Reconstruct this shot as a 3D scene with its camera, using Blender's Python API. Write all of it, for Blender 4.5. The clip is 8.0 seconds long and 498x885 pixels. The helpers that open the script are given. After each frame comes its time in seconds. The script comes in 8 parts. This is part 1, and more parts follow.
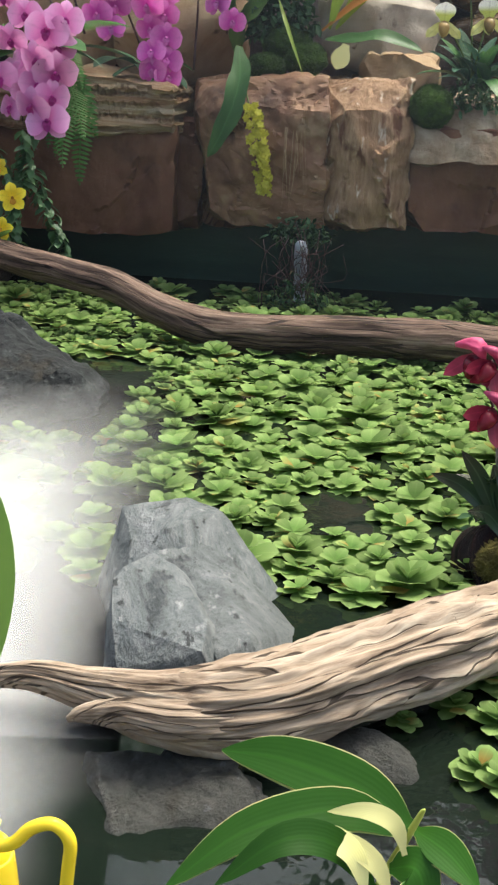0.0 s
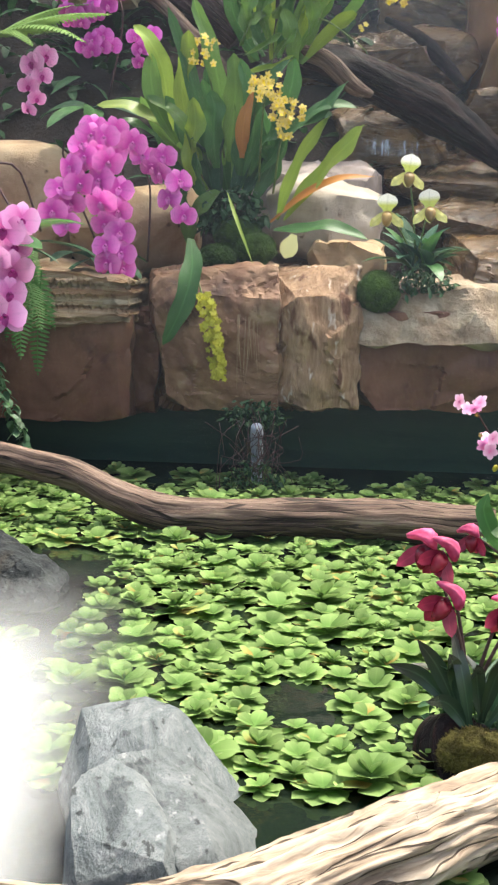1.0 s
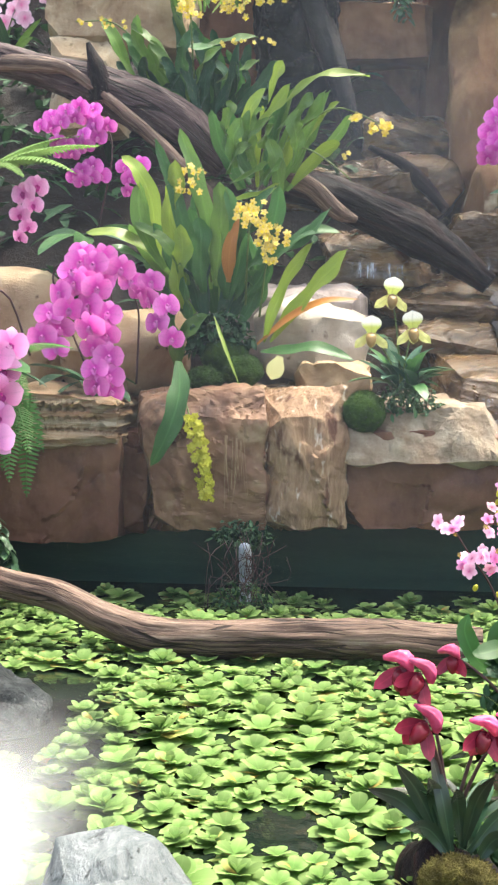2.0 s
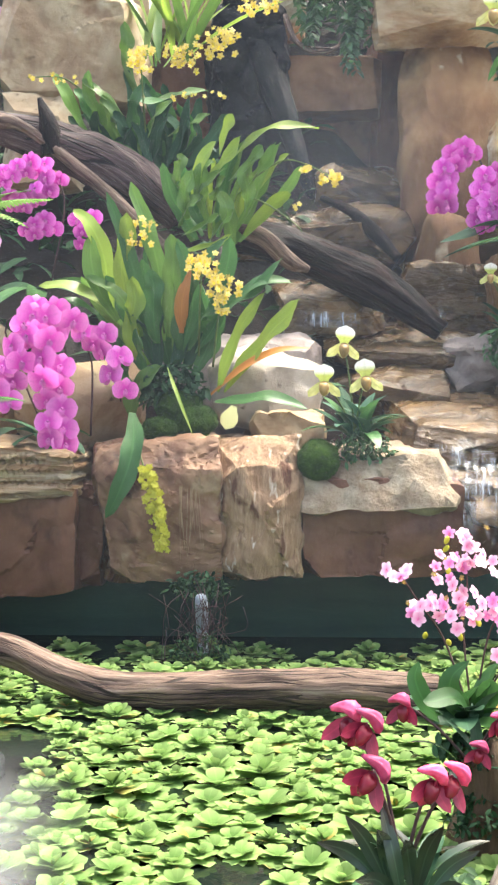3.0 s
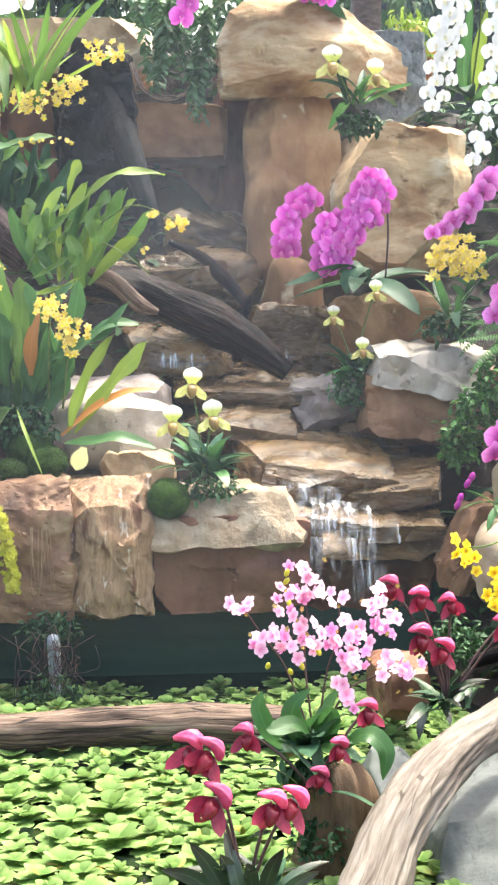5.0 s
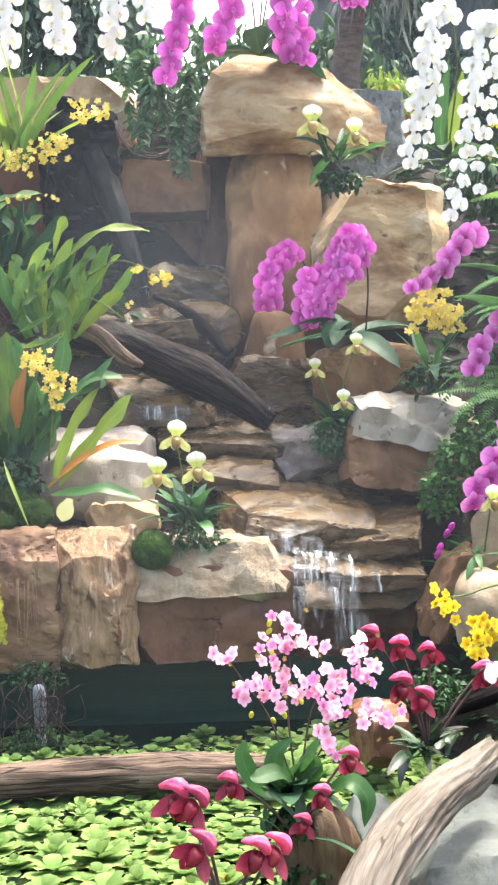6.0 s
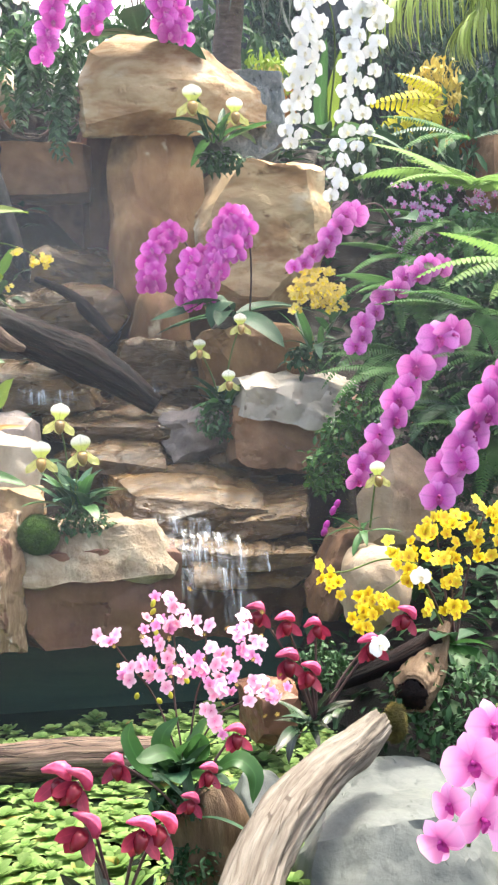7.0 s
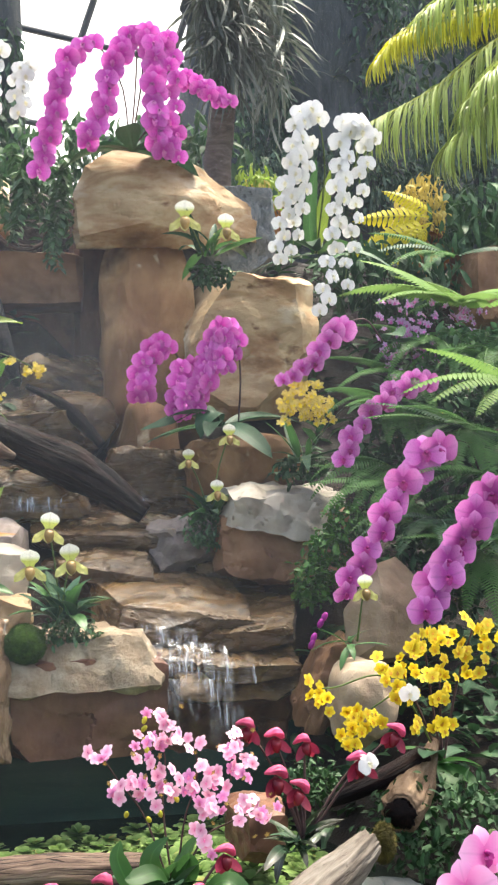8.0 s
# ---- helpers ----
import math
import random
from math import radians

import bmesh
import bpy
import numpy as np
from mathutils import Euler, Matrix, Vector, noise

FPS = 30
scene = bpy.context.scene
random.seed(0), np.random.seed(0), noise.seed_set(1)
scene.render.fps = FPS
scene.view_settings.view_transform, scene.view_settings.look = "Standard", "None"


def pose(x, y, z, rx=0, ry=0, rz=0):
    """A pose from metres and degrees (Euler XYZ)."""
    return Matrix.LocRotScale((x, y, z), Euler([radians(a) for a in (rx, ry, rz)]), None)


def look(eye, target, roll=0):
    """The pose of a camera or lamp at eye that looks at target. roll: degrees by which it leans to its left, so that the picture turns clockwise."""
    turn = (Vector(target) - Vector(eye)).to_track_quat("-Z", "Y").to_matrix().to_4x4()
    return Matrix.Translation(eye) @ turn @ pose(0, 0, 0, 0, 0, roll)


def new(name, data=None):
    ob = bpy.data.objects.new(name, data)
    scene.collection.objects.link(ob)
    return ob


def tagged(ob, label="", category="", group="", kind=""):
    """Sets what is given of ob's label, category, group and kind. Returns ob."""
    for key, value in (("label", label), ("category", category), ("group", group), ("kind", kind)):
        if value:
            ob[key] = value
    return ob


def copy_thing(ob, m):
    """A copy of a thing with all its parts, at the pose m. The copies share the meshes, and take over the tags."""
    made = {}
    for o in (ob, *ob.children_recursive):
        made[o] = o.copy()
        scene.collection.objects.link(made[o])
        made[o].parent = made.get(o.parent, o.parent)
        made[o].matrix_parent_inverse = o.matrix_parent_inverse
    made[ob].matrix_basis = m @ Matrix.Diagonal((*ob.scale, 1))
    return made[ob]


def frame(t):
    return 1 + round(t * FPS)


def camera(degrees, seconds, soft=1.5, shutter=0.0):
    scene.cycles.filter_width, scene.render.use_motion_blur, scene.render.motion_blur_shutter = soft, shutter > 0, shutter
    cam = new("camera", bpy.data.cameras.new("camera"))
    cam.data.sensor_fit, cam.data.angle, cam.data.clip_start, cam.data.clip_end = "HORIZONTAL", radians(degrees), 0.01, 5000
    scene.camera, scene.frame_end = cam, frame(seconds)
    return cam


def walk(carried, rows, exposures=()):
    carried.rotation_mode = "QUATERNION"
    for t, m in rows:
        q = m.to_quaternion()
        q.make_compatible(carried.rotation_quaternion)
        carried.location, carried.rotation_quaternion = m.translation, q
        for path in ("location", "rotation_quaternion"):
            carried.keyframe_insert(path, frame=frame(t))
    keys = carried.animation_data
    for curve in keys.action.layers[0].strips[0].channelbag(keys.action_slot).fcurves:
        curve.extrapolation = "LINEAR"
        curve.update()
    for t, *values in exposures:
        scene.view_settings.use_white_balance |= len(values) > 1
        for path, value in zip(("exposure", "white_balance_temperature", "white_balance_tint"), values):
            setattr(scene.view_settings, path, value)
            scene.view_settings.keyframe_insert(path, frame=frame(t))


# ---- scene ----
cam = camera(21.569, 8.0, soft=2.3)
walk(cam, [
    (0, look((-0.113, 0.079, 0.871), (-0.394, 3.871, -0.370), 2.846)),
    (0.3, look((-0.107, 0.083, 0.892), (-0.288, 3.913, -0.245), 2.620)),
    (0.5, look((-0.109, 0.089, 0.903), (-0.284, 3.959, -0.095), 2.316)),
    (1, look((-0.098, 0.064, 0.928), (-0.298, 3.988, 0.178), 1.458)),
    (1.2, look((-0.094, 0.051, 0.939), (-0.334, 3.991, 0.289), 1.242)),
    (2.3, look((-0.039, 0.051, 0.942), (-0.235, 4.032, 0.606), 0.680)),
    (2.5, look((-0.031, 0.044, 0.944), (-0.211, 4.029, 0.646), 0.562)),
    (3, look((-0.016, 0.052, 0.946), (-0.130, 4.043, 0.698), 0.087)),
    (3.5, look((0.000, 0.000, 0.950), (0.000, 3.993, 0.720), 0.000)),
    (4, look((0.013, 0.005, 0.944), (0.148, 3.994, 0.684), -0.371)),
    (4.5, look((0.016, -0.013, 0.940), (0.265, 3.972, 0.703), -0.886)),
    (4.7, look((0.016, -0.020, 0.940), (0.309, 3.965, 0.744), -0.676)),
    (5.8, look((0.012, -0.074, 0.966), (0.344, 3.912, 0.979), -0.412)),
    (6, look((0.011, -0.098, 0.960), (0.378, 3.885, 0.979), -0.651)),
    (6.3, look((0.011, -0.079, 0.950), (0.521, 3.888, 0.897), -1.010)),
    (6.5, look((0.021, -0.075, 0.942), (0.609, 3.880, 0.849), -1.212)),
    (7, look((0.041, -0.086, 0.944), (0.728, 3.854, 0.912), -1.914)),
    (7.2, look((0.033, -0.074, 0.930), (0.790, 3.851, 1.081), -1.835)),
    (7.5, look((0.030, -0.090, 0.979), (0.791, 3.827, 1.257), -1.464)),
    (8, look((0.007, -0.122, 0.980), (0.759, 3.797, 1.254), -1.176)),
], exposures=[(0.0, 1.42, 6500, 4), (1.0, 2.0, 6500, 4), (2.5, 2.52, 6500, 4), (4.5, 2.78, 6500, 4), (6.5, 2.56, 6500, 4), (7.0, 2.56, 6600, 4), (7.5, 2.46, 6700, 4), (8.0, 2.08, 6700, 4)])

# ---------------------------------------------------------------- light
SUN_EL, SUN_AZ = radians(68), radians(42)
world = bpy.data.worlds.new("world")
scene.world = world
world.use_nodes = True
wn = world.node_tree.nodes
sky = wn.new("ShaderNodeTexSky")
sky.sky_type, sky.sun_disc = "NISHITA", False
sky.sun_elevation, sky.sun_rotation = SUN_EL, SUN_AZ
sky.dust_density, sky.air_density, sky.ozone_density = 8.0, 0.8, 1.0
wn["Background"].inputs["Strength"].default_value = 0.15
world.node_tree.links.new(sky.outputs[0], wn["Background"].inputs["Color"])
sun = new("sun", bpy.data.lights.new("sun", "SUN"))
sun.data.energy, sun.data.angle, sun.data.color = 1.05, radians(6.0), (1.0, 0.96, 0.89)
sun.rotation_euler = Vector((math.sin(SUN_AZ) * math.cos(SUN_EL), math.cos(SUN_AZ) * math.cos(SUN_EL), math.sin(SUN_EL))).to_track_quat("Z", "Y").to_euler()


# ---------------------------------------------------------------- materials
def shader(name):
    m = bpy.data.materials.new(name)
    m.use_nodes = True
    t = m.node_tree
    return m, t, t.nodes["Principled BSDF"]


def node(t, kind, ins=(), **attrs):
    n = t.nodes.new("ShaderNode" + kind)
    for k, v in attrs.items():
        setattr(n, k, v)
    for k, v in ins:
        if hasattr(v, "is_output"):
            t.links.new(v, n.inputs[k])
        else:
            n.inputs[k].default_value = v
    return n


def ramp(t, fac, stops):
    r = node(t, "ValToRGB", [("Fac", fac)])
    e = r.color_ramp.elements
    while len(e) < len(stops):
        e.new(0.5)
    for el, (p, c) in zip(e, stops):
        el.position, el.color = p, (*c, 1)
    return r.outputs["Color"]


def coords(t, source, stretch=(1, 1, 1)):
    if source == "grain":
        v = node(t, "Attribute", attribute_name="grain").outputs["Vector"]
    else:
        v = node(t, "TexCoord").outputs[source]
    return node(t, "Mapping", [("Vector", v), ("Scale", stretch)]).outputs["Vector"]


def surface(name, stops, scale=8, detail=8, rough=(0.6, 0.8), bump=0.3, bump_scale=None, source="Object",
            stretch=(1, 1, 1), patches=None, vary=0.15, coat=0.0, spec=0.22, distort=0.4, cracks=None):
    """A grained surface: colour from one noise, relief from a finer one, optional patches of another colour."""
    m, t, b = shader(name)
    v = coords(t, source, stretch)
    info = node(t, "ObjectInfo")
    shift = node(t, "VectorMath", [(0, v), (1, info.outputs["Random"])], operation="ADD").outputs[0]
    n1 = node(t, "TexNoise", [("Vector", shift), ("Scale", scale), ("Detail", detail), ("Roughness", 0.65), ("Distortion", distort)])
    col = ramp(t, n1.outputs["Fac"], stops)
    if patches:
        for colour, pscale, lo, hi in patches:
            n2 = node(t, "TexNoise", [("Vector", shift), ("Scale", pscale), ("Detail", 5), ("Roughness", 0.6)])
            f = node(t, "MapRange", [("Value", n2.outputs["Fac"]), ("From Min", lo), ("From Max", hi)]).outputs[0]
            mx = node(t, "Mix", [("Factor", f), ("A", col), ("B", (*colour, 1))], data_type="RGBA")
            col = mx.outputs["Result"]
    height = None
    if cracks:
        cscale, width, colour = cracks
        w1 = node(t, "TexNoise", [("Vector", shift), ("Scale", cscale * 1.6), ("Detail", 5)])
        wv = node(t, "VectorMath", [(0, w1.outputs["Color"]), (1, (0.32, 0.32, 0.32))], operation="MULTIPLY").outputs[0]
        wv = node(t, "VectorMath", [(0, shift), (1, wv)], operation="ADD").outputs[0]
        vo = node(t, "TexVoronoi", [("Vector", wv), ("Scale", cscale)], feature="DISTANCE_TO_EDGE")
        gate = node(t, "MapRange", [("Value", w1.outputs["Fac"]), ("From Min", 0.42), ("From Max", 0.6), ("To Min", 0.0), ("To Max", width)]).outputs[0]
        hit = node(t, "Math", [(0, vo.outputs["Distance"]), (1, gate)], operation="LESS_THAN").outputs[0]
        soft = node(t, "Math", [(0, hit), (1, 0.8)], operation="MULTIPLY").outputs[0]
        col = node(t, "Mix", [("Factor", soft), ("A", col), ("B", (*colour, 1))], data_type="RGBA").outputs["Result"]
        height = hit
    val = node(t, "MapRange", [("Value", info.outputs["Random"]), ("To Min", 1 - vary), ("To Max", 1 + vary)]).outputs[0]
    hsv = node(t, "HueSaturation", [("Color", col), ("Value", val)])
    t.links.new(hsv.outputs[0], b.inputs["Base Color"])
    rr = node(t, "MapRange", [("Value", n1.outputs["Fac"]), ("From Min", 0.3), ("From Max", 0.7), ("To Min", rough[0]), ("To Max", rough[1])])
    t.links.new(rr.outputs[0], b.inputs["Roughness"])
    b.inputs["Specular IOR Level"].default_value = spec
    b.inputs["Coat Weight"].default_value = coat
    fine = node(t, "TexNoise", [("Vector", shift), ("Scale", bump_scale or scale * 5), ("Detail", 8), ("Roughness", 0.7)])
    both = node(t, "Math", [(0, fine.outputs["Fac"]), (1, n1.outputs["Fac"])], operation="ADD")
    if height:
        both = node(t, "Math", [(0, both.outputs[0]), (1, height)], operation="SUBTRACT")
    bp = node(t, "Bump", [("Height", both.outputs[0]), ("Strength", bump), ("Distance", 0.016)])
    t.links.new(bp.outputs[0], b.inputs["Normal"])
    return m


def foliage(name, a, b_, edge=None, translucent=0.3, rough=0.4, vary=0.25, rib=1.5, islands=False, stain=None, spec=0.32, tip=None):
    """A leaf or petal: two tones, a paler midrib by its own coordinates, light passing through."""
    m, t, b = shader(name)
    uv = node(t, "UVMap").outputs[0]
    sep = node(t, "SeparateXYZ", [(0, uv)])
    info = node(t, "NewGeometry").outputs["Random Per Island"] if islands else node(t, "ObjectInfo").outputs["Random"]
    n = node(t, "TexNoise", [("Vector", node(t, "TexCoord").outputs["Object"]), ("Scale", 9.0), ("Detail", 4)])
    col = node(t, "Mix", [("Factor", n.outputs["Fac"]), ("A", (*a, 1)), ("B", (*b_, 1))], data_type="RGBA").outputs["Result"]
    if stain:
        f = node(t, "MapRange", [("Value", info), ("From Min", 0.94), ("From Max", 0.97)]).outputs[0]
        col = node(t, "Mix", [("Factor", f), ("A", col), ("B", (*stain, 1))], data_type="RGBA").outputs["Result"]
    if edge:
        f = node(t, "MapRange", [("Value", sep.outputs["X"]), ("From Min", edge[1]), ("From Max", edge[2])]).outputs[0]
        col = node(t, "Mix", [("Factor", f), ("A", col), ("B", (*edge[0], 1))], data_type="RGBA").outputs["Result"]
    if tip:
        n2 = node(t, "TexNoise", [("Vector", node(t, "TexCoord").outputs["Object"]), ("Scale", tip[1]), ("Detail", 5)])
        f = node(t, "Math", [(0, n2.outputs["Fac"]), (1, sep.outputs["X"])], operation="MULTIPLY").outputs[0]
        f = node(t, "MapRange", [("Value", f), ("From Min", tip[2]), ("From Max", tip[3])]).outputs[0]
        col = node(t, "Mix", [("Factor", f), ("A", col), ("B", (*tip[0], 1))], data_type="RGBA").outputs["Result"]
    d = node(t, "Math", [(0, sep.outputs["Y"]), (1, 0.5)], operation="SUBTRACT")
    d = node(t, "Math", [(0, d.outputs[0])], operation="ABSOLUTE")
    f = node(t, "MapRange", [("Value", d.outputs[0]), ("From Min", 0.0), ("From Max", 0.07), ("To Min", rib), ("To Max", 1.0)]).outputs[0]
    v = node(t, "MapRange", [("Value", info), ("To Min", 1 - vary), ("To Max", 1 + vary)]).outputs[0]
    v = node(t, "Math", [(0, v), (1, f)], operation="MULTIPLY").outputs[0]
    col = node(t, "HueSaturation", [("Color", col), ("Value", v)]).outputs[0]
    t.links.new(col, b.inputs["Base Color"])
    b.inputs["Roughness"].default_value = rough
    b.inputs["Specular IOR Level"].default_value = spec
    wv = node(t, "TexWave", [("Vector", uv), ("Scale", 3.0), ("Distortion", 2.0)], bands_direction="Y")
    bp = node(t, "Bump", [("Height", wv.outputs["Fac"]), ("Strength", 0.04), ("Distance", 0.004)])
    t.links.new(bp.outputs[0], b.inputs["Normal"])
    tr = node(t, "BsdfTranslucent", [("Color", col)])
    mx = node(t, "MixShader", [("Fac", translucent), (1, b.outputs[0]), (2, tr.outputs[0])])
    t.links.new(mx.outputs[0], t.nodes["Material Output"].inputs["Surface"])
    return m


TAN = surface("sandstone", [(0.22, (0.14, 0.0716, 0.0322)), (0.42, (0.298, 0.203, 0.112)), (0.58, (0.419, 0.325, 0.198)), (0.78, (0.558, 0.478, 0.341))],
              scale=4, bump=0.6, patches=[((0.577, 0.497, 0.359), 2.6, 0.55, 0.68), ((0.158, 0.0764, 0.0367), 3.5, 0.56, 0.66), ((0.093, 0.0573, 0.0322), 16, 0.64, 0.74)], rough=(0.55, 0.85), distort=0.5, bump_scale=26)
BROWN = surface("brown_ledge_stone", [(0.22, (0.0837, 0.0429, 0.023)), (0.45, (0.186, 0.0975, 0.0552)), (0.62, (0.288, 0.172, 0.0966)), (0.82, (0.428, 0.316, 0.202))],
                scale=3.5, bump=0.4, patches=[((0.372, 0.277, 0.165), 5, 0.58, 0.7), ((0.0651, 0.0335, 0.0202), 4, 0.58, 0.7)], rough=(0.4, 0.7), distort=0.8, bump_scale=28)
WET = surface("wet_brown_stone", [(0.2, (0.0521, 0.0232, 0.0127)), (0.45, (0.136, 0.0612, 0.0353)), (0.65, (0.213, 0.107, 0.0621)), (0.85, (0.354, 0.209, 0.127))],
              scale=4, bump=0.35, rough=(0.3, 0.6), stretch=(1, 1, 0.7), patches=[((0.0521, 0.026, 0.0168), 6, 0.56, 0.72)])
SLAB = surface("wet_slab_stone", [(0.2, (0.022, 0.0125, 0.006)), (0.42, (0.078, 0.044, 0.017)), (0.6, (0.142, 0.083, 0.031)), (0.82, (0.215, 0.15, 0.08))],
               scale=5, bump=0.55, rough=(0.12, 0.4), spec=0.5, stretch=(1, 1, 3), patches=[((0.051, 0.0328, 0.0176), 7, 0.57, 0.66), ((0.204, 0.115, 0.036), 4, 0.55, 0.7)], distort=1.0)
PALE = surface("pale_limestone", [(0.25, (0.116, 0.0742, 0.0427)), (0.45, (0.26, 0.19, 0.121)), (0.7, (0.448, 0.371, 0.263))], scale=9, bump=0.8, rough=(0.5, 0.8),
               patches=[((0.269, 0.165, 0.0853), 5, 0.58, 0.72)])
GREY = surface("grey_rock", [(0.3, (0.07, 0.081, 0.082)), (0.43, (0.125, 0.141, 0.14)), (0.57, (0.175, 0.191, 0.188)), (0.74, (0.26, 0.278, 0.272))], scale=9, bump=1.0, detail=12,
               stretch=(1.3, 0.7, 1.0), patches=[((0.06, 0.069, 0.07), 14, 0.58, 0.66), ((0.045, 0.05, 0.05), 40, 0.62, 0.68), ((0.31, 0.325, 0.315), 30, 0.62, 0.72)], distort=2.4, bump_scale=38)
GREYW = surface("wet_grey_rock", [(0.3, (0.01, 0.012, 0.0125)), (0.44, (0.024, 0.028, 0.0285)), (0.58, (0.043, 0.048, 0.048)), (0.75, (0.09, 0.097, 0.096))], scale=10, bump=1.0, detail=12,
                stretch=(1, 0.7, 1.3), patches=[((0.045, 0.041, 0.032), 9, 0.55, 0.66), ((0.13, 0.14, 0.14), 50, 0.63, 0.72)], distort=1.6, bump_scale=60, rough=(0.5, 0.75), spec=0.12)
GREYM = surface("damp_grey_rock", [(0.3, (0.0350, 0.0373, 0.0344)), (0.43, (0.0625, 0.0649, 0.0588)), (0.57, (0.0875, 0.0879, 0.0790)), (0.74, (0.1300, 0.1279, 0.1142))], scale=10, bump=1.0, detail=12,
                stretch=(1, 0.7, 1.3), patches=[((0.045, 0.041, 0.032), 9, 0.55, 0.66), ((0.13, 0.14, 0.14), 50, 0.63, 0.72)], distort=1.6, bump_scale=60, rough=(0.5, 0.75), spec=0.12)
STRATA = surface("layered_sandstone", [(0.25, (0.12, 0.055, 0.024)), (0.42, (0.3, 0.175, 0.085)), (0.58, (0.465, 0.363, 0.23)), (0.8, (0.614, 0.544, 0.405))], scale=7, bump=0.7, stretch=(0.5, 0.5, 6), rough=(0.6, 0.85))
STAIN = surface("streaked_sandstone", [(0.25, (0.0986, 0.0464, 0.0262)), (0.42, (0.236, 0.139, 0.0743)), (0.58, (0.355, 0.231, 0.135)), (0.8, (0.552, 0.426, 0.297))], scale=6, bump=0.7, stretch=(2.6, 2.6, 0.6), rough=(0.45, 0.8),
                patches=[((0.128, 0.0602, 0.0349), 6, 0.55, 0.64), ((0.612, 0.519, 0.403), 11, 0.6, 0.68)], distort=0.6, bump_scale=34)
RUST = surface("rusty_stone", [(0.25, (0.0736, 0.0354, 0.0175)), (0.45, (0.184, 0.0958, 0.0483)), (0.65, (0.276, 0.161, 0.0878)), (0.85, (0.387, 0.282, 0.175))], scale=5, bump=0.45, rough=(0.5, 0.8))
PALE2 = surface("weathered_pale_stone", [(0.25, (0.23, 0.195, 0.155)), (0.45, (0.34, 0.3, 0.245)), (0.7, (0.48, 0.435, 0.365))], scale=6, bump=0.5, rough=(0.6, 0.85),
                patches=[((0.317, 0.206, 0.112), 3.5, 0.54, 0.7), ((0.176, 0.144, 0.114), 22, 0.64, 0.7)])
BAND = surface("banded_sandstone", [(0.26, (0.15, 0.075, 0.03)), (0.4, (0.34, 0.2, 0.092)), (0.5, (0.5, 0.37, 0.21)), (0.6, (0.36, 0.22, 0.108)), (0.74, (0.6, 0.5, 0.34))], scale=2.6, bump=0.6, stretch=(0.8, 0.8, 1.5), rough=(0.55, 0.85),
               patches=[((0.6, 0.52, 0.38), 3, 0.56, 0.68), ((0.16, 0.084, 0.04), 9, 0.62, 0.7)], distort=0.7, bump_scale=24)
OCHRE = surface("ochre_column_stone", [(0.24, (0.085, 0.04, 0.019)), (0.42, (0.19, 0.098, 0.042)), (0.58, (0.29, 0.168, 0.076)), (0.78, (0.44, 0.31, 0.17))], scale=3, bump=0.6, stretch=(1, 1, 0.6), rough=(0.5, 0.8),
                patches=[((0.512, 0.421, 0.276), 5, 0.6, 0.68), ((0.0837, 0.0478, 0.0276), 3, 0.55, 0.68)], distort=0.5, bump_scale=26)
TANP = surface("pale_tan_stone", [(0.25, (0.14, 0.095, 0.058)), (0.45, (0.25, 0.185, 0.12)), (0.7, (0.36, 0.29, 0.205))], scale=5, bump=0.6, rough=(0.55, 0.8), patches=[((0.23, 0.156, 0.0912), 3, 0.52, 0.7)])
MOSSY = surface("yellowish_moss", [(0.3, (0.05, 0.04, 0.01)), (0.6, (0.14, 0.12, 0.03)), (0.85, (0.24, 0.2, 0.05))], scale=40, bump=1.0, rough=(0.8, 1.0), bump_scale=120)
GREY2 = surface("brownish_grey_rock", [(0.25, (0.09, 0.07, 0.06)), (0.45, (0.22, 0.18, 0.155)), (0.65, (0.33, 0.28, 0.25)), (0.85, (0.5, 0.46, 0.42))], scale=8, bump=0.6)
GREYL = surface("smooth_grey_stone", [(0.3, (0.058, 0.064, 0.06)), (0.5, (0.088, 0.096, 0.09)), (0.75, (0.13, 0.138, 0.13))], scale=3.5, bump=0.35, patches=[((0.0992, 0.112, 0.0798), 3, 0.5, 0.75)])


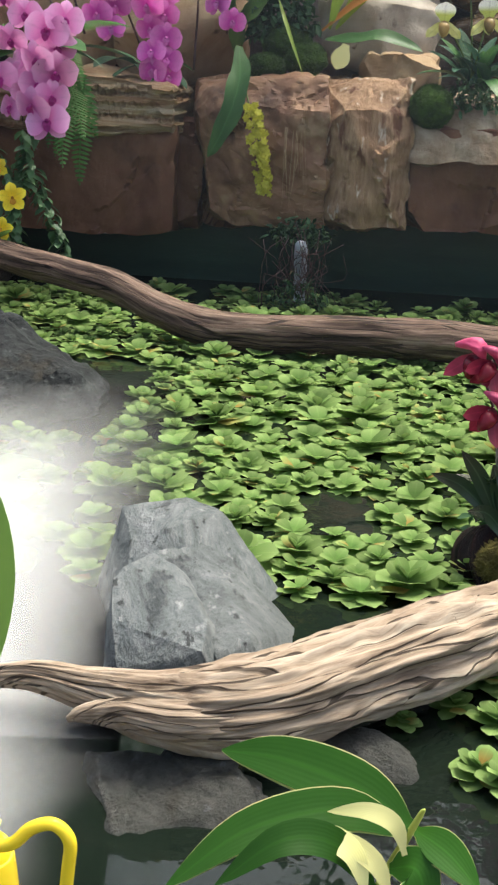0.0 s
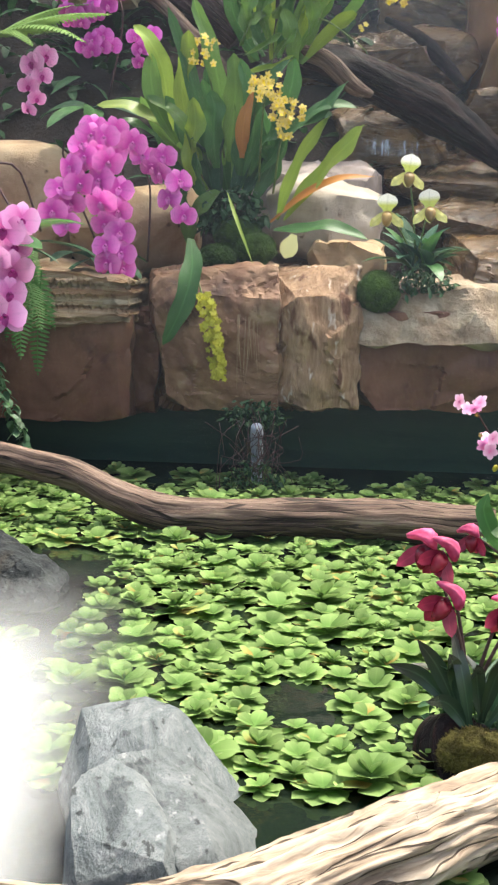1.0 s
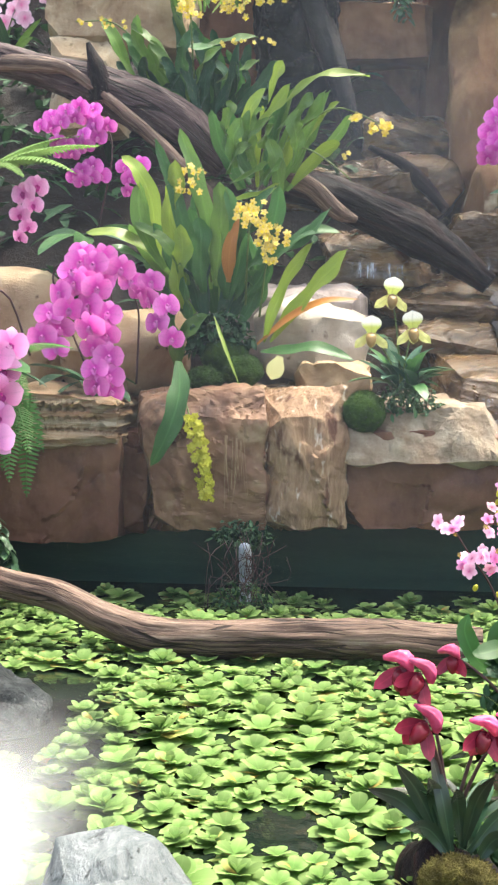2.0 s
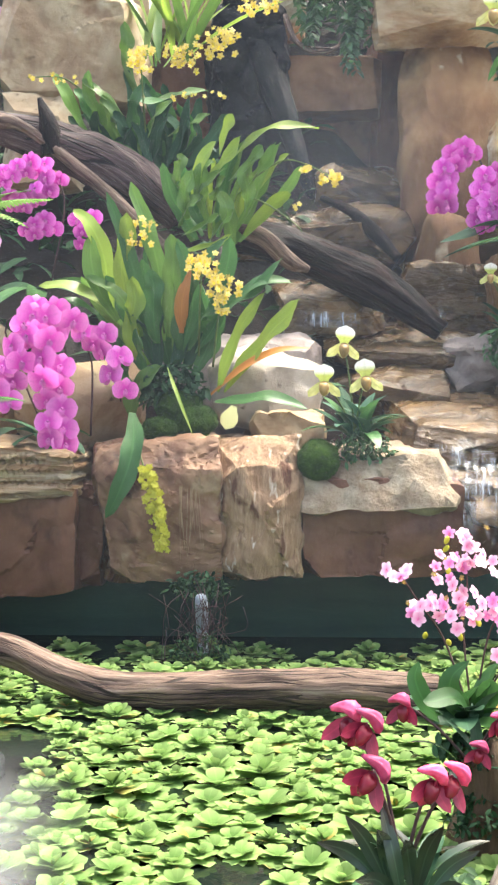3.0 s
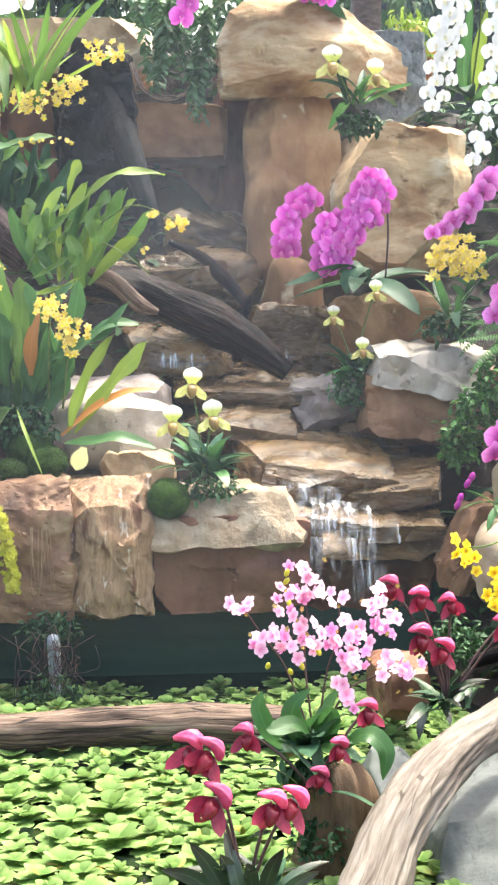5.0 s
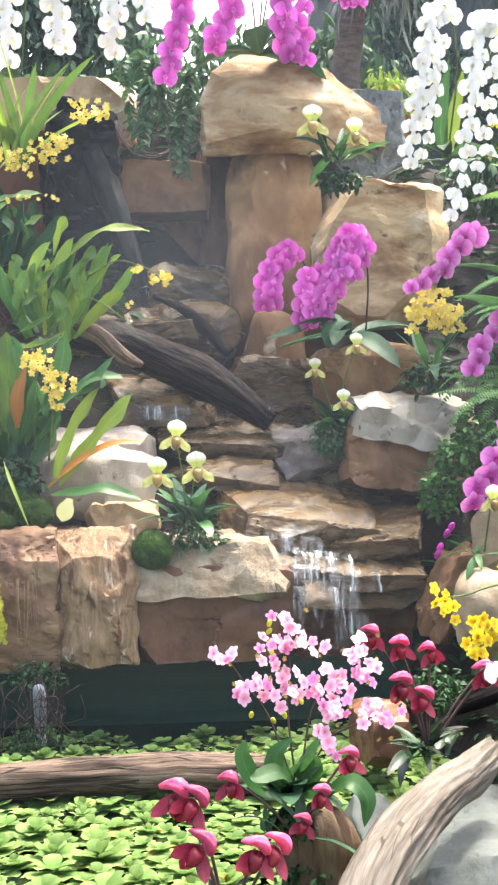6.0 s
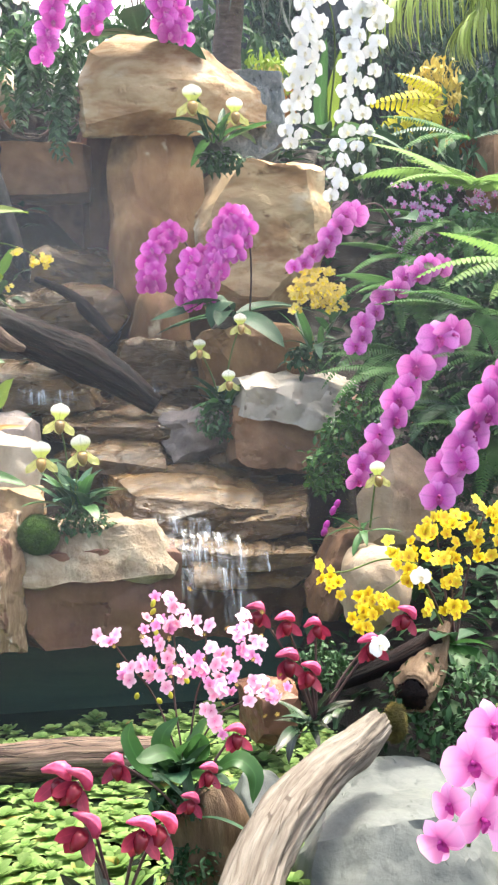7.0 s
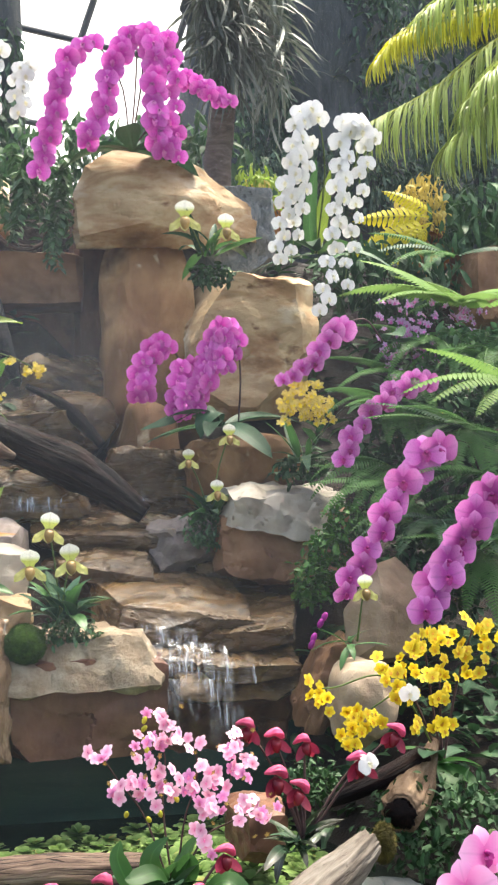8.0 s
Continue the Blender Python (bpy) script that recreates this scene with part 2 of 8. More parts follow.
def weathered_wood(name, tones, crack, rough=(0.65, 0.9), along=1.0, relief=1.0, crack_width=0.07):
    """Bare weathered wood: fine fibres and long drying cracks that follow the log's own grain."""
    m, t, b = shader(name)
    g = coords(t, "grain")
    w = node(t, "TexNoise", [("Vector", node(t, "Mapping", [("Vector", g), ("Scale", (7, 14, 14))]).outputs[0]), ("Scale", 1.0), ("Detail", 3)])
    w = node(t, "VectorMath", [(0, w.outputs["Color"]), (1, (0.0, 0.026, 0.026))], operation="MULTIPLY").outputs[0]
    g = node(t, "VectorMath", [(0, g), (1, w)], operation="ADD").outputs[0]

    def streaks(length, across, detail):
        v = node(t, "Mapping", [("Vector", g), ("Scale", (length * along, across, across))]).outputs[0]
        return node(t, "TexNoise", [("Vector", v), ("Scale", 1.0), ("Detail", detail), ("Roughness", 0.6)]).outputs["Fac"]

    fine, mid, wide = streaks(6, 190, 5), streaks(4, 60, 5), streaks(5, 16, 4)
    mix = node(t, "Math", [(0, fine), (1, 0.35)], operation="MULTIPLY").outputs[0]
    mix = node(t, "Math", [(0, mid), (1, 0.35), (2, mix)], operation="MULTIPLY_ADD").outputs[0]
    mix = node(t, "Math", [(0, wide), (1, 0.3), (2, mix)], operation="MULTIPLY_ADD").outputs[0]
    col = ramp(t, mix, tones)
    sp = node(t, "SeparateXYZ", [(0, g)])
    turn = node(t, "Math", [(0, sp.outputs["Y"]), (1, sp.outputs["Z"])], operation="ARCTAN2").outputs[0]
    v = node(t, "CombineXYZ", [(0, node(t, "Math", [(0, sp.outputs["X"]), (1, 3.2 * along)], operation="MULTIPLY").outputs[0]), (1, node(t, "Math", [(0, turn), (1, 3.4)], operation="MULTIPLY").outputs[0])]).outputs[0]
    edge = node(t, "TexVoronoi", [("Vector", v), ("Scale", 1.0)], feature="DISTANCE_TO_EDGE", voronoi_dimensions="2D").outputs["Distance"]
    gate = node(t, "MapRange", [("Value", wide), ("From Min", 0.6), ("From Max", 0.42), ("To Min", 0.001), ("To Max", crack_width)]).outputs[0]
    open_ = node(t, "Math", [(0, edge), (1, gate)], operation="DIVIDE").outputs[0]
    hit = node(t, "MapRange", [("Value", open_), ("From Min", 0.4), ("From Max", 1.0), ("To Min", 1.0), ("To Max", 0.0)]).outputs[0]
    soft = node(t, "Math", [(0, hit), (1, 0.85)], operation="MULTIPLY").outputs[0]
    col = node(t, "Mix", [("Factor", soft), ("A", col), ("B", (*crack, 1))], data_type="RGBA").outputs["Result"]
    t.links.new(col, b.inputs["Base Color"])
    rr = node(t, "MapRange", [("Value", mix), ("From Min", 0.4), ("From Max", 0.6), ("To Min", rough[0]), ("To Max", rough[1])])
    t.links.new(rr.outputs[0], b.inputs["Roughness"])
    b.inputs["Specular IOR Level"].default_value = 0.25
    h = node(t, "Math", [(0, mix), (1, 1.6)], operation="MULTIPLY").outputs[0]
    h = node(t, "Math", [(0, h), (1, hit)], operation="SUBTRACT").outputs[0]
    bp = node(t, "Bump", [("Height", h), ("Strength", 0.8 * relief), ("Distance", 0.005)])
    t.links.new(bp.outputs[0], b.inputs["Normal"])
    return m


DRIFT = weathered_wood("driftwood", [(0.38, (0.1, 0.068, 0.044)), (0.46, (0.225, 0.168, 0.116)), (0.53, (0.32, 0.256, 0.188)), (0.62, (0.46, 0.395, 0.305))], (0.026, 0.017, 0.011), crack_width=0.075)
DRIFT2 = weathered_wood("smooth_driftwood", [(0.38, (0.04, 0.028, 0.02)), (0.46, (0.084, 0.066, 0.05)), (0.53, (0.125, 0.106, 0.085)), (0.62, (0.19, 0.17, 0.143))], (0.04, 0.027, 0.018), relief=0.6, crack_width=0.05)
BARK = weathered_wood("weathered_brown_log", [(0.38, (0.026, 0.015, 0.01)), (0.46, (0.07, 0.043, 0.03)), (0.53, (0.125, 0.082, 0.058)), (0.62, (0.22, 0.165, 0.125))], (0.011, 0.007, 0.005), along=0.8, crack_width=0.1)
DARKLOG = surface("wet_dark_log", [(0.3, (0.0028, 0.0022, 0.0026)), (0.5, (0.008, 0.0046, 0.0046)), (0.66, (0.026, 0.0115, 0.009)), (0.9, (0.055, 0.03, 0.024))], scale=9, bump=0.7,
                  source="grain", stretch=(0.4, 8, 8), rough=(0.4, 0.65), bump_scale=22, distort=0.06, spec=0.12, patches=[((0.0048, 0.003, 0.003), 14, 0.57, 0.62)])
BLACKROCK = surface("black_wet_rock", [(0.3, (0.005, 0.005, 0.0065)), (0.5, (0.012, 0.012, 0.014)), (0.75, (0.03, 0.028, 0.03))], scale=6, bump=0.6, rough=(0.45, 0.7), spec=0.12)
DARKROOT = weathered_wood("dark_root", [(0.38, (0.016, 0.009, 0.008)), (0.46, (0.036, 0.021, 0.019)), (0.53, (0.062, 0.04, 0.037)), (0.62, (0.12, 0.088, 0.08))], (0.006, 0.004, 0.004), along=0.8, crack_width=0.1)
REDLOG = surface("wet_reddish_log", [(0.3, (0.0028, 0.002, 0.0024)), (0.48, (0.0095, 0.0046, 0.0038)), (0.64, (0.026, 0.0105, 0.0075)), (0.88, (0.05, 0.024, 0.018))], scale=7, bump=0.7,
                 source="grain", stretch=(0.3, 5, 5), rough=(0.35, 0.55), bump_scale=22, distort=0.06, spec=0.14, patches=[((0.006, 0.005, 0.006), 9, 0.52, 0.6)])
SOIL = surface("dark_wet_soil", [(0.3, (0.01, 0.008, 0.006)), (0.6, (0.028, 0.02, 0.014)), (0.85, (0.06, 0.045, 0.03))], scale=12, bump=0.9, rough=(0.5, 0.9))
LINER = surface("dark_green_pond_liner", [(0.3, (0.016, 0.04, 0.0294)), (0.7, (0.028, 0.068, 0.0462))], scale=5, bump=0.1, rough=(0.25, 0.45))
MOSSM = surface("moss", [(0.3, (0.015, 0.035, 0.006)), (0.6, (0.05, 0.1, 0.012)), (0.85, (0.1, 0.16, 0.02))], scale=30, bump=1.0, rough=(0.8, 1.0), bump_scale=120)
STEM = surface("green_stem", [(0.3, (0.05, 0.075, 0.02)), (0.7, (0.12, 0.17, 0.045))], scale=20, bump=0.1)
DSTEM = surface("dark_stem", [(0.3, (0.04, 0.02, 0.025)), (0.7, (0.1, 0.06, 0.05))], scale=20, bump=0.1)

LET = dict(translucent=0.38, rough=0.7, spec=0.1, rib=1.12, stain=(0.26, 0.17, 0.045), vary=0.3, edge=((0.22, 0.315, 0.105), 0.3, 0.95))
m_lettuce = foliage("lettuce_leaf", (0.072, 0.16, 0.034), (0.14, 0.228, 0.056), tip=((0.34, 0.24, 0.07), 5.0, 0.56, 0.63), **LET)
m_floating = foliage("floating_leaf", (0.072, 0.16, 0.034), (0.14, 0.228, 0.056), islands=True, tip=((0.34, 0.24, 0.07), 30.0, 0.56, 0.63), **LET)
m_strap = foliage("strap_leaf", (0.062, 0.135, 0.024), (0.13, 0.225, 0.044), translucent=0.3, rib=1.25, vary=0.35)
m_strap2 = foliage("yellow_green_leaf", (0.14, 0.225, 0.03), (0.26, 0.35, 0.05), translucent=0.45, rib=1.2)
m_dark = foliage("dark_leaf", (0.02, 0.056, 0.028), (0.045, 0.095, 0.046), translucent=0.12, rough=0.5, rib=1.4, spec=0.16)
m_fern = foliage("fern_leaf", (0.055, 0.135, 0.035), (0.1, 0.215, 0.06), translucent=0.35, rib=1.0, spec=0.12, rough=0.6)


# ---------------------------------------------------------------- builders
def part(name, bm, mat, parent=None, label="", smooth=True):
    me = bm
    if not isinstance(bm, bpy.types.Mesh):
        me = bpy.data.meshes.new(name)
        bm.to_mesh(me)
        bm.free()
        me.shade_smooth() if smooth else me.shade_flat()
    if mat and not me.materials:
        me.materials.append(mat)
    ob = new(name, me)
    ob.parent = parent
    if label:
        tagged(ob, label)
    return ob


def thing(name, place, label, category, group="", kind=""):
    ob = new(name)
    ob.location = place
    return tagged(ob, label, category, group, kind)


def plate(p, off, scale):
    """Height of a split, plate-like stone surface at p: every cell a tilted flat of its own."""
    q = p * scale + off
    q = q + noise.noise_vector(q * 1.3) * 0.15
    f = Vector(noise.voronoi(q)[1][0])
    return noise.noise_vector(f * 7.13 + off).dot(q - f)


def rock_mesh(size, seed, chips=18, chip=0.36, rough=0.02, strata=0.0, steps=4.0, fine=16, keep_top=False, plates=1.0):
    """A broken stone: a block whose edges and corners are split off along planes, then weathered; strata cuts ledges into it."""
    rng = random.Random(seed)
    bm = bmesh.new()
    bmesh.ops.create_cube(bm, size=2)
    for k in range(chips):
        v = Vector((rng.uniform(-1, 1), rng.uniform(-1, 1), rng.uniform(-1, 1) if not keep_top else rng.uniform(-1, 0.25)))
        if k % 3:
            v[rng.randrange(3)] *= 0.15
        v.normalize()
        d = (abs(v.x) + abs(v.y) + abs(v.z)) * (1 - chip * rng.uniform(0.25, 1.0))
        geom = bm.verts[:] + bm.edges[:] + bm.faces[:]
        bmesh.ops.bisect_plane(bm, geom=geom, plane_co=v * d, plane_no=v, clear_outer=True)
        rim = [e for e in bm.edges if e.is_boundary]
        if rim:
            bmesh.ops.holes_fill(bm, edges=rim)
    lo = [min(v.co[i] for v in bm.verts) for i in range(3)]
    hi = [max(v.co[i] for v in bm.verts) for i in range(3)]
    for v in bm.verts:
        v.co = Vector([((v.co[i] - lo[i]) / (hi[i] - lo[i]) - 0.5) * size[i] for i in range(3)])
    longest = max(size) / fine
    for _ in range(7):
        bmesh.ops.triangulate(bm, faces=[f for f in bm.faces if len(f.verts) > 3])
        edges = [e for e in bm.edges if e.calc_length() > longest]
        if not edges or len(bm.verts) > 6000:
            break
        bmesh.ops.subdivide_edges(bm, edges=edges, cuts=1)
    bmesh.ops.triangulate(bm, faces=[f for f in bm.faces if len(f.verts) > 3])
    bm.normal_update()
    off = Vector((rng.uniform(0, 50), rng.uniform(0, 50), rng.uniform(0, 50)))
    small = sorted(size)[1]
    moves = []
    for v in bm.verts:
        p = v.co
        k = noise.fractal(p * (2.2 / small) + off, 0.8, 2.2, 6) * 1.2
        k += (abs(noise.noise(p * (3.4 / small) + off)) - 0.25) * 2.2
        k -= max(0, 0.09 - abs(noise.noise(p * (2.1 / small) - off))) * 6
        k += plates * (plate(p, off, 2.2 / small) * 2.2 + plate(p, -off, 6.0 / small) * 0.5)
        m = v.normal * (k * rough * small)
        if strata:
            w = p.z / size[2] * steps * 2 + noise.noise(p * (1.2 / small) + off) * 0.8
            st = noise.noise(Vector((math.floor(w * 2) * 7.3, off.x, 0))) + 0.5 * noise.noise(Vector((p.x * 3, p.y * 3, math.floor(w * 2) * 3.1)))
            m += Vector((v.normal.x, v.normal.y, 0)) * (st * strata * small)
        moves.append(m)
    for v, m in zip(bm.verts, moves):
        v.co += m
    return bm


def boulder_mesh(size, seed, power=3.6, facets=15, rough=0.03):
    """A water-worn boulder: a rounded block with a few soft flats."""
    rng = random.Random(seed)
    bm = bmesh.new()
    bmesh.ops.create_cube(bm, size=2)
    bmesh.ops.subdivide_edges(bm, edges=bm.edges, cuts=16, use_grid_fill=True)
    flats = []
    for _ in range(facets):
        v = Vector((rng.uniform(-1, 1), rng.uniform(-1, 1), rng.uniform(-1, 1))).normalized()
        flats.append((v, rng.uniform(0.72, 0.9) * (abs(v.x) ** 1.5 + abs(v.y) ** 1.5 + abs(v.z) ** 1.5) ** (1 / 1.5)))
    off = Vector((rng.uniform(0, 50), rng.uniform(0, 50), rng.uniform(0, 50)))
    small = sorted(size)[1]
    for v in bm.verts:
        c = v.co / (abs(v.co.x) ** power + abs(v.co.y) ** power + abs(v.co.z) ** power) ** (1 / power)
        for nrm, d in flats:
            over = c.dot(nrm) - d
            if over > 0:
                c = c - nrm * over
        p = Vector((c.x * size[0], c.y * size[1], c.z * size[2])) / 2
        k = noise.fractal(p * (2.0 / small) + off, 0.9, 2.1, 6) + (abs(noise.noise(p * (3 / small) + off)) - 0.2) * 0.8
        v.co = p + p.normalized() * (k * rough * small)
    return bm


def boulder(name, centre, size, mat, label, seed, turn=0, tilt=(0, 0), **kw):
    ob = part(name, boulder_mesh(size, seed, **kw), mat)
    ob.matrix_basis = pose(*centre, tilt[0], tilt[1], turn)
    ob.data.set_sharp_from_angle(angle=radians(32))
    return tagged(ob, label, "rock")


def rock(name, centre, size, mat, label, seed, turn=0, tilt=(0, 0), category="rock", group="", **kw):
    ob = part(name, rock_mesh(size, seed, **kw), mat)
    ob.matrix_basis = pose(*centre, tilt[0], tilt[1], turn)
    ob.data.set_sharp_from_angle(angle=radians(30))
    return tagged(ob, label, category, group)


def hull_rock(name, corners, mat, label, seed, rough=0.03, fine=26, category="rock", group="", plates=1.0, most=6000, cuts=0):
    """A stone with given corners, weathered like the others."""
    bm = bmesh.new()
    for c in corners:
        bm.verts.new(c)
    res = bmesh.ops.convex_hull(bm, input=bm.verts)
    bmesh.ops.delete(bm, geom=list({v for v in res["geom_interior"] if isinstance(v, bmesh.types.BMVert)}), context="VERTS")
    rng = random.Random(seed)
    for _ in range(cuts):
        v = Vector((rng.uniform(-1, 1), rng.uniform(-1, 0.2), rng.uniform(-0.1, 1))).normalized()
        ds = sorted(w.co.dot(v) for w in bm.verts)
        d = ds[-1] - (ds[-1] - ds[0]) * rng.uniform(0.03, 0.09)
        bmesh.ops.bisect_plane(bm, geom=bm.verts[:] + bm.edges[:] + bm.faces[:], plane_co=v * d, plane_no=v, clear_outer=True)
        rim = [e for e in bm.edges if e.is_boundary]
        if rim:
            bmesh.ops.holes_fill(bm, edges=rim)
    bmesh.ops.triangulate(bm, faces=[f for f in bm.faces if len(f.verts) > 3])
    size = [max(v.co[i] for v in bm.verts) - min(v.co[i] for v in bm.verts) for i in range(3)]
    longest = max(size) / fine
    for _ in range(7):
        edges = [e for e in bm.edges if e.calc_length() > longest]
        if not edges or len(bm.verts) > most:
            break
        bmesh.ops.subdivide_edges(bm, edges=edges, cuts=1)
        bmesh.ops.triangulate(bm, faces=[f for f in bm.faces if len(f.verts) > 3])
    bm.normal_update()
    off = Vector((seed * 3.7, seed * 1.3, seed))
    small = sorted(size)[1]
    moves = []
    for v in bm.verts:
        k = noise.fractal(v.co * (4.5 / small) + off, 0.7, 2.2, 6) * 1.1
        st = 0.0 if most > 9000 else math.floor((v.co.x * 0.5 + v.co.z + v.co.y * 0.3) * 14 / small * 0.3 + noise.noise(v.co * (2 / small) + off) * 1.5)
        k += noise.noise(Vector((st * 5.1, off.x, 0))) * 0.4
        k += plates * (plate(v.co, off, 2.0 / small) * 2.4 + plate(v.co, -off, 6.0 / small) * 0.5)
        moves.append(v.normal * (k * rough * small))
    for v, m in zip(bm.verts, moves):
        v.co += m
    ob = part(name, bm, mat)
    ob.data.set_sharp_from_angle(angle=radians(28))
    return tagged(ob, label, category, group) if label else ob


def curve_points(pts, n):
    """Catmull-Rom through pts; each may carry extra values."""
    pts = [np.array(p, float) for p in pts]
    full = [2 * pts[0] - pts[1], *pts, 2 * pts[-1] - pts[-2]]
    out = []
    for i in range(n):
        u = i / (n - 1) * (len(pts) - 1)
        k = min(int(u), len(pts) - 2)
        u -= k
        a, b, c, d = full[k:k + 4]
        out.append(0.5 * (2 * b + (c - a) * u + (2 * a - 5 * b + 4 * c - d) * u * u + (3 * b - a - 3 * c + d) * u ** 3))
    return out


def tube(pts, n=24, sides=10, groove=0.0, seed=0, lump=0.0, closed=True, dents=()):
    """A tube along points (x, y, z, radius), with grooves that run along it; keeps its straightened coordinates as 'grain'."""
    bm = bmesh.new()
    lay = bm.verts.layers.float_vector.new("grain")
    rows, length, last = [], 0.0, None
    cp = curve_points(pts, n)
    side = None
    for i, p in enumerate(cp):
        c = Vector(p[:3])
        nxt = Vector(cp[min(i + 1, n - 1)][:3]) - Vector(cp[max(i - 1, 0)][:3])
        nxt.normalize()
        if side is None:
            side = nxt.orthogonal().normalized()
        side = (side - nxt * side.dot(nxt)).normalized()
        up = nxt.cross(side)
        if last is not None:
            length += (c - last).length
        last = c
        ring = []
        r0 = max(p[3], 0.0004)
        for j in range(sides):
            a = 2 * math.pi * j / sides
            g = Vector((length, math.cos(a) * p[3], math.sin(a) * p[3]))
            r = r0
            if groove:
                q = Vector((length * 4.0 + seed, math.cos(a) * 3.2, math.sin(a) * 3.2))
                r *= 1 + groove * (noise.fractal(q, 0.8, 2.0, 4)) + lump * noise.noise(Vector((length * 7 + seed, math.cos(a), math.sin(a))))
                q2 = Vector((length * 5 + seed, math.cos(a) * 7, math.sin(a) * 7))
                r *= 1 - groove * 0.9 * max(0, 0.35 - abs(noise.noise(q2)) * 2)
                q3 = Vector((length * 7 - seed, math.cos(a) * 17, math.sin(a) * 17))
                r *= 1 - groove * 0.3 * max(0, 0.4 - abs(noise.noise(q3)) * 2)
            w = c + (side * math.cos(a) + up * math.sin(a)) * r
            for place, wide, deep in dents:
                e = w - Vector(place)
                al = e.dot(nxt)
                e = math.sqrt((al / 2.1) ** 2 + max(0, e.length_squared - al * al)) / wide
                if e < 1:
                    w -= (side * math.cos(a) + up * math.sin(a)) * (deep * (1 - e * e))
                elif e < 1.5:
                    w += (side * math.cos(a) + up * math.sin(a)) * (deep * 0.5 * (1.5 - e) * (e - 1))
            v = bm.verts.new(w)
            v[lay] = g
            ring.append(v)
        rows.append(ring)
    for a, b in zip(rows, rows[1:]):
        for j in range(sides):
            bm.faces.new((a[j], a[(j + 1) % sides], b[(j + 1) % sides], b[j]))
    if closed:
        bm.faces.new(rows[0][::-1])
        bm.faces.new(rows[-1])
    return bm


def blade(bm, m, length, width, bend=60, fold=0.15, n=8, shape=(0.35, 0.0), curl=0.0, thick=0.0):
    """A leaf or petal along +x from the origin of m, bending down by bend degrees, widest at shape[0]."""
    uvl = bm.loops.layers.uv.verify()
    peak, base = shape
    x = z = 0.0
    rows = []
    for i in range(n + 1):
        u = i / n
        a = radians(-bend * u)
        if i:
            x += math.cos(a) * length / n
            z += math.sin(a) * length / n
        e = (u / peak) if u < peak else (1 - u) / (1 - peak)
        w = width * 0.5 * max(base if u < peak else 0.02, math.sin(min(1, e) * math.pi / 2) ** (0.8 if u < peak else 0.55))
        k = fold * w + curl * w * math.sin(u * 9)
        rows.append([bm.verts.new(m @ Vector((x, s * w, z + abs(s) * k))) for s in (-1, -0.5, 0, 0.5, 1)])
    for i, (a, b) in enumerate(zip(rows, rows[1:])):
        for j in range(4):
            f = bm.faces.new((a[j], b[j], b[j + 1], a[j + 1]))
            for lp, (uu, vv) in zip(f.loops, ((i / n, j / 4), ((i + 1) / n, j / 4), ((i + 1) / n, (j + 1) / 4), (i / n, (j + 1) / 4))):
                lp[uvl].uv = (uu, vv)


def mesh_of(name, bm, mat=None):
    me = bpy.data.meshes.new(name)
    bm.to_mesh(me)
    bm.free()
    me.shade_smooth()
    if mat:
        me.materials.append(mat)
    return me


I4 = Matrix.Identity(4)


# ---------------------------------------------------------------- setting
def sheet(name, x0, x1, y0, y1, nx, ny, height, mat, label, category, kind="structure"):
    bm = bmesh.new()
    g = [[bm.verts.new((x0 + (x1 - x0) * i / nx, y0 + (y1 - y0) * j / ny, height(x0 + (x1 - x0) * i / nx, y0 + (y1 - y0) * j / ny))) for i in range(nx + 1)] for j in range(ny + 1)]
    for j in range(ny):
        for i in range(nx):
            bm.faces.new((g[j][i], g[j][i + 1], g[j + 1][i + 1], g[j + 1][i]))
    return tagged(part(name, bm, mat), label, category, kind=kind)


def smooth(a, b, x):
    u = min(1, max(0, (x - a) / (b - a)))
    return u * u * (3 - 2 * u)


def bank(x, y):
    """Height of the planted bank: pond in front, terrace, cascade channel, high bank behind and to the right."""
    z = -0.35
    back = smooth(4.6, 4.75, y)
    z += back * 0.9
    ch = smooth(0.15, 0.4, x) * (1 - smooth(0.95, 1.25, x))
    rise = 0.35 * smooth(4.6, 5.0, y) + 0.55 * smooth(5.0, 5.6, y) + 0.6 * smooth(5.5, 6.3, y) + 0.75 * smooth(6.2, 6.7, y) * (1 - 0.5 * smooth(0.9, 1.3, x))
    low = 0.05 * smooth(4.6, 4.9, y) + 0.25 * smooth(4.9, 5.4, y) + 0.6 * smooth(5.3, 6.0, y) + 0.5 * smooth(6.0, 6.3, y) + 0.75 * smooth(6.25, 6.7, y)
    z += back * (rise * (1 - ch) + low * ch)
    right = smooth(0.85, 1.5, x + 0.16 * (y - 3.2)) * (1 - back)
    z += right * (0.55 + 0.35 * smooth(3.0, 4.4, y))
    left = smooth(-1.05, -1.5, x) * (1 - back)
    z += left * 0.8
    return z + 0.03 * noise.noise(Vector((x * 5, y * 5, 0)))


sheet("ground", -3.2, 4.2, 0.9, 8.0, 74, 71, bank, SOIL, "dark damp soil of the planted pond bank", "ground")
far = sheet("ground_beyond", -60, 60, -40, 120, 12, 16, lambda x, y: -0.6, SOIL, "dark soil floor of the glasshouse", "ground")

# Unseen pale floor, added to bounce sunlight onto the stone fronts.
BOUNCE = surface("pale_bounce_floor", [(0.3, (0.26, 0.25, 0.23)), (0.7, (0.36, 0.35, 0.32))], scale=5, bump=0.2)
sheet("path", -6, 6, -7, 0.75, 6, 6, lambda x, y: -0.08, BOUNCE, "unseen pale floor before the pond, added to bounce light", "path")

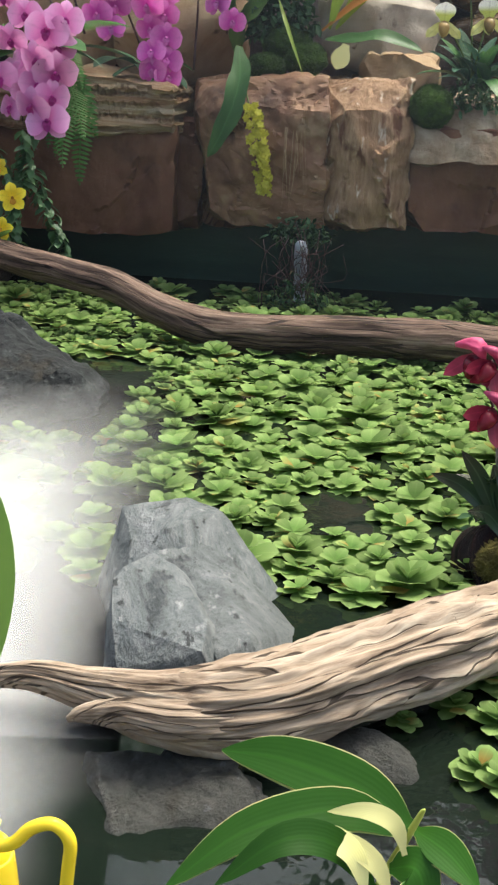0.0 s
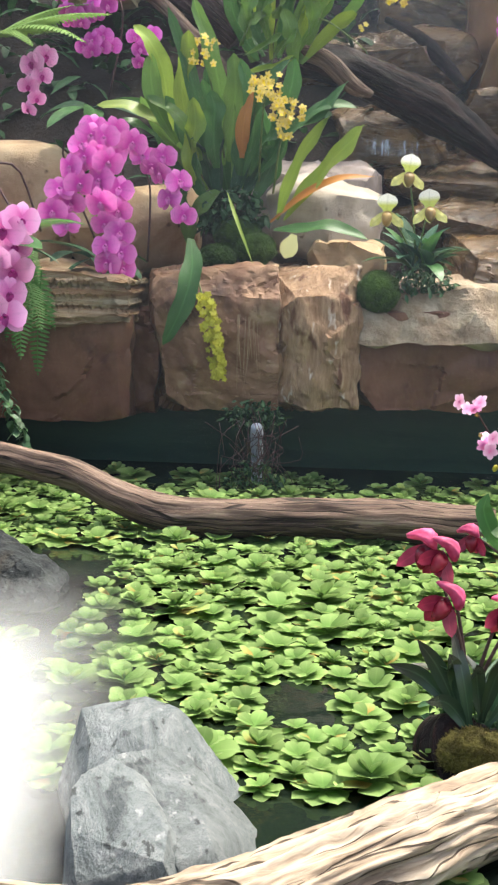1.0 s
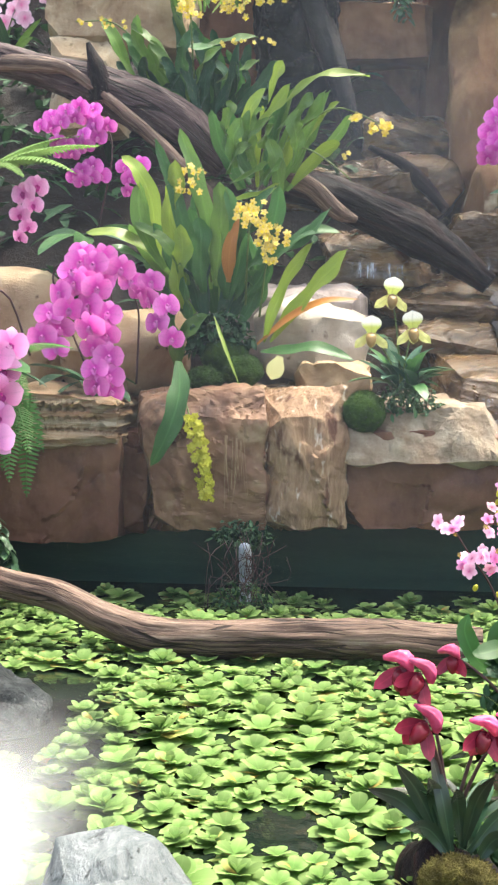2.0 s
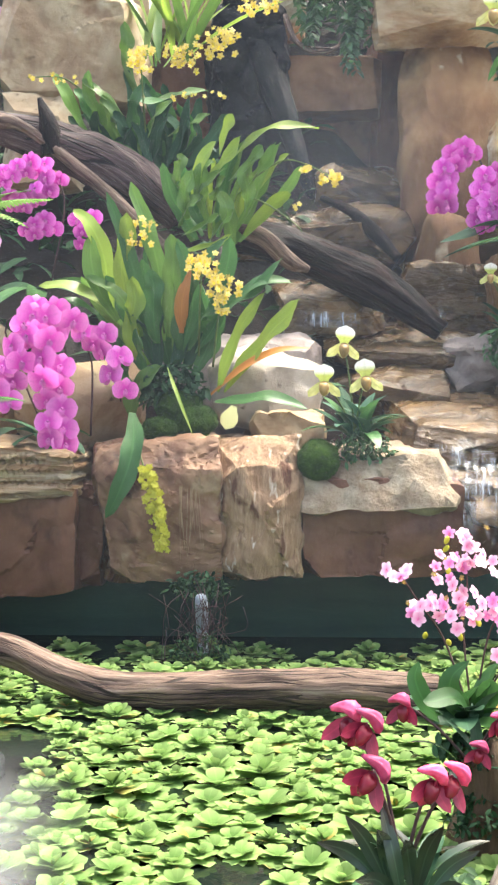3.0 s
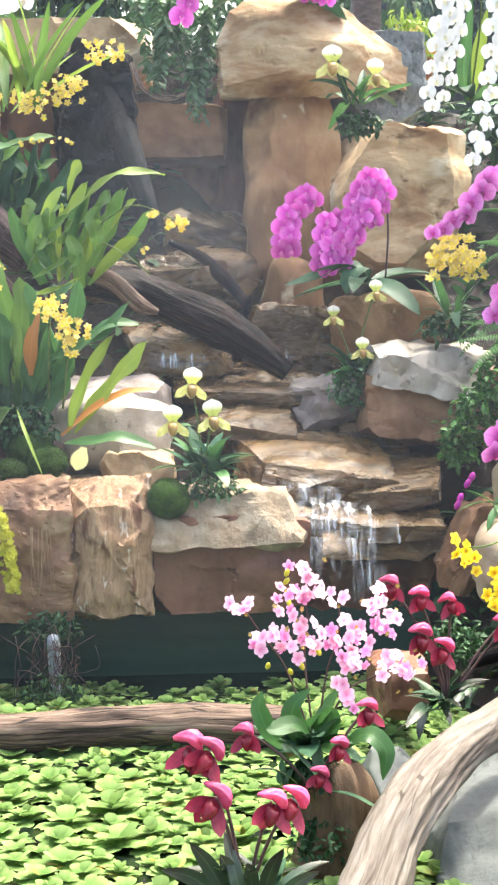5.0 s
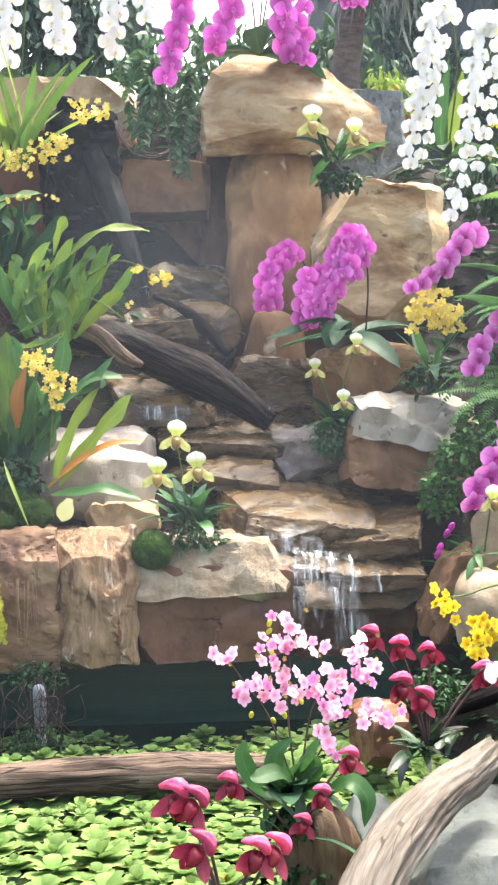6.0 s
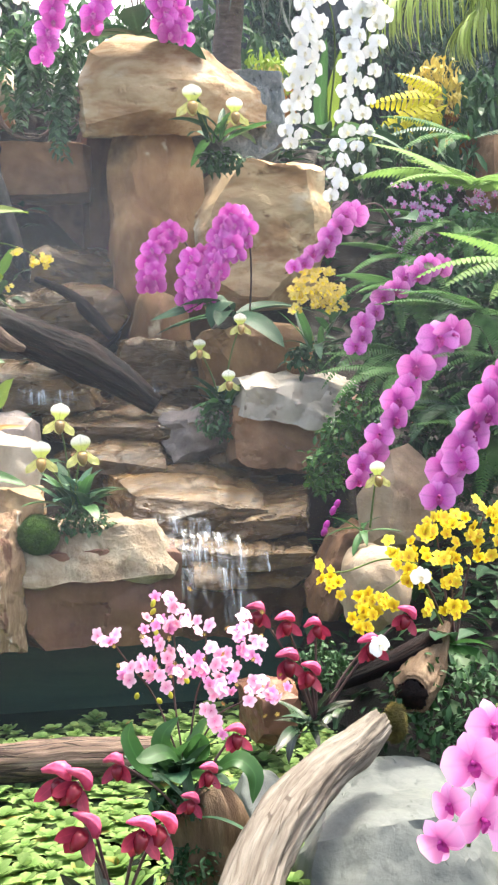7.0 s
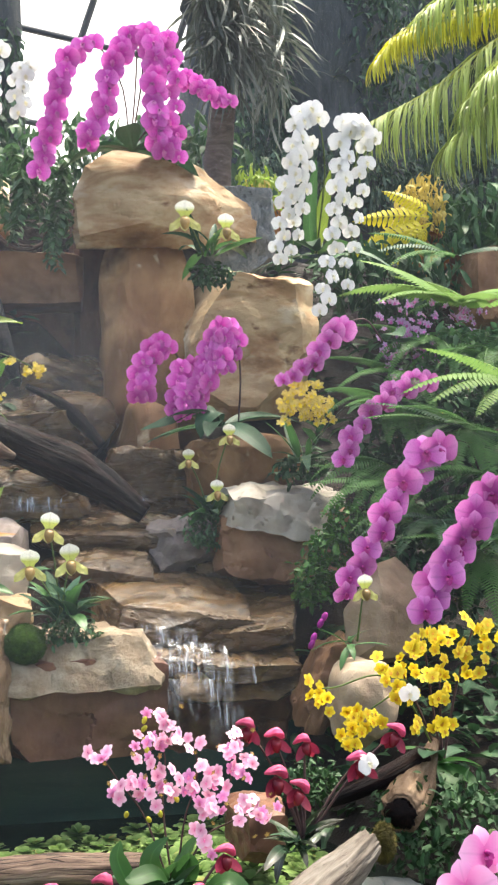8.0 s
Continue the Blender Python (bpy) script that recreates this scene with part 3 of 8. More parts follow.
m_water, t, b = shader("pond_water")
b.inputs["Base Color"].default_value = (0.006, 0.01, 0.007, 1)
b.inputs["Roughness"].default_value = 0.03
b.inputs["IOR"].default_value = 1.33
nz = node(t, "TexNoise", [("Vector", node(t, "TexCoord").outputs["Object"]), ("Scale", 14.0), ("Detail", 3)])
bp = node(t, "Bump", [("Height", nz.outputs["Fac"]), ("Strength", 0.12), ("Distance", 0.02)])
t.links.new(bp.outputs[0], b.inputs["Normal"])
sheet("water", -2.2, 2.4, 0.7, 4.62, 2, 2, lambda x, y: 0.0, m_water, "dark still pond water", "water")

bm = bmesh.new()
bmesh.ops.create_cube(bm, size=1)
wall = tagged(part("wall_pond", bm, LINER), "dark green pond wall under the stone ledge", "wall", kind="structure")
wall.matrix_basis = pose(-0.1, 4.62, 0.1) @ Matrix.Diagonal((4.4, 0.24, 0.7, 1))

# ---------------------------------------------------------------- ledge stones
def ledge(centre, size, mat, label, seed, **kw):
    return rock("ledge_stone", centre, size, mat, label, seed, category="ledge stone", group="ledge stones", **kw)


ledge((-1.008, 4.515, 0.371), (0.608, 0.550, 0.385), WET, "brown wet ledge stone below a layered tan slab", 3, chip=0.14, rough=0.014, fine=26)
ledge((-1.009, 4.500, 0.582), (0.617, 0.600, 0.172), STRATA, "tan layered slab on top of the ledge", 4, chip=0.12, rough=0.02, strata=0.05, steps=5, fine=30)
hull_rock("ledge_stone", [(-0.643, 4.300, 0.668), (-0.503, 4.240, 0.686), (-0.232, 4.220, 0.702), (-0.624, 4.220, 0.555), (-0.590, 4.220, 0.280), (-0.495, 4.200, 0.239), (-0.219, 4.200, 0.250), (-0.513, 4.170, 0.615), (-0.224, 4.150, 0.603), (-0.492, 4.160, 0.382), (-0.226, 4.160, 0.387),
                           (-0.699, 4.750, 0.659), (-0.253, 4.750, 0.686), (-0.674, 4.700, 0.182), (-0.245, 4.700, 0.191)], BROWN, "brown ledge stone over the pond with tan top", 5, rough=0.025, fine=34, category="ledge stone", group="ledge stones")
hull_rock("ledge_stone", [(-0.241, 4.300, 0.674), (-0.103, 4.250, 0.703), (0.028, 4.260, 0.704), (-0.225, 4.170, 0.566), (-0.171, 4.130, 0.615), (-0.029, 4.170, 0.623), (0.029, 4.200, 0.567), (-0.232, 4.200, 0.272), (-0.131, 4.150, 0.255), (0.031, 4.200, 0.262), (-0.079, 4.130, 0.429),
                           (-0.253, 4.750, 0.676), (0.031, 4.750, 0.680), (-0.245, 4.700, 0.191), (0.039, 4.700, 0.197)], STAIN, "tan split ledge stone streaked white and brown", 15, rough=0.026, fine=38, category="ledge stone", group="ledge stones")
ledge((0.290, 4.470, 0.415), (0.521, 0.500, 0.328), WET, "brown wet ledge stone under a pale cap", 8, chip=0.16, rough=0.014, fine=26)
ledge((0.288, 4.445, 0.566), (0.512, 0.550, 0.189), PALE, "pale chipped limestone cap on the ledge", 10, chip=0.3, chips=16, rough=0.03, fine=26)
ledge((-0.685, 4.510, 0.366), (0.113, 0.300, 0.348), WET, "dark wet stone in the joint of the ledge", 11, chip=0.2, rough=0.03)
ledge((-1.592, 4.400, 0.451), (0.584, 0.600, 0.460), WET, "brown wet ledge stone beside the fern", 13, chip=0.2, rough=0.015)

# ---------------------------------------------------------------- cascade and back rocks
def slab(centre, size, thick, tilt, label, seed, turn=0, lean=0):
    """A thin flat slab that tips its top towards the pond."""
    return rock("step_stone", centre, (size[0], size[1], thick * 1.35), SLAB, label, seed, turn, (tilt, lean), category="step stone", group="cascade steps", chips=16, chip=0.34, rough=0.02, strata=0.012, steps=1, fine=34)


boulder("column_rock", (0.672, 5.830, 1.800), (0.420, 0.500, 1.040), OCHRE, "tall tan rock column behind the cascade", 21, power=8.0, facets=5, rough=0.07, tilt=(0, -2))
boulder("column_rock", (0.640, 5.520, 1.270), (0.270, 0.400, 0.640), OCHRE, "brown wet foot of the rock column", 121, power=4.0, facets=9, rough=0.05, tilt=(4, 5))
boulder("wet_rock", (0.250, 5.680, 1.440), (0.560, 0.400, 0.330), SLAB, "smooth wet boulder behind the dark log", 122, power=3.4, facets=12, rough=0.04, tilt=(10, -8))
boulder("wet_rock", (0.160, 5.500, 1.200), (0.500, 0.400, 0.240), SLAB, "smooth wet boulder under the dark log", 123, power=3.6, facets=12, rough=0.04)
boulder("wet_rock", (0.400, 5.420, 0.960), (0.860, 0.360, 0.320), SLAB, "wet brown rock behind the cascade steps", 124, power=4.5, facets=12, rough=0.04)
boulder("wet_rock", (0.480, 5.080, 0.760), (0.700, 0.360, 0.300), SLAB, "wet brown rock between the cascade steps", 125, power=4.5, facets=12, rough=0.04)
boulder("wet_rock", (0.900, 5.020, 0.740), (0.360, 0.300, 0.260), SLAB, "wet brown rock beside the broad slab", 126, power=4.0, facets=12, rough=0.04)
boulder("wet_rock", (0.930, 4.640, 0.420), (0.330, 0.360, 0.230), WET, "brown rock face under the lip slab", 127, power=4.5, facets=12, rough=0.05)
rock("boulder", (1.099, 5.650, 1.804), (0.578, 0.600, 0.647), BAND, "large tan sandstone boulder with pale bands", 22, chips=20, chip=0.4, rough=0.022, strata=0.01, fine=32)
hull_rock("boulder", [(0.342, 5.650, 2.496), (0.396, 5.680, 2.635), (0.542, 5.750, 2.741), (0.750, 5.750, 2.759), (0.915, 5.720, 2.655), (1.194, 5.750, 2.467), (1.181, 5.700, 2.309), (0.363, 5.620, 2.299), (0.354, 5.680, 2.261), (0.847, 5.660, 2.267), (0.512, 5.580, 2.521), (0.839, 5.580, 2.480), (0.633, 5.560, 2.354),
                      (0.458, 6.200, 2.770), (0.849, 6.200, 2.868), (1.271, 6.200, 2.566), (0.398, 6.200, 2.376), (1.267, 6.200, 2.394)], BAND, "wide rounded boulder on top of the rockery", 23, rough=0.016, fine=34)
rock("boulder", (1.086, 5.950, 2.371), (0.422, 0.400, 0.447), GREY, "grey slanting rock beside the top boulder", 70, chip=0.4, chips=14, rough=0.03)
rock("ledge_rock", (0.172, 6.150, 2.179), (0.470, 0.400, 0.242), RUST, "reddish brown flat-faced ledge rock", 24, chip=0.1, rough=0.012, fine=20)
rock("recess_rock", (0.170, 6.400, 1.935), (0.937, 0.400, 0.415), WET, "dark recessed rock behind the falling water", 25, chip=0.08, rough=0.02)
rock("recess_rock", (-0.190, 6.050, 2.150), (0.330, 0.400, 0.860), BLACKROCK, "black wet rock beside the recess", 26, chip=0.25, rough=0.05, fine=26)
rock("recess_rock", (-0.500, 6.300, 2.100), (0.500, 0.400, 0.900), WET, "dark shaded rock behind the leafy orchids", 128, chip=0.2, rough=0.04)
rock("recess_rock", (0.555, 6.350, 2.231), (0.372, 0.400, 0.930), WET, "dark rock in the gap beside the column", 71, chip=0.1, rough=0.02)
rock("wet_rock", (0.388, 6.000, 1.574), (0.596, 0.500, 0.447), SLAB, "wet sloping rock under the spout", 27, chip=0.35, rough=0.03, tilt=(14, 8))
slab((0.086, 5.675, 1.482), (0.630, 0.550, 0.261), 0.13, 16, "wet brown rock above the dark log", 28, 0, -4)
slab((0.143, 5.370, 1.178), (0.442, 0.500, 0.221), 0.14, 14, "wet brown step rock under the dark log", 29)
rock("wet_rock", (0.612, 5.450, 1.161), (0.385, 0.400, 0.374), SLAB, "wet rock at the tip of the dark log", 30, chip=0.25, rough=0.03)
slab((0.415, 5.200, 1.003), (0.577, 0.500, 0.165), 0.075, 14, "flat layered step stone of the cascade", 31)
slab((0.394, 5.005, 0.880), (0.341, 0.450, 0.153), 0.08, 14, "thin layered step stone in the cascade", 32)
rock("rock", (0.709, 5.100, 0.919), (0.317, 0.400, 0.218), GREY2, "grey rough stone beside the cascade steps", 33, chip=0.45, chips=14, rough=0.05)
slab((0.614, 4.750, 0.735), (0.565, 0.600, 0.211), 0.085, 17, "broad wet slab the water runs over", 34)
slab((0.907, 4.670, 0.663), (0.353, 0.500, 0.141), 0.06, 15, "thin brown slab beside the broad one", 35, -14, -4)
slab((0.773, 4.550, 0.552), (0.520, 0.500, 0.136), 0.06, 12, "brown lip slab where the cascade drops", 36)
slab((0.825, 4.530, 0.479), (0.468, 0.400, 0.150), 0.07, 8, "lower brown slab under the lip", 96, 6, 3)
rock("wet_rock", (0.802, 4.650, 0.344), (0.509, 0.400, 0.259), WET, "dark wet rock under the lip of the cascade", 37, chip=0.2, rough=0.04)
rock("rock", (1.068, 4.950, 0.939), (0.487, 0.500, 0.264), RUST, "reddish brown rock beside the cascade", 38, chip=0.25, rough=0.03, fine=24)
rock("rock", (1.091, 4.910, 1.069), (0.473, 0.500, 0.171), PALE2, "pale weathered flat rock with bore holes", 72, chip=0.4, chips=16, rough=0.03, fine=24, tilt=(8, 6))
rock("rock", (0.979, 5.150, 1.244), (0.438, 0.400, 0.261), OCHRE, "tan slanting rock under the slipper orchids", 39, chip=0.4, chips=14, rough=0.03, tilt=(0, -12))
hull_rock("rock", [(1.095, 3.980, 0.726), (1.214, 4.000, 0.866), (1.281, 4.020, 0.885), (1.355, 4.000, 0.810), (1.357, 3.980, 0.660), (1.293, 3.950, 0.574), (1.096, 3.950, 0.556), (1.209, 3.930, 0.777), (1.308, 3.950, 0.736), (1.183, 3.920, 0.617),
                   (1.300, 4.300, 0.860), (1.451, 4.300, 0.796), (1.188, 4.300, 0.522), (1.452, 4.300, 0.519)], TANP, "smooth pale tan rock between the ferns", 40, rough=0.012, fine=22)
boulder("boulder", (1.084, 3.750, 0.460), (0.200, 0.280, 0.250), TANP, "rounded pale boulder behind the yellow orchids", 41, power=2.9, facets=12, rough=0.05, tilt=(0, 10))
rock("rock", (1.075, 4.200, 0.479), (0.110, 0.260, 0.340), RUST, "leaning brown rock by the cascade foot", 42, chip=0.45, rough=0.03, tilt=(0, 22))
boulder("rock", (-0.096, 4.750, 0.859), (0.418, 0.500, 0.286), PALE2, "flat grey-white stone on the terrace", 43, rough=0.035, tilt=(10, 12))
rock("rock", (-0.015, 4.600, 0.715), (0.247, 0.400, 0.124), TAN, "thin tan stone at the ledge edge", 73, chip=0.3, rough=0.03)
rock("rock", (-0.179, 5.000, 0.839), (0.574, 0.500, 0.410), GREY2, "tan stone at the back of the terrace", 74, chip=0.3, rough=0.03)
boulder("rock", (-0.751, 4.725, 0.796), (0.457, 0.450, 0.325), TAN, "pale tan rock behind the pink orchids", 44, rough=0.03)
boulder("rock", (-1.210, 4.775, 0.855), (0.546, 0.450, 0.462), TAN, "tan rock on the terrace beside orchids", 45, rough=0.03)
rock("boulder", (-0.921, 5.750, 2.265), (0.590, 0.500, 0.500), TAN, "sunlit pale tan boulder high on the bank", 52, chip=0.3, chips=16, rough=0.014, fine=24)
rock("rock", (-1.042, 5.600, 1.853), (0.303, 0.400, 0.397), TAN, "tan rock below the high boulder", 47, chip=0.35, rough=0.025)
rock("boulder", (-0.374, 6.150, 2.559), (0.879, 0.500, 0.273), TAN, "tan boulder beside the hanging creeper", 48, chip=0.3, rough=0.025)
rock("rock", (0.707, 3.550, 0.148), (0.132, 0.300, 0.169), WET, "brown rock at the foot of the red orchids", 75, chip=0.35, rough=0.03)

# ---------------------------------------------------------------- pond rocks
pond_rock = hull_rock("pond_rock", [(-0.455, 2.02, 0.112), (-0.356, 2.05, 0.126), (-0.293, 2.02, 0.118), (-0.253, 1.98, 0.06), (-0.362, 1.9, 0.13), (-0.418, 1.9, 0.103), (-0.495, 1.95, -0.04), (-0.5, 1.9, -0.104), (-0.412, 1.72, -0.013),
                                    (-0.5, 2.25, -0.1), (-0.2, 2.2, -0.1), (-0.1, 1.95, -0.1)], GREY, "grey angular rock standing in the pond", 4, rough=0.006, fine=46, most=12000, plates=0.6, cuts=0)
front_block = hull_rock("block", [(-0.404, 1.740, 0.131), (-0.373, 1.810, 0.128), (-0.337, 1.790, 0.120), (-0.302, 1.710, 0.106), (-0.275, 1.670, 0.094), (-0.273, 1.610, 0.078), (-0.384, 1.600, 0.046), (-0.400, 1.640, 0.097), (-0.412, 1.710, 0.126), (-0.42, 1.62, -0.1), (-0.2, 1.58, -0.1), (-0.4, 1.95, -0.1), (-0.2, 1.95, -0.1)], GREY, "", 6, rough=0.008, fine=46, most=12000, plates=0.9, cuts=0)
side_block = hull_rock("block", [(-0.383, 1.850, 0.108), (-0.317, 1.930, 0.102), (-0.275, 1.930, 0.082), (-0.227, 1.870, 0.054), (-0.182, 1.790, 0.027), (-0.162, 1.860, 0.001), (-0.284, 1.840, 0.080), (-0.215, 1.680, 0.069), (-0.236, 1.780, 0.062), (-0.261, 1.640, 0.060), (-0.3, 1.64, -0.1), (-0.12, 1.56, -0.1), (-0.08, 1.9, -0.1), (-0.4, 1.95, -0.1)], GREY, "", 8, rough=0.008, fine=46, most=12000, plates=0.9, cuts=0)
side_block.parent = pond_rock
front_block.parent = pond_rock
hull_rock("pond_rock", [(-1.164, 3.150, 0.131), (-0.994, 3.150, 0.171), (-0.890, 3.100, 0.105), (-0.809, 3.080, 0.059), (-0.720, 3.050, 0.052), (-0.643, 2.950, 0.003), (-0.819, 2.980, 0.057), (-0.625, 2.806, -0.000), (-0.713, 2.666, -0.020), (-0.979, 2.584, -0.020), (-1.3, 3.4, -0.1), (-0.75, 3.35, -0.1)],
          GREYW, "dark grey rock in the mist", 12, rough=0.035, fine=44, plates=0.8, cuts=8, most=9500)
hull_rock("pond_rock", [(-0.406, 1.455, 0.016), (-0.299, 1.455, 0.019), (-0.189, 1.435, 0.026), (-0.364, 1.302, 0.000), (-0.255, 1.296, -0.020), (-0.167, 1.364, -0.020), (-0.351, 1.355, 0.005), (-0.218, 1.355, 0.011), (-0.45, 1.575, -0.15), (-0.12, 1.555, -0.15), (-0.42, 1.225, -0.15), (-0.08, 1.195, -0.15)],
          GREYM, "low grey rock under the driftwood", 7, rough=0.018, fine=40, plates=0.8, cuts=8, most=9500)
hull_rock("pond_rock", [(-0.119, 1.560, 0.010), (-0.062, 1.550, 0.026), (-0.019, 1.530, 0.021), (0.012, 1.473, 0.000), (-0.017, 1.450, -0.020), (-0.111, 1.418, -0.020), (-0.027, 1.490, 0.021), (-0.102, 1.480, 0.011), (0.0, 1.65, -0.12), (0.15, 1.6, -0.12), (0.02, 1.28, -0.12), (0.18, 1.3, -0.12)],
          GREYM, "small grey rock beside the driftwood", 9, rough=0.018, fine=40, plates=0.8, cuts=8, most=9500)
hull_rock("pond_rock", [(0.751, 2.850, 0.142), (0.824, 2.920, 0.161), (0.956, 2.920, 0.149), (1.057, 2.850, 0.105), (0.607, 2.520, 0.104), (0.740, 2.480, 0.137), (0.879, 2.500, 0.145), (1.005, 2.550, 0.072), (0.600, 2.330, -0.060), (0.960, 2.340, -0.090),
                        (0.5, 2.3, -0.2), (1.05, 2.3, -0.2), (0.55, 3.0, -0.2), (1.05, 3.0, -0.2)], GREYL, "smooth grey boulder under the leaning log", 67, rough=0.02, fine=34, plates=0.4)
boulder("pond_rock", (0.555, 2.870, 0.026), (0.141, 0.300, 0.264), GREYL, "grey rock wet from the pond", 65, power=3, rough=0.03)


def log(name, pts, mat, label, seed, n=90, sides=36, groove=0.16, lump=0.12, dents=()):
    return tagged(part(name, tube(pts, n, sides, groove, seed, lump, True, dents), mat), label, "log")


def rp(p, r):
    return (*p, r)


log("driftwood_log", [rp((-0.536, 1.480, 0.086), 0.013), rp((-0.464, 1.475, 0.098), 0.016), rp((-0.379, 1.465, 0.090), 0.026), rp((-0.275, 1.460, 0.077), 0.045), rp((-0.175, 1.490, 0.080), 0.055),
                     rp((-0.081, 1.570, 0.083), 0.059), rp((0.023, 1.660, 0.085), 0.06), rp((0.120, 1.750, 0.083), 0.058), rp((0.277, 1.900, 0.067), 0.056)],
    DRIFT, "pale weathered driftwood log over the pond rock", 4.2, 360, 110, 0.26, 0.12, [((-0.036, 1.570, 0.150), 0.022, 0.02), ((-0.043, 1.530, 0.144), 0.02, 0.018), ((-0.182, 1.445, 0.139), 0.008, 0.016), ((0.076, 1.660, 0.143), 0.02, 0.012)])
log("driftwood_log", [rp((-0.412, 1.425, 0.071), 0.003), rp((-0.392, 1.430, 0.078), 0.01), rp((-0.346, 1.435, 0.081), 0.018), rp((-0.290, 1.425, 0.083), 0.022), rp((-0.225, 1.440, 0.081), 0.02), rp((-0.160, 1.470, 0.080), 0.01)],
    DRIFT, "split limb of the driftwood log", 5.2, 140, 60, 0.3)
log("driftwood_log", [rp((-1.463, 3.700, 0.274), 0.04), rp((-1.061, 3.620, 0.200), 0.042), rp((-0.911, 3.600, 0.177), 0.042), rp((-0.764, 3.580, 0.148), 0.042), rp((-0.632, 3.550, 0.095), 0.044), rp((-0.502, 3.520, 0.063), 0.05),
                     rp((-0.361, 3.500, 0.063), 0.05), rp((-0.176, 3.500, 0.070), 0.05), rp((0.022, 3.500, 0.070), 0.055), rp((0.189, 3.500, 0.068), 0.058), rp((0.385, 3.500, 0.052), 0.06)],
    BARK, "long brown weathered log lying on the pond", 9.1, 140, 40, 0.14)
log("leaning_log", [rp((0.342, 2.120, 0.004), 0.070), rp((0.372, 2.160, 0.045), 0.066), rp((0.411, 2.220, 0.092), 0.062), rp((0.460, 2.310, 0.150), 0.058), rp((0.538, 2.420, 0.204), 0.054), rp((0.636, 2.540, 0.240), 0.048), rp((0.720, 2.630, 0.260), 0.043), rp((0.798, 2.720, 0.285), 0.034)],
    DRIFT2, "pale grey leaning driftwood log", 1.7, 240, 90, 0.16, 0.1)
log("dark_log", [rp((-0.215, 5.150, 1.436), 0.06), rp((-0.050, 5.120, 1.399), 0.075), rp((0.124, 5.100, 1.330), 0.08), rp((0.319, 5.080, 1.239), 0.085), rp((0.469, 5.050, 1.138), 0.06), rp((0.571, 5.030, 1.060), 0.04)],
    REDLOG, "wet dark reddish brown log leaning across the cascade", 7.7)
log("dark_log", [rp((-1.362, 5.000, 1.899), 0.05), rp((-1.106, 5.000, 1.827), 0.06), rp((-0.871, 5.000, 1.755), 0.085), rp((-0.636, 5.000, 1.651), 0.09), rp((-0.423, 5.000, 1.486), 0.06)],
    DARKROOT, "dark twisted root on the bank", 2.7)



def undergrowth(seed, count, mat, leaf):
    """Low leaves all over the bank, clear of the cascade."""
    rng = random.Random(seed)
    bm = bmesh.new()
    for _ in range(count):
        x, y = rng.uniform(-2.4, 3.0), rng.uniform(4.75, 7.2)
        if 0.1 < x < 1.3 and y < 6.2 or y < 5.0 and x < 0.2:
            if rng.random() < 0.96:
                continue
        c = Vector((x, y, bank(x, y) + rng.uniform(0, 0.1)))
        blade(bm, Matrix.Translation(c) @ pose(0, 0, 0, rng.uniform(-30, 30), -rng.uniform(0, 70), rng.uniform(0, 360)), leaf * rng.uniform(0.5, 1.3), leaf * 0.3, 50, 0.2, 3, (0.5, 0.25))
    for _ in range(count // 2):
        x, y = rng.uniform(0.75, 2.2), rng.uniform(2.7, 4.7)
        z = bank(x, y)
        if z < 0.05:
            continue
        blade(bm, Matrix.Translation((x, y, z + rng.uniform(0, 0.05))) @ pose(0, 0, 0, rng.uniform(-30, 30), -rng.uniform(0, 70), rng.uniform(0, 360)), leaf * rng.uniform(0.4, 1.0), leaf * 0.3, 50, 0.2, 3, (0.5, 0.25))
    return tagged(part("undergrowth", bm, mat), "dark green undergrowth covering the bank soil", "undergrowth", kind="stuff")


# ---------------------------------------------------------------- plant builders
def adopt(ob, plant):
    ob.parent = plant
    ob.matrix_parent_inverse = Matrix.Translation(plant.location).inverted()
    return ob


def stalk(plant, pts, r0, r1, mat, n=18, sides=6, name="stem"):
    k = len(pts)
    rows = [(*p, r0 + (r1 - r0) * i / (k - 1)) for i, p in enumerate(pts)]
    return adopt(part(name, tube(rows, n, sides), mat), plant)


LIB = {}


def leaf_lib(mat, ratio, bend, fold=0.2, shape=(0.4, 0.25), curl=0.0, n=9):
    key = (mat.name, ratio, bend, fold, shape)
    if key not in LIB:
        bm = bmesh.new()
        blade(bm, I4, 1.0, ratio, bend, fold, n, shape, curl)
        LIB[key] = mesh_of("leaf", bm, mat)
    return LIB[key]


def clump(plant, base, count, length, ratio, elev, mats, seed, az=(0, 360), bends=(20, 45, 75), spread=0.02, fold=0.2, shape=(0.4, 0.25), name="leaf"):
    """Leaves rising in a fan from base."""
    rng = random.Random(seed)
    for i in range(count):
        a = az[0] + (az[1] - az[0]) * (i + rng.uniform(0.1, 0.9)) / count
        e = rng.uniform(*elev)
        ln = rng.uniform(*length)
        ob = new(name, leaf_lib(rng.choice(mats), ratio, rng.choice(bends), fold, shape))
        ob.matrix_basis = pose(base[0] + rng.uniform(-spread, spread), base[1] + rng.uniform(-spread, spread), base[2], 0, 0, a) @ pose(0, 0, 0, rng.uniform(-25, 25), -e, 0) @ Matrix.Scale(ln, 4)
        adopt(ob, plant)


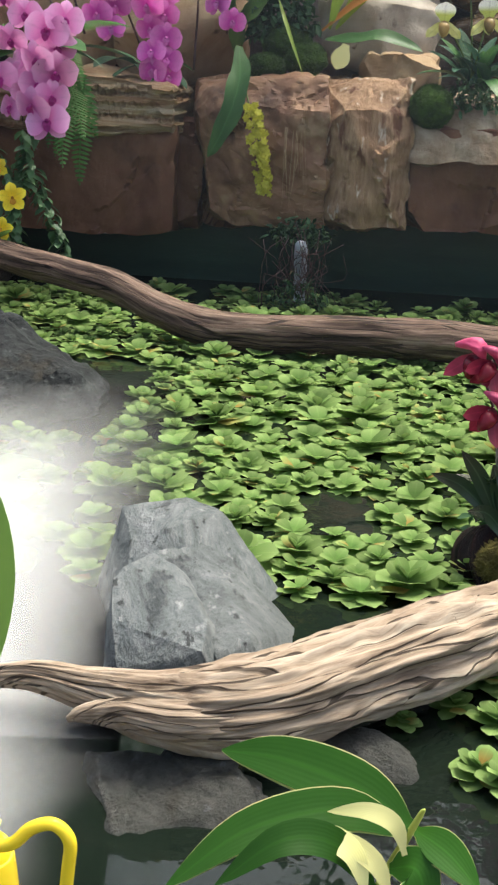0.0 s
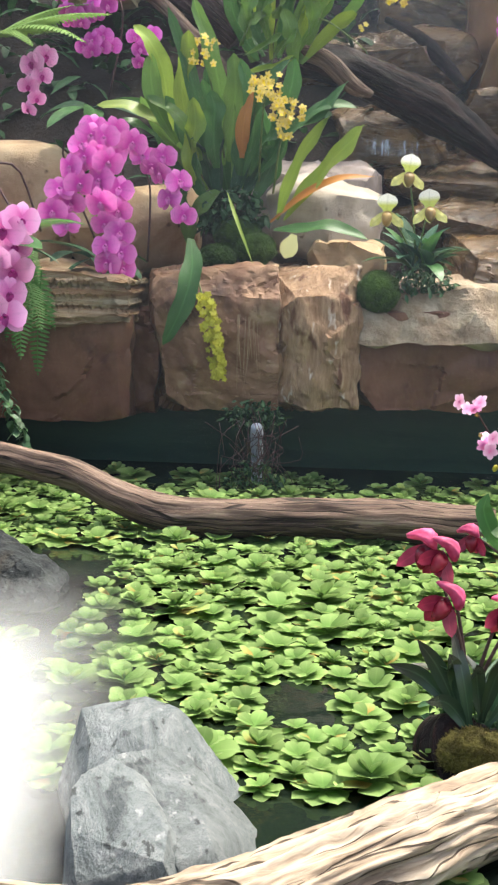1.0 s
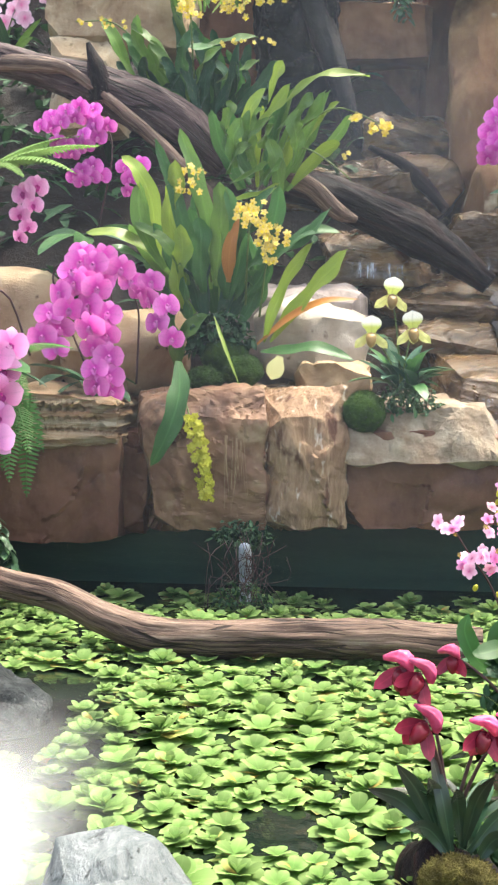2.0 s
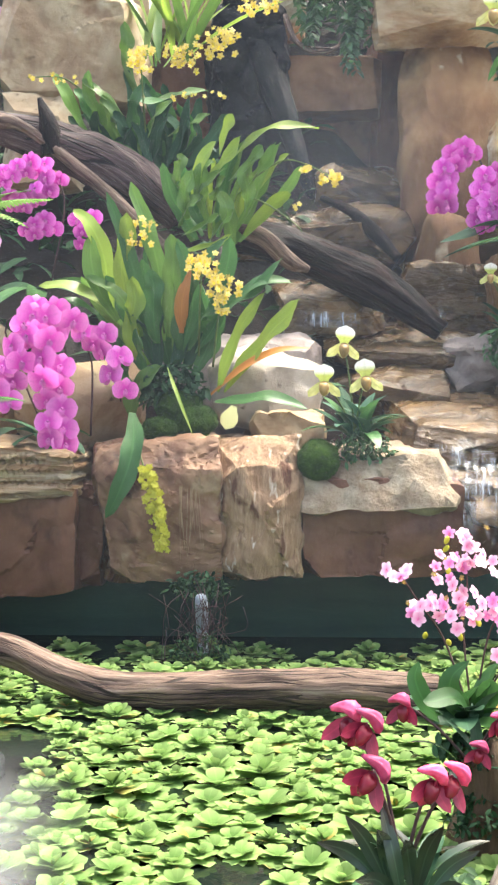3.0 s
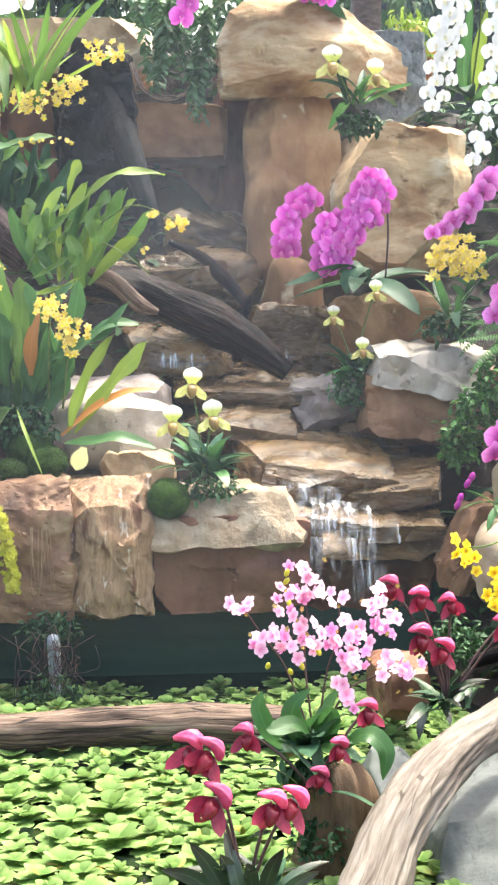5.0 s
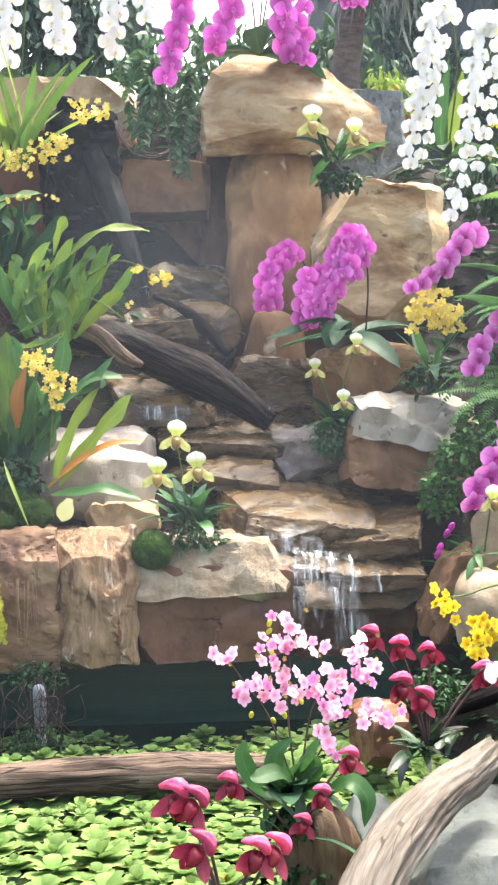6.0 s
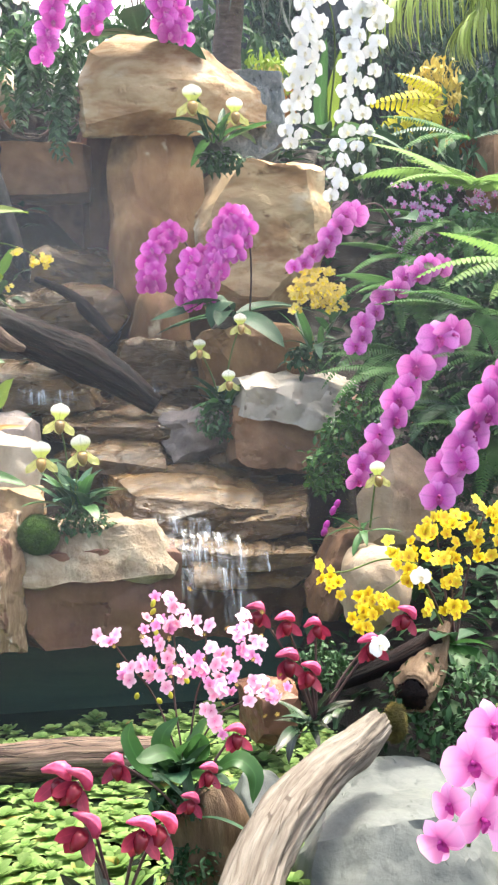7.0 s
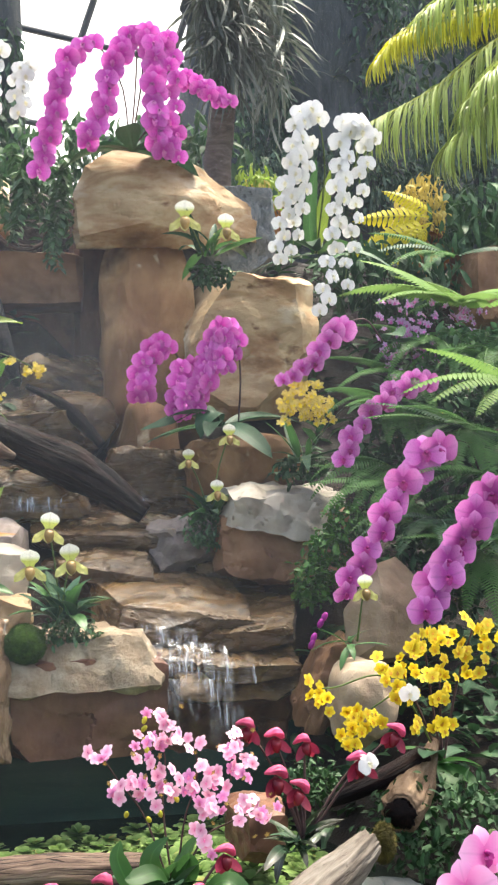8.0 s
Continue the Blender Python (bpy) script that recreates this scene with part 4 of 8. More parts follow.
def ribbon(plant, pts, width, mat, n=14, fold=0.18, peak=0.4, base=0.3, up=(0, -0.6, 0.8), name="leaf", label="", blunt=0.75, wave=0.0):
    """One leaf through given points, its face turned to 'up'."""
    bm = bmesh.new()
    uvl = bm.loops.layers.uv.verify()
    cp = [Vector(p) for p in curve_points(pts, n + 1)]
    rows = []
    for i, c in enumerate(cp):
        u = i / n
        d = (cp[min(i + 1, n)] - cp[max(i - 1, 0)]).normalized()
        side = d.cross(Vector(up)).normalized()
        nrm = side.cross(d)
        e = (u / peak) if u < peak else (1 - u) / (1 - peak)
        w = width * 0.5 * max(base if u < peak else 0.03, math.sin(min(1, e) * math.pi / 2) ** blunt)
        rows.append([bm.verts.new(c + side * (k * w * (1 + wave * 4 * math.sin(u * 17 + k * 2))) + nrm * (abs(k) * fold * w + wave * 0.12 * math.sin(u * 13 + k * 1.8))) for k in (-1, -0.5, 0, 0.5, 1)])
    for i, (a, b) in enumerate(zip(rows, rows[1:])):
        for j in range(4):
            f = bm.faces.new((a[j], b[j], b[j + 1], a[j + 1]))
            for lp, uv in zip(f.loops, ((i / n, j / 4), ((i + 1) / n, j / 4), ((i + 1) / n, (j + 1) / 4), (i / n, (j + 1) / 4))):
                lp[uvl].uv = uv
    return adopt(part(name, bm, mat, label=label), plant)


def petal_mesh(name, mat, petals):
    bm = bmesh.new()
    for ang, ln, wd, bend, lift, shape, z in petals:
        blade(bm, pose(0, 0, z, 0, 0, ang) @ pose(0, 0, 0, 0, -lift, 0), ln, wd, bend, 0.1, 6, shape)
    return mesh_of(name, bm, mat)


ROUND = (0.58, 0.35)
OVAL = (0.5, 0.25)


def moth_flower(name, mat, lip_mat):
    """A moth orchid flower, one unit across, facing +z: three sepals, two broad cupped petals, a three-lobed lip with its column."""
    fl = petal_mesh(name, mat, [(90, 0.52, 0.38, 34, 10, OVAL, 0), (222, 0.5, 0.34, 34, 8, OVAL, 0), (318, 0.5, 0.34, 34, 8, OVAL, 0),
                                (9, 0.55, 0.68, 46, 22, (0.55, 0.32), 0.02), (171, 0.55, 0.68, 46, 22, (0.55, 0.32), 0.02)])
    bm = bmesh.new()
    blade(bm, pose(0, 0, 0.05, 0, 0, 270) @ pose(0, 0, 0, 0, -34, 0), 0.25, 0.17, 50, 0.5, 5, ROUND)
    blade(bm, pose(0, 0, 0.05, 0, 0, 215) @ pose(0, 0, 0, 0, -58, 0), 0.17, 0.13, 40, 0.3, 4, ROUND)
    blade(bm, pose(0, 0, 0.05, 0, 0, 325) @ pose(0, 0, 0, 0, -58, 0), 0.17, 0.13, 40, 0.3, 4, ROUND)
    bmesh.ops.create_icosphere(bm, subdivisions=1, radius=0.055, matrix=pose(0, 0.03, 0.1) @ Matrix.Diagonal((1, 1, 1.5, 1)))
    return fl, mesh_of("lip", bm, lip_mat)


def small_flower(name, mat, lip_mat, wide=0.36, lip=0.42):
    fl = petal_mesh(name, mat, [(90 + 72 * i, 0.5, wide, 25, 15, ROUND, 0.01 * (i % 2)) for i in range(5)])
    bm = bmesh.new()
    blade(bm, pose(0, 0, 0.03, 0, 0, 270) @ pose(0, 0, 0, 0, -30, 0), lip, lip * 0.85, 40, 0.2, 5, (0.7, 0.3))
    bmesh.ops.create_icosphere(bm, subdivisions=1, radius=0.05, matrix=pose(0, 0, 0.05))
    return fl, mesh_of("lip", bm, lip_mat)


def faced(pos, facing, size, roll=0):
    """Pose of a flower at pos whose +z looks along facing and whose +y stays up."""
    f = Vector(facing).normalized()
    x = Vector((0, 0, 1)).cross(f).normalized()
    y = f.cross(x)
    m = Matrix((x, y, f)).transposed().to_4x4()
    return Matrix.Translation(pos) @ m @ pose(0, 0, 0, 0, 0, roll) @ Matrix.Scale(size, 4)


def bloom(plant, meshes, pos, facing, size, roll=0, name="flower"):
    ob = new(name, meshes[0])
    ob.matrix_basis = faced(pos, facing, size, roll)
    adopt(ob, plant)
    if len(meshes) > 1:
        lip = new("lip", meshes[1])
        lip.parent = ob
    return ob


def spray(plant, meshes, pts, count, size, seed, mat, start=0.0, face=(0, -1, -0.1), two=0.3, taper=0.25, r=0.004, stem=()):
    """An arching flower stem with flowers in two ranks from 'start' of it to its end."""
    rng = random.Random(seed)
    stalk(plant, [*stem, *pts], r, r * 0.5, mat, 24, 6)
    cp = [Vector(p) for p in curve_points(pts, 60)]
    count = max(3, round(count * (0.85 if two < 0.15 else 1.0)))
    for i in range(count):
        u = start + (1 - start) * (i + 0.3) / count
        k = min(58, int(u * 59))
        c, d = cp[k], (cp[k + 1] - cp[k]).normalized()
        f = Vector(face).normalized()
        side = d.cross(f).normalized() * (two * (1 if i % 2 else -1))
        s = size * (1 - taper * u) * rng.uniform(0.88, 1.08)
        fc = f + side * 0.9 + Vector((rng.uniform(-0.4, 0.4), 0, rng.uniform(-0.45, 0.4)))
        bloom(plant, meshes, c + side * s * 0.8 + f * rng.uniform(0.1, 0.42) * s, fc, s, rng.uniform(-16, 16))


def frond_mesh(name, mat, bend, pairs=26, width=0.36, seed=0, droop=18, thin=0.75, shape=(0.35, 0.5)):
    """A fern frond of unit length along +x."""
    rng = random.Random(seed)
    bm = bmesh.new()
    x = z = 0.0
    path = []
    for i in range(pairs + 1):
        a = radians(20 - bend * i / pairs)
        path.append((x, z, a))
        x += math.cos(a) / pairs
        z += math.sin(a) / pairs
    for i in range(2, pairs + 1):
        u = i / pairs
        ln = width * 0.5 * (math.sin(min(1, u / 0.35) * math.pi / 2) * (1 - u) ** 0.7 + 0.03) * rng.uniform(0.92, 1.08)
        px, pz, pa = path[i]
        for s in (1, -1):
            m = pose(px, 0, pz, 0, -math.degrees(pa), 0) @ pose(0, 0, 0, 0, 0, s * 72) @ pose(0, 0, 0, s * -12, 8, 0)
            blade(bm, m, ln, thin / pairs, droop, 0.1, 4, shape)
    uvl = bm.loops.layers.uv.verify()
    for i in range(pairs):
        (x0, z0, _), (x1, z1, _) = path[i], path[i + 1]
        w = 0.008 * (1 - i / pairs) + 0.002
        bm.faces.new([bm.verts.new(p) for p in ((x0, -w, z0 + 0.002), (x1, -w, z1 + 0.002), (x1, w, z1 + 0.002), (x0, w, z0 + 0.002))])
    return mesh_of(name, bm, mat)


def fern(base, fronds, label, meshes, seed, group=""):
    """fronds: (azimuth, elevation, length)."""
    rng = random.Random(seed)
    plant = thing("fern", base, label, "fern", group)
    for a, e, ln in fronds:
        ob = new("frond", rng.choice(meshes))
        ob.matrix_basis = pose(*base, 0, 0, a) @ pose(0, 0, 0, rng.uniform(-12, 12), -e, 0) @ Matrix.Scale(ln, 4)
        adopt(ob, plant)
    return plant


def pad(centre, size, label, seed, mat=None):
    """A cushion of moss: a lumpy dome set with short tufts."""
    rng = random.Random(seed)
    bm = bmesh.new()
    bmesh.ops.create_icosphere(bm, subdivisions=4, radius=1)
    for v in bm.verts:
        k = 1 + 0.1 * noise.fractal(v.co * 2 + Vector((seed, 0, 0)), 0.9, 2, 3)
        v.co = Vector((v.co.x * size[0], v.co.y * size[1], v.co.z * size[2])) * k
    faces = list(bm.faces)
    for f in rng.sample(faces, 700):
        c, nrm = f.calc_center_median(), f.normal
        for _ in range(2):
            d = (nrm + Vector((rng.uniform(-1, 1), rng.uniform(-1, 1), rng.uniform(-1, 1))) * 0.7).normalized() * rng.uniform(0.004, 0.01)
            s = d.orthogonal().normalized() * 0.0016
            bm.faces.new([bm.verts.new(p) for p in (c - s, c + s, c + d)])
    ob = part("moss_cushion", bm, mat or MOSSM)
    ob.location = centre
    return tagged(ob, label, "moss", "moss cushions")


# small materials
STEMY = surface("yellow_green_stem", [(0.3, (0.36, 0.4, 0.06)), (0.7, (0.5, 0.52, 0.12))], scale=20, bump=0.1, rough=(0.3, 0.45))
YPAINT = surface("yellow_plastic", [(0.3, (0.7, 0.52, 0.02)), (0.7, (0.8, 0.62, 0.04))], scale=9, bump=0.03, rough=(0.2, 0.3), vary=0.02)
PIPEM = surface("grey_plastic_pipe", [(0.3, (0.3, 0.33, 0.36)), (0.7, (0.45, 0.48, 0.52))], scale=14, bump=0.1, rough=(0.3, 0.5))
ROOTM = surface("dry_root", [(0.3, (0.2, 0.12, 0.06)), (0.7, (0.4, 0.28, 0.16))], scale=30, bump=0.2)
TRUNKM = surface("brown_trunk_bark", [(0.3, (0.07, 0.045, 0.035)), (0.6, (0.17, 0.12, 0.095)), (0.85, (0.28, 0.22, 0.18))], scale=14, bump=0.6, source="grain", stretch=(3, 1, 1))
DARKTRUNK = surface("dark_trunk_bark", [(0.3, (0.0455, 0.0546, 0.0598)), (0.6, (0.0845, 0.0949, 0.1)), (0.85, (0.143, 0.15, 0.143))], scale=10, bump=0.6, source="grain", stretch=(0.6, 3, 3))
OCHREWOOD = surface("ochre_bare_wood", [(0.3, (0.065, 0.036, 0.02)), (0.5, (0.14, 0.088, 0.05)), (0.75, (0.24, 0.17, 0.105))], scale=9, bump=0.5, source="grain", stretch=(0.8, 3, 3), distort=0.1)
FRAMEM = surface("grey_painted_steel", [(0.3, (0.088, 0.0924, 0.0946)), (0.7, (0.11, 0.114, 0.117))], scale=6, bump=0.05, rough=(0.4, 0.6))

# petals
# Deep centres, paler rims: petal tone, and shading between flowers put into colour.
m_mag = foliage("magenta_petal", (0.47, 0.018, 0.33), (0.6, 0.055, 0.44), translucent=0.3, rough=0.5, rib=0.85, vary=0.2, edge=((0.72, 0.2, 0.6), 0.2, 1.05))
m_mag2 = foliage("purple_petal", (0.4, 0.025, 0.29), (0.53, 0.075, 0.41), translucent=0.3, rough=0.5, rib=0.8, vary=0.2, edge=((0.72, 0.27, 0.63), 0.2, 0.95))
m_pink = foliage("pink_petal", (0.56, 0.028, 0.36), (0.7, 0.085, 0.5), translucent=0.32, rough=0.5, rib=0.88, vary=0.16, edge=((0.86, 0.28, 0.66), 0.2, 1.0))
m_lpink = foliage("pale_pink_petal", (0.62, 0.09, 0.38), (0.74, 0.22, 0.52), translucent=0.3, rough=0.5, rib=0.9, vary=0.12, edge=((0.86, 0.44, 0.7), 0.1, 0.9))
m_blush = foliage("blush_petal", (0.7, 0.2, 0.38), (0.8, 0.38, 0.53), translucent=0.3, rough=0.5, rib=1.0, vary=0.2, edge=((0.86, 0.6, 0.71), 0.15, 0.95))
m_lilac = foliage("lilac_petal", (0.45, 0.25, 0.5), (0.6, 0.42, 0.62), translucent=0.3, rough=0.5, rib=1.0)
m_white = foliage("white_petal", (0.72, 0.72, 0.7), (0.8, 0.8, 0.78), translucent=0.3, rough=0.5, rib=0.97, vary=0.03)
m_yellow = foliage("yellow_petal", (0.55, 0.34, 0.008), (0.78, 0.6, 0.02), translucent=0.3, rough=0.5, rib=0.85, vary=0.25, edge=((0.85, 0.72, 0.06), 0.3, 1.0))
m_paleyel = foliage("pale_yellow_petal", (0.56, 0.42, 0.07), (0.72, 0.58, 0.16), translucent=0.3, rough=0.5, rib=1.0, vary=0.15)
m_greenyel = foliage("green_yellow_petal", (0.42, 0.4, 0.03), (0.58, 0.56, 0.07), translucent=0.3, rough=0.5, rib=1.0, vary=0.15)
m_red = foliage("crimson_petal", (0.14, 0.008, 0.02), (0.32, 0.028, 0.065), translucent=0.25, rough=0.35, rib=1.3, vary=0.2)
m_rose = foliage("rose_hood_petal", (0.5, 0.032, 0.115), (0.78, 0.16, 0.31), translucent=0.25, rough=0.4, rib=0.9, vary=0.3, edge=((0.8, 0.26, 0.38), 0.5, 1.1))
m_lipmag = foliage("deep_magenta_lip", (0.3, 0.01, 0.16), (0.5, 0.04, 0.28), translucent=0.2, rough=0.4, rib=1.0)
m_lipwhite = foliage("pale_pink_lip", (0.612, 0.12, 0.45), (0.697, 0.2, 0.54), translucent=0.2, rough=0.4, rib=1.0)
m_lipyel = foliage("cream_lip", (0.82, 0.76, 0.5), (0.86, 0.82, 0.64), translucent=0.2, rough=0.4, rib=1.0)
m_lippink = foliage("hot_pink_lip", (0.72, 0.14, 0.34), (0.8, 0.26, 0.44), translucent=0.2, rough=0.4, rib=1.0)
m_hood = foliage("green_white_hood", (0.45, 0.52, 0.08), (0.55, 0.6, 0.14), translucent=0.3, rough=0.4, rib=0.8, edge=((0.88, 0.88, 0.78), 0.34, 0.62))
m_slipside = foliage("cream_green_petal", (0.5, 0.5, 0.12), (0.66, 0.64, 0.26), translucent=0.3, rough=0.5, rib=0.7, vary=0.15)
m_pouch = foliage("olive_pouch", (0.272, 0.165, 0.048), (0.384, 0.255, 0.08), translucent=0.15, rough=0.3, rib=1.0)
m_redpouch = foliage("dark_red_pouch", (0.14, 0.008, 0.015), (0.22, 0.015, 0.03), translucent=0.1, rough=0.25, rib=1.0)
m_orangeleaf = foliage("withered_leaf", (0.36, 0.14, 0.03), (0.5, 0.22, 0.05), translucent=0.3, rib=1.2)
m_cream = foliage("cream_edged_leaf", (0.6, 0.58, 0.2), (0.72, 0.7, 0.34), translucent=0.3, rough=0.3, rib=1.0)
m_front = foliage("dark_glossy_leaf", (0.018, 0.07, 0.006), (0.032, 0.105, 0.012), translucent=0.3, rough=0.4, rib=1.3, spec=0.18)
m_redleaf = foliage("purplish_dark_leaf", (0.018, 0.04, 0.022), (0.045, 0.075, 0.038), translucent=0.12, rough=0.24, rib=1.7, vary=0.45, spec=0.4, edge=((0.045, 0.025, 0.028), 0.4, 1.3))
m_deep = foliage("deep_green_leaf", (0.035, 0.1, 0.028), (0.065, 0.15, 0.042), translucent=0.3, rough=0.4, rib=1.35, spec=0.25)
m_slip = foliage("grey_green_leaf", (0.032, 0.085, 0.05), (0.065, 0.145, 0.085), translucent=0.2, rough=0.45, rib=1.4, spec=0.25)
# Brighter copy of the fern leaf: the sunlight on it is put into its colour.
m_fernlit = foliage("sunlit_fern_leaf", (0.12, 0.23, 0.05), (0.21, 0.33, 0.09), translucent=0.4, rib=1.0, spec=0.1, rough=0.6)
m_yelfern = foliage("yellow_leaf", (0.6, 0.52, 0.02), (0.75, 0.68, 0.05), translucent=0.4, rib=1.0)
m_creep = foliage("creeper_leaf", (0.05, 0.12, 0.045), (0.11, 0.2, 0.09), translucent=0.25, rib=1.2, islands=True, vary=0.35)
m_bush = foliage("dark_bush_leaf", (0.02, 0.056, 0.02), (0.045, 0.1, 0.036), translucent=0.15, rough=0.7, rib=1.3, islands=True, vary=0.4)
m_palm = foliage("palm_leaf", (0.216, 0.297, 0.06), (0.459, 0.54, 0.144), translucent=0.35, rib=1.1, islands=True, vary=0.4)

m_palmy = foliage("yellowing_palm_leaf", (0.5, 0.494, 0.03), (0.688, 0.65, 0.06), translucent=0.4, rib=1.1, islands=True, vary=0.3)
m_hang = foliage("grey_hanging_leaf", (0.1, 0.115, 0.09), (0.17, 0.19, 0.15), translucent=0.2, rib=1.1)
# Shade and haze of the far planting are put into this grey-green.
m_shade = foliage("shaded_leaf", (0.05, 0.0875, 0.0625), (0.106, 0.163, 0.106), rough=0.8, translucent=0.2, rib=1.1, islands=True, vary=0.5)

F_MAG = moth_flower("flower", m_mag, m_lipwhite)
F_PUR = moth_flower("flower", m_mag2, m_lipmag)
F_PINK = moth_flower("flower", m_pink, m_lipwhite)
F_LPINK = moth_flower("flower", m_lpink, m_lipmag)
F_WHITE = moth_flower("flower", m_white, m_lipyel)
F_BLUSH = small_flower("flower", m_blush, m_lippink, 0.4, 0.16)
F_BLUSH3 = small_flower("flower", m_pouch, m_paleyel, 0.3, 0.3)
F_BLUSH2 = small_flower("flower", m_lpink, m_lippink, 0.34, 0.3)
F_LILAC = small_flower("flower", m_lilac, m_lipwhite, 0.3)
m_lipor = foliage("orange_lip", (0.5, 0.2, 0.01), (0.62, 0.34, 0.02), translucent=0.2, rough=0.4, rib=1.0)
F_YEL = small_flower("flower", m_yellow, m_lipor, 0.38, 0.26)
F_PYEL = small_flower("flower", m_paleyel, m_yellow, 0.3)
F_GYEL = small_flower("flower", m_greenyel, m_greenyel, 0.3)

# slipper orchids: hood, drooping petals, pouch
S_HOOD = petal_mesh("hood", m_hood, [(90, 0.44, 0.5, -12, 8, (0.55, 0.4), 0)])
bm = bmesh.new()
for ang in (318, 222):
    blade(bm, pose(0, 0, 0, 0, 0, ang) @ pose(0, 0, 0, 0, -16, 0), 0.56, 0.22, 45, 0.1, 10, (0.66, 0.3), 0.6)
blade(bm, pose(0, 0, -0.03, 0, 0, 270) @ pose(0, 0, 0, 0, 6, 0), 0.36, 0.26, 10, 0.1, 6, OVAL)
S_SIDE = mesh_of("side_petals", bm, m_slipside)
bm = bmesh.new()
bmesh.ops.create_uvsphere(bm, u_segments=14, v_segments=10, radius=1)
for v in bm.verts:
    c = v.co
    q = Vector((c.x * 0.27, c.y * 0.115 - 0.16 * c.x * c.x + 0.05 * c.x, 0.1 + c.z * 0.15)) * (1 + 0.28 * noise.noise(c * 1.9))
    v.co = Matrix.Rotation(radians(-24), 3, "Z") @ q + Vector((0, 0.16, 0))
R_HOOD = mesh_of("hood", bm, m_rose)
R_SIDE = petal_mesh("side_petals", m_red, [(312, 0.6, 0.24, -30, 4, OVAL, 0), (228, 0.6, 0.24, -30, 4, OVAL, 0), (270, 0.5, 0.3, 20, -8, OVAL, -0.02)])


def pouch_mesh(mat):
    bm = bmesh.new()
    bmesh.ops.create_uvsphere(bm, u_segments=12, v_segments=8, radius=1)
    for v in bm.verts:
        z = v.co.z
        v.co = Vector((v.co.x * 0.13 * (1 + 0.25 * v.co.y), v.co.y * 0.2 - 0.2, 0.1 + z * 0.13))
        if v.co.y > -0.06 and z > 0.2:
            v.co.z -= 0.08
    return mesh_of("pouch", bm, mat)


S_POUCH, R_POUCH = pouch_mesh(m_pouch), pouch_mesh(m_redpouch)


def slipper(plant, pos, facing, size, red=False, roll=0):
    ob = new("flower", R_SIDE if red else S_SIDE)
    ob.matrix_basis = faced(pos, facing, size, roll)
    adopt(ob, plant)
    for name, me in (("hood", R_HOOD if red else S_HOOD), ("pouch", R_POUCH if red else S_POUCH)):
        sub = new(name, me)
        sub.parent = ob
    return ob


FROND = [frond_mesh("frond", m_fern, b, 34, 0.42, seed=i, thin=0.7) for i, b in enumerate((40, 70, 95))]
FRONDOPEN = [frond_mesh("frond", m_fern, b, 22, 0.46, seed=i + 21, thin=0.62) for i, b in enumerate((30, 50))]
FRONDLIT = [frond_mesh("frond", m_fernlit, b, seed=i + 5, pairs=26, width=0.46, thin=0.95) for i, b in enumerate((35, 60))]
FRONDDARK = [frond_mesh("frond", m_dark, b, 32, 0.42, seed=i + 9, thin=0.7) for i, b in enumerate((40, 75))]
FRONDYEL = [frond_mesh("frond", m_yelfern, b, 14, 0.56, seed=i + 15, thin=0.8, droop=40) for i, b in enumerate((50, 80))]

# ---------------------------------------------------------------- water lettuce
LETT = []
for i in range(8):
    bm = bmesh.new()
    blade(bm, I4, 0.5, (0.38, 0.43, 0.35, 0.4)[i % 4], (0, 18, 8, 26)[i % 4] - 8 * (i > 3), 0.1, 9, (0.66, 0.26), 0.07)
    LETT.append(mesh_of("leaf", bm, m_lettuce))


def rosette(seed):
    rng = random.Random(seed)
    plant = new("water_lettuce")
    tagged(plant, "bright green water lettuce rosette floating on the pond", "water plant", "water lettuce on the pond")
    for ring, (count, elev, ln) in enumerate(((7, 7, 1.0), (5, 26, 0.78), (4, 50, 0.54))):
        for i in range(count):
            ob = new("leaf", LETT[rng.randrange(8)])
            ob.parent = plant
            az = 360 * (i + 0.5 * ring) / count + rng.uniform(-16, 16)
            ob.matrix_basis = pose(0, 0, 0.03 + 0.05 * ring, rng.uniform(-7, 7), -elev + rng.uniform(-6, 6), az) @ Matrix.Scale(ln * rng.uniform(0.85, 1.12), 4)
    return plant


rosettes = [rosette(i) for i in range(6)]
rng = random.Random(12)
placed = []
spare = []
for k in range(30000):
    x, y = rng.uniform(-1.25, 0.95), 1.5 + 3.0 * rng.random() ** 1.15
    d = rng.uniform(0.075, 0.115) if rng.random() < 0.78 else rng.uniform(0.115, 0.17)
    if y < 2.75 and (x < -0.85 or x < -0.52 + 0.1 * (2.75 - y) and rng.random() < 0.75) or y < 1.95 and x < 0.22 or y > 3.9 and rng.random() < smooth(3.9, 4.35, y):
        continue
    if x < -0.6 and 2.7 < y < 3.35:
        continue
    if x > 0.45 + 0.1 * (y - 2.2) and y < 3.3 and x > 0.62 or abs(x + 0.12) < 0.09 and abs(y - 2.33) < 0.1:
        continue
    if any((x - a) ** 2 + (y - b) ** 2 < (0.283 * (d + e)) ** 2 for a, b, e in placed):
        continue
    placed.append((x, y, d))
    m = pose(x, y, 0.002, rng.uniform(-7, 7), rng.uniform(-7, 7), rng.uniform(0, 360)) @ Matrix.Scale(d, 4)
    if len(placed) <= 6:
        rosettes[len(placed) - 1].matrix_basis = m
    elif len(placed) <= 230:
        copy_thing(rosettes[k % 6], Matrix.Identity(4)).matrix_basis = m
    else:
        spare.append(m)
        if len(spare) >= 420:
            break
bm = bmesh.new()
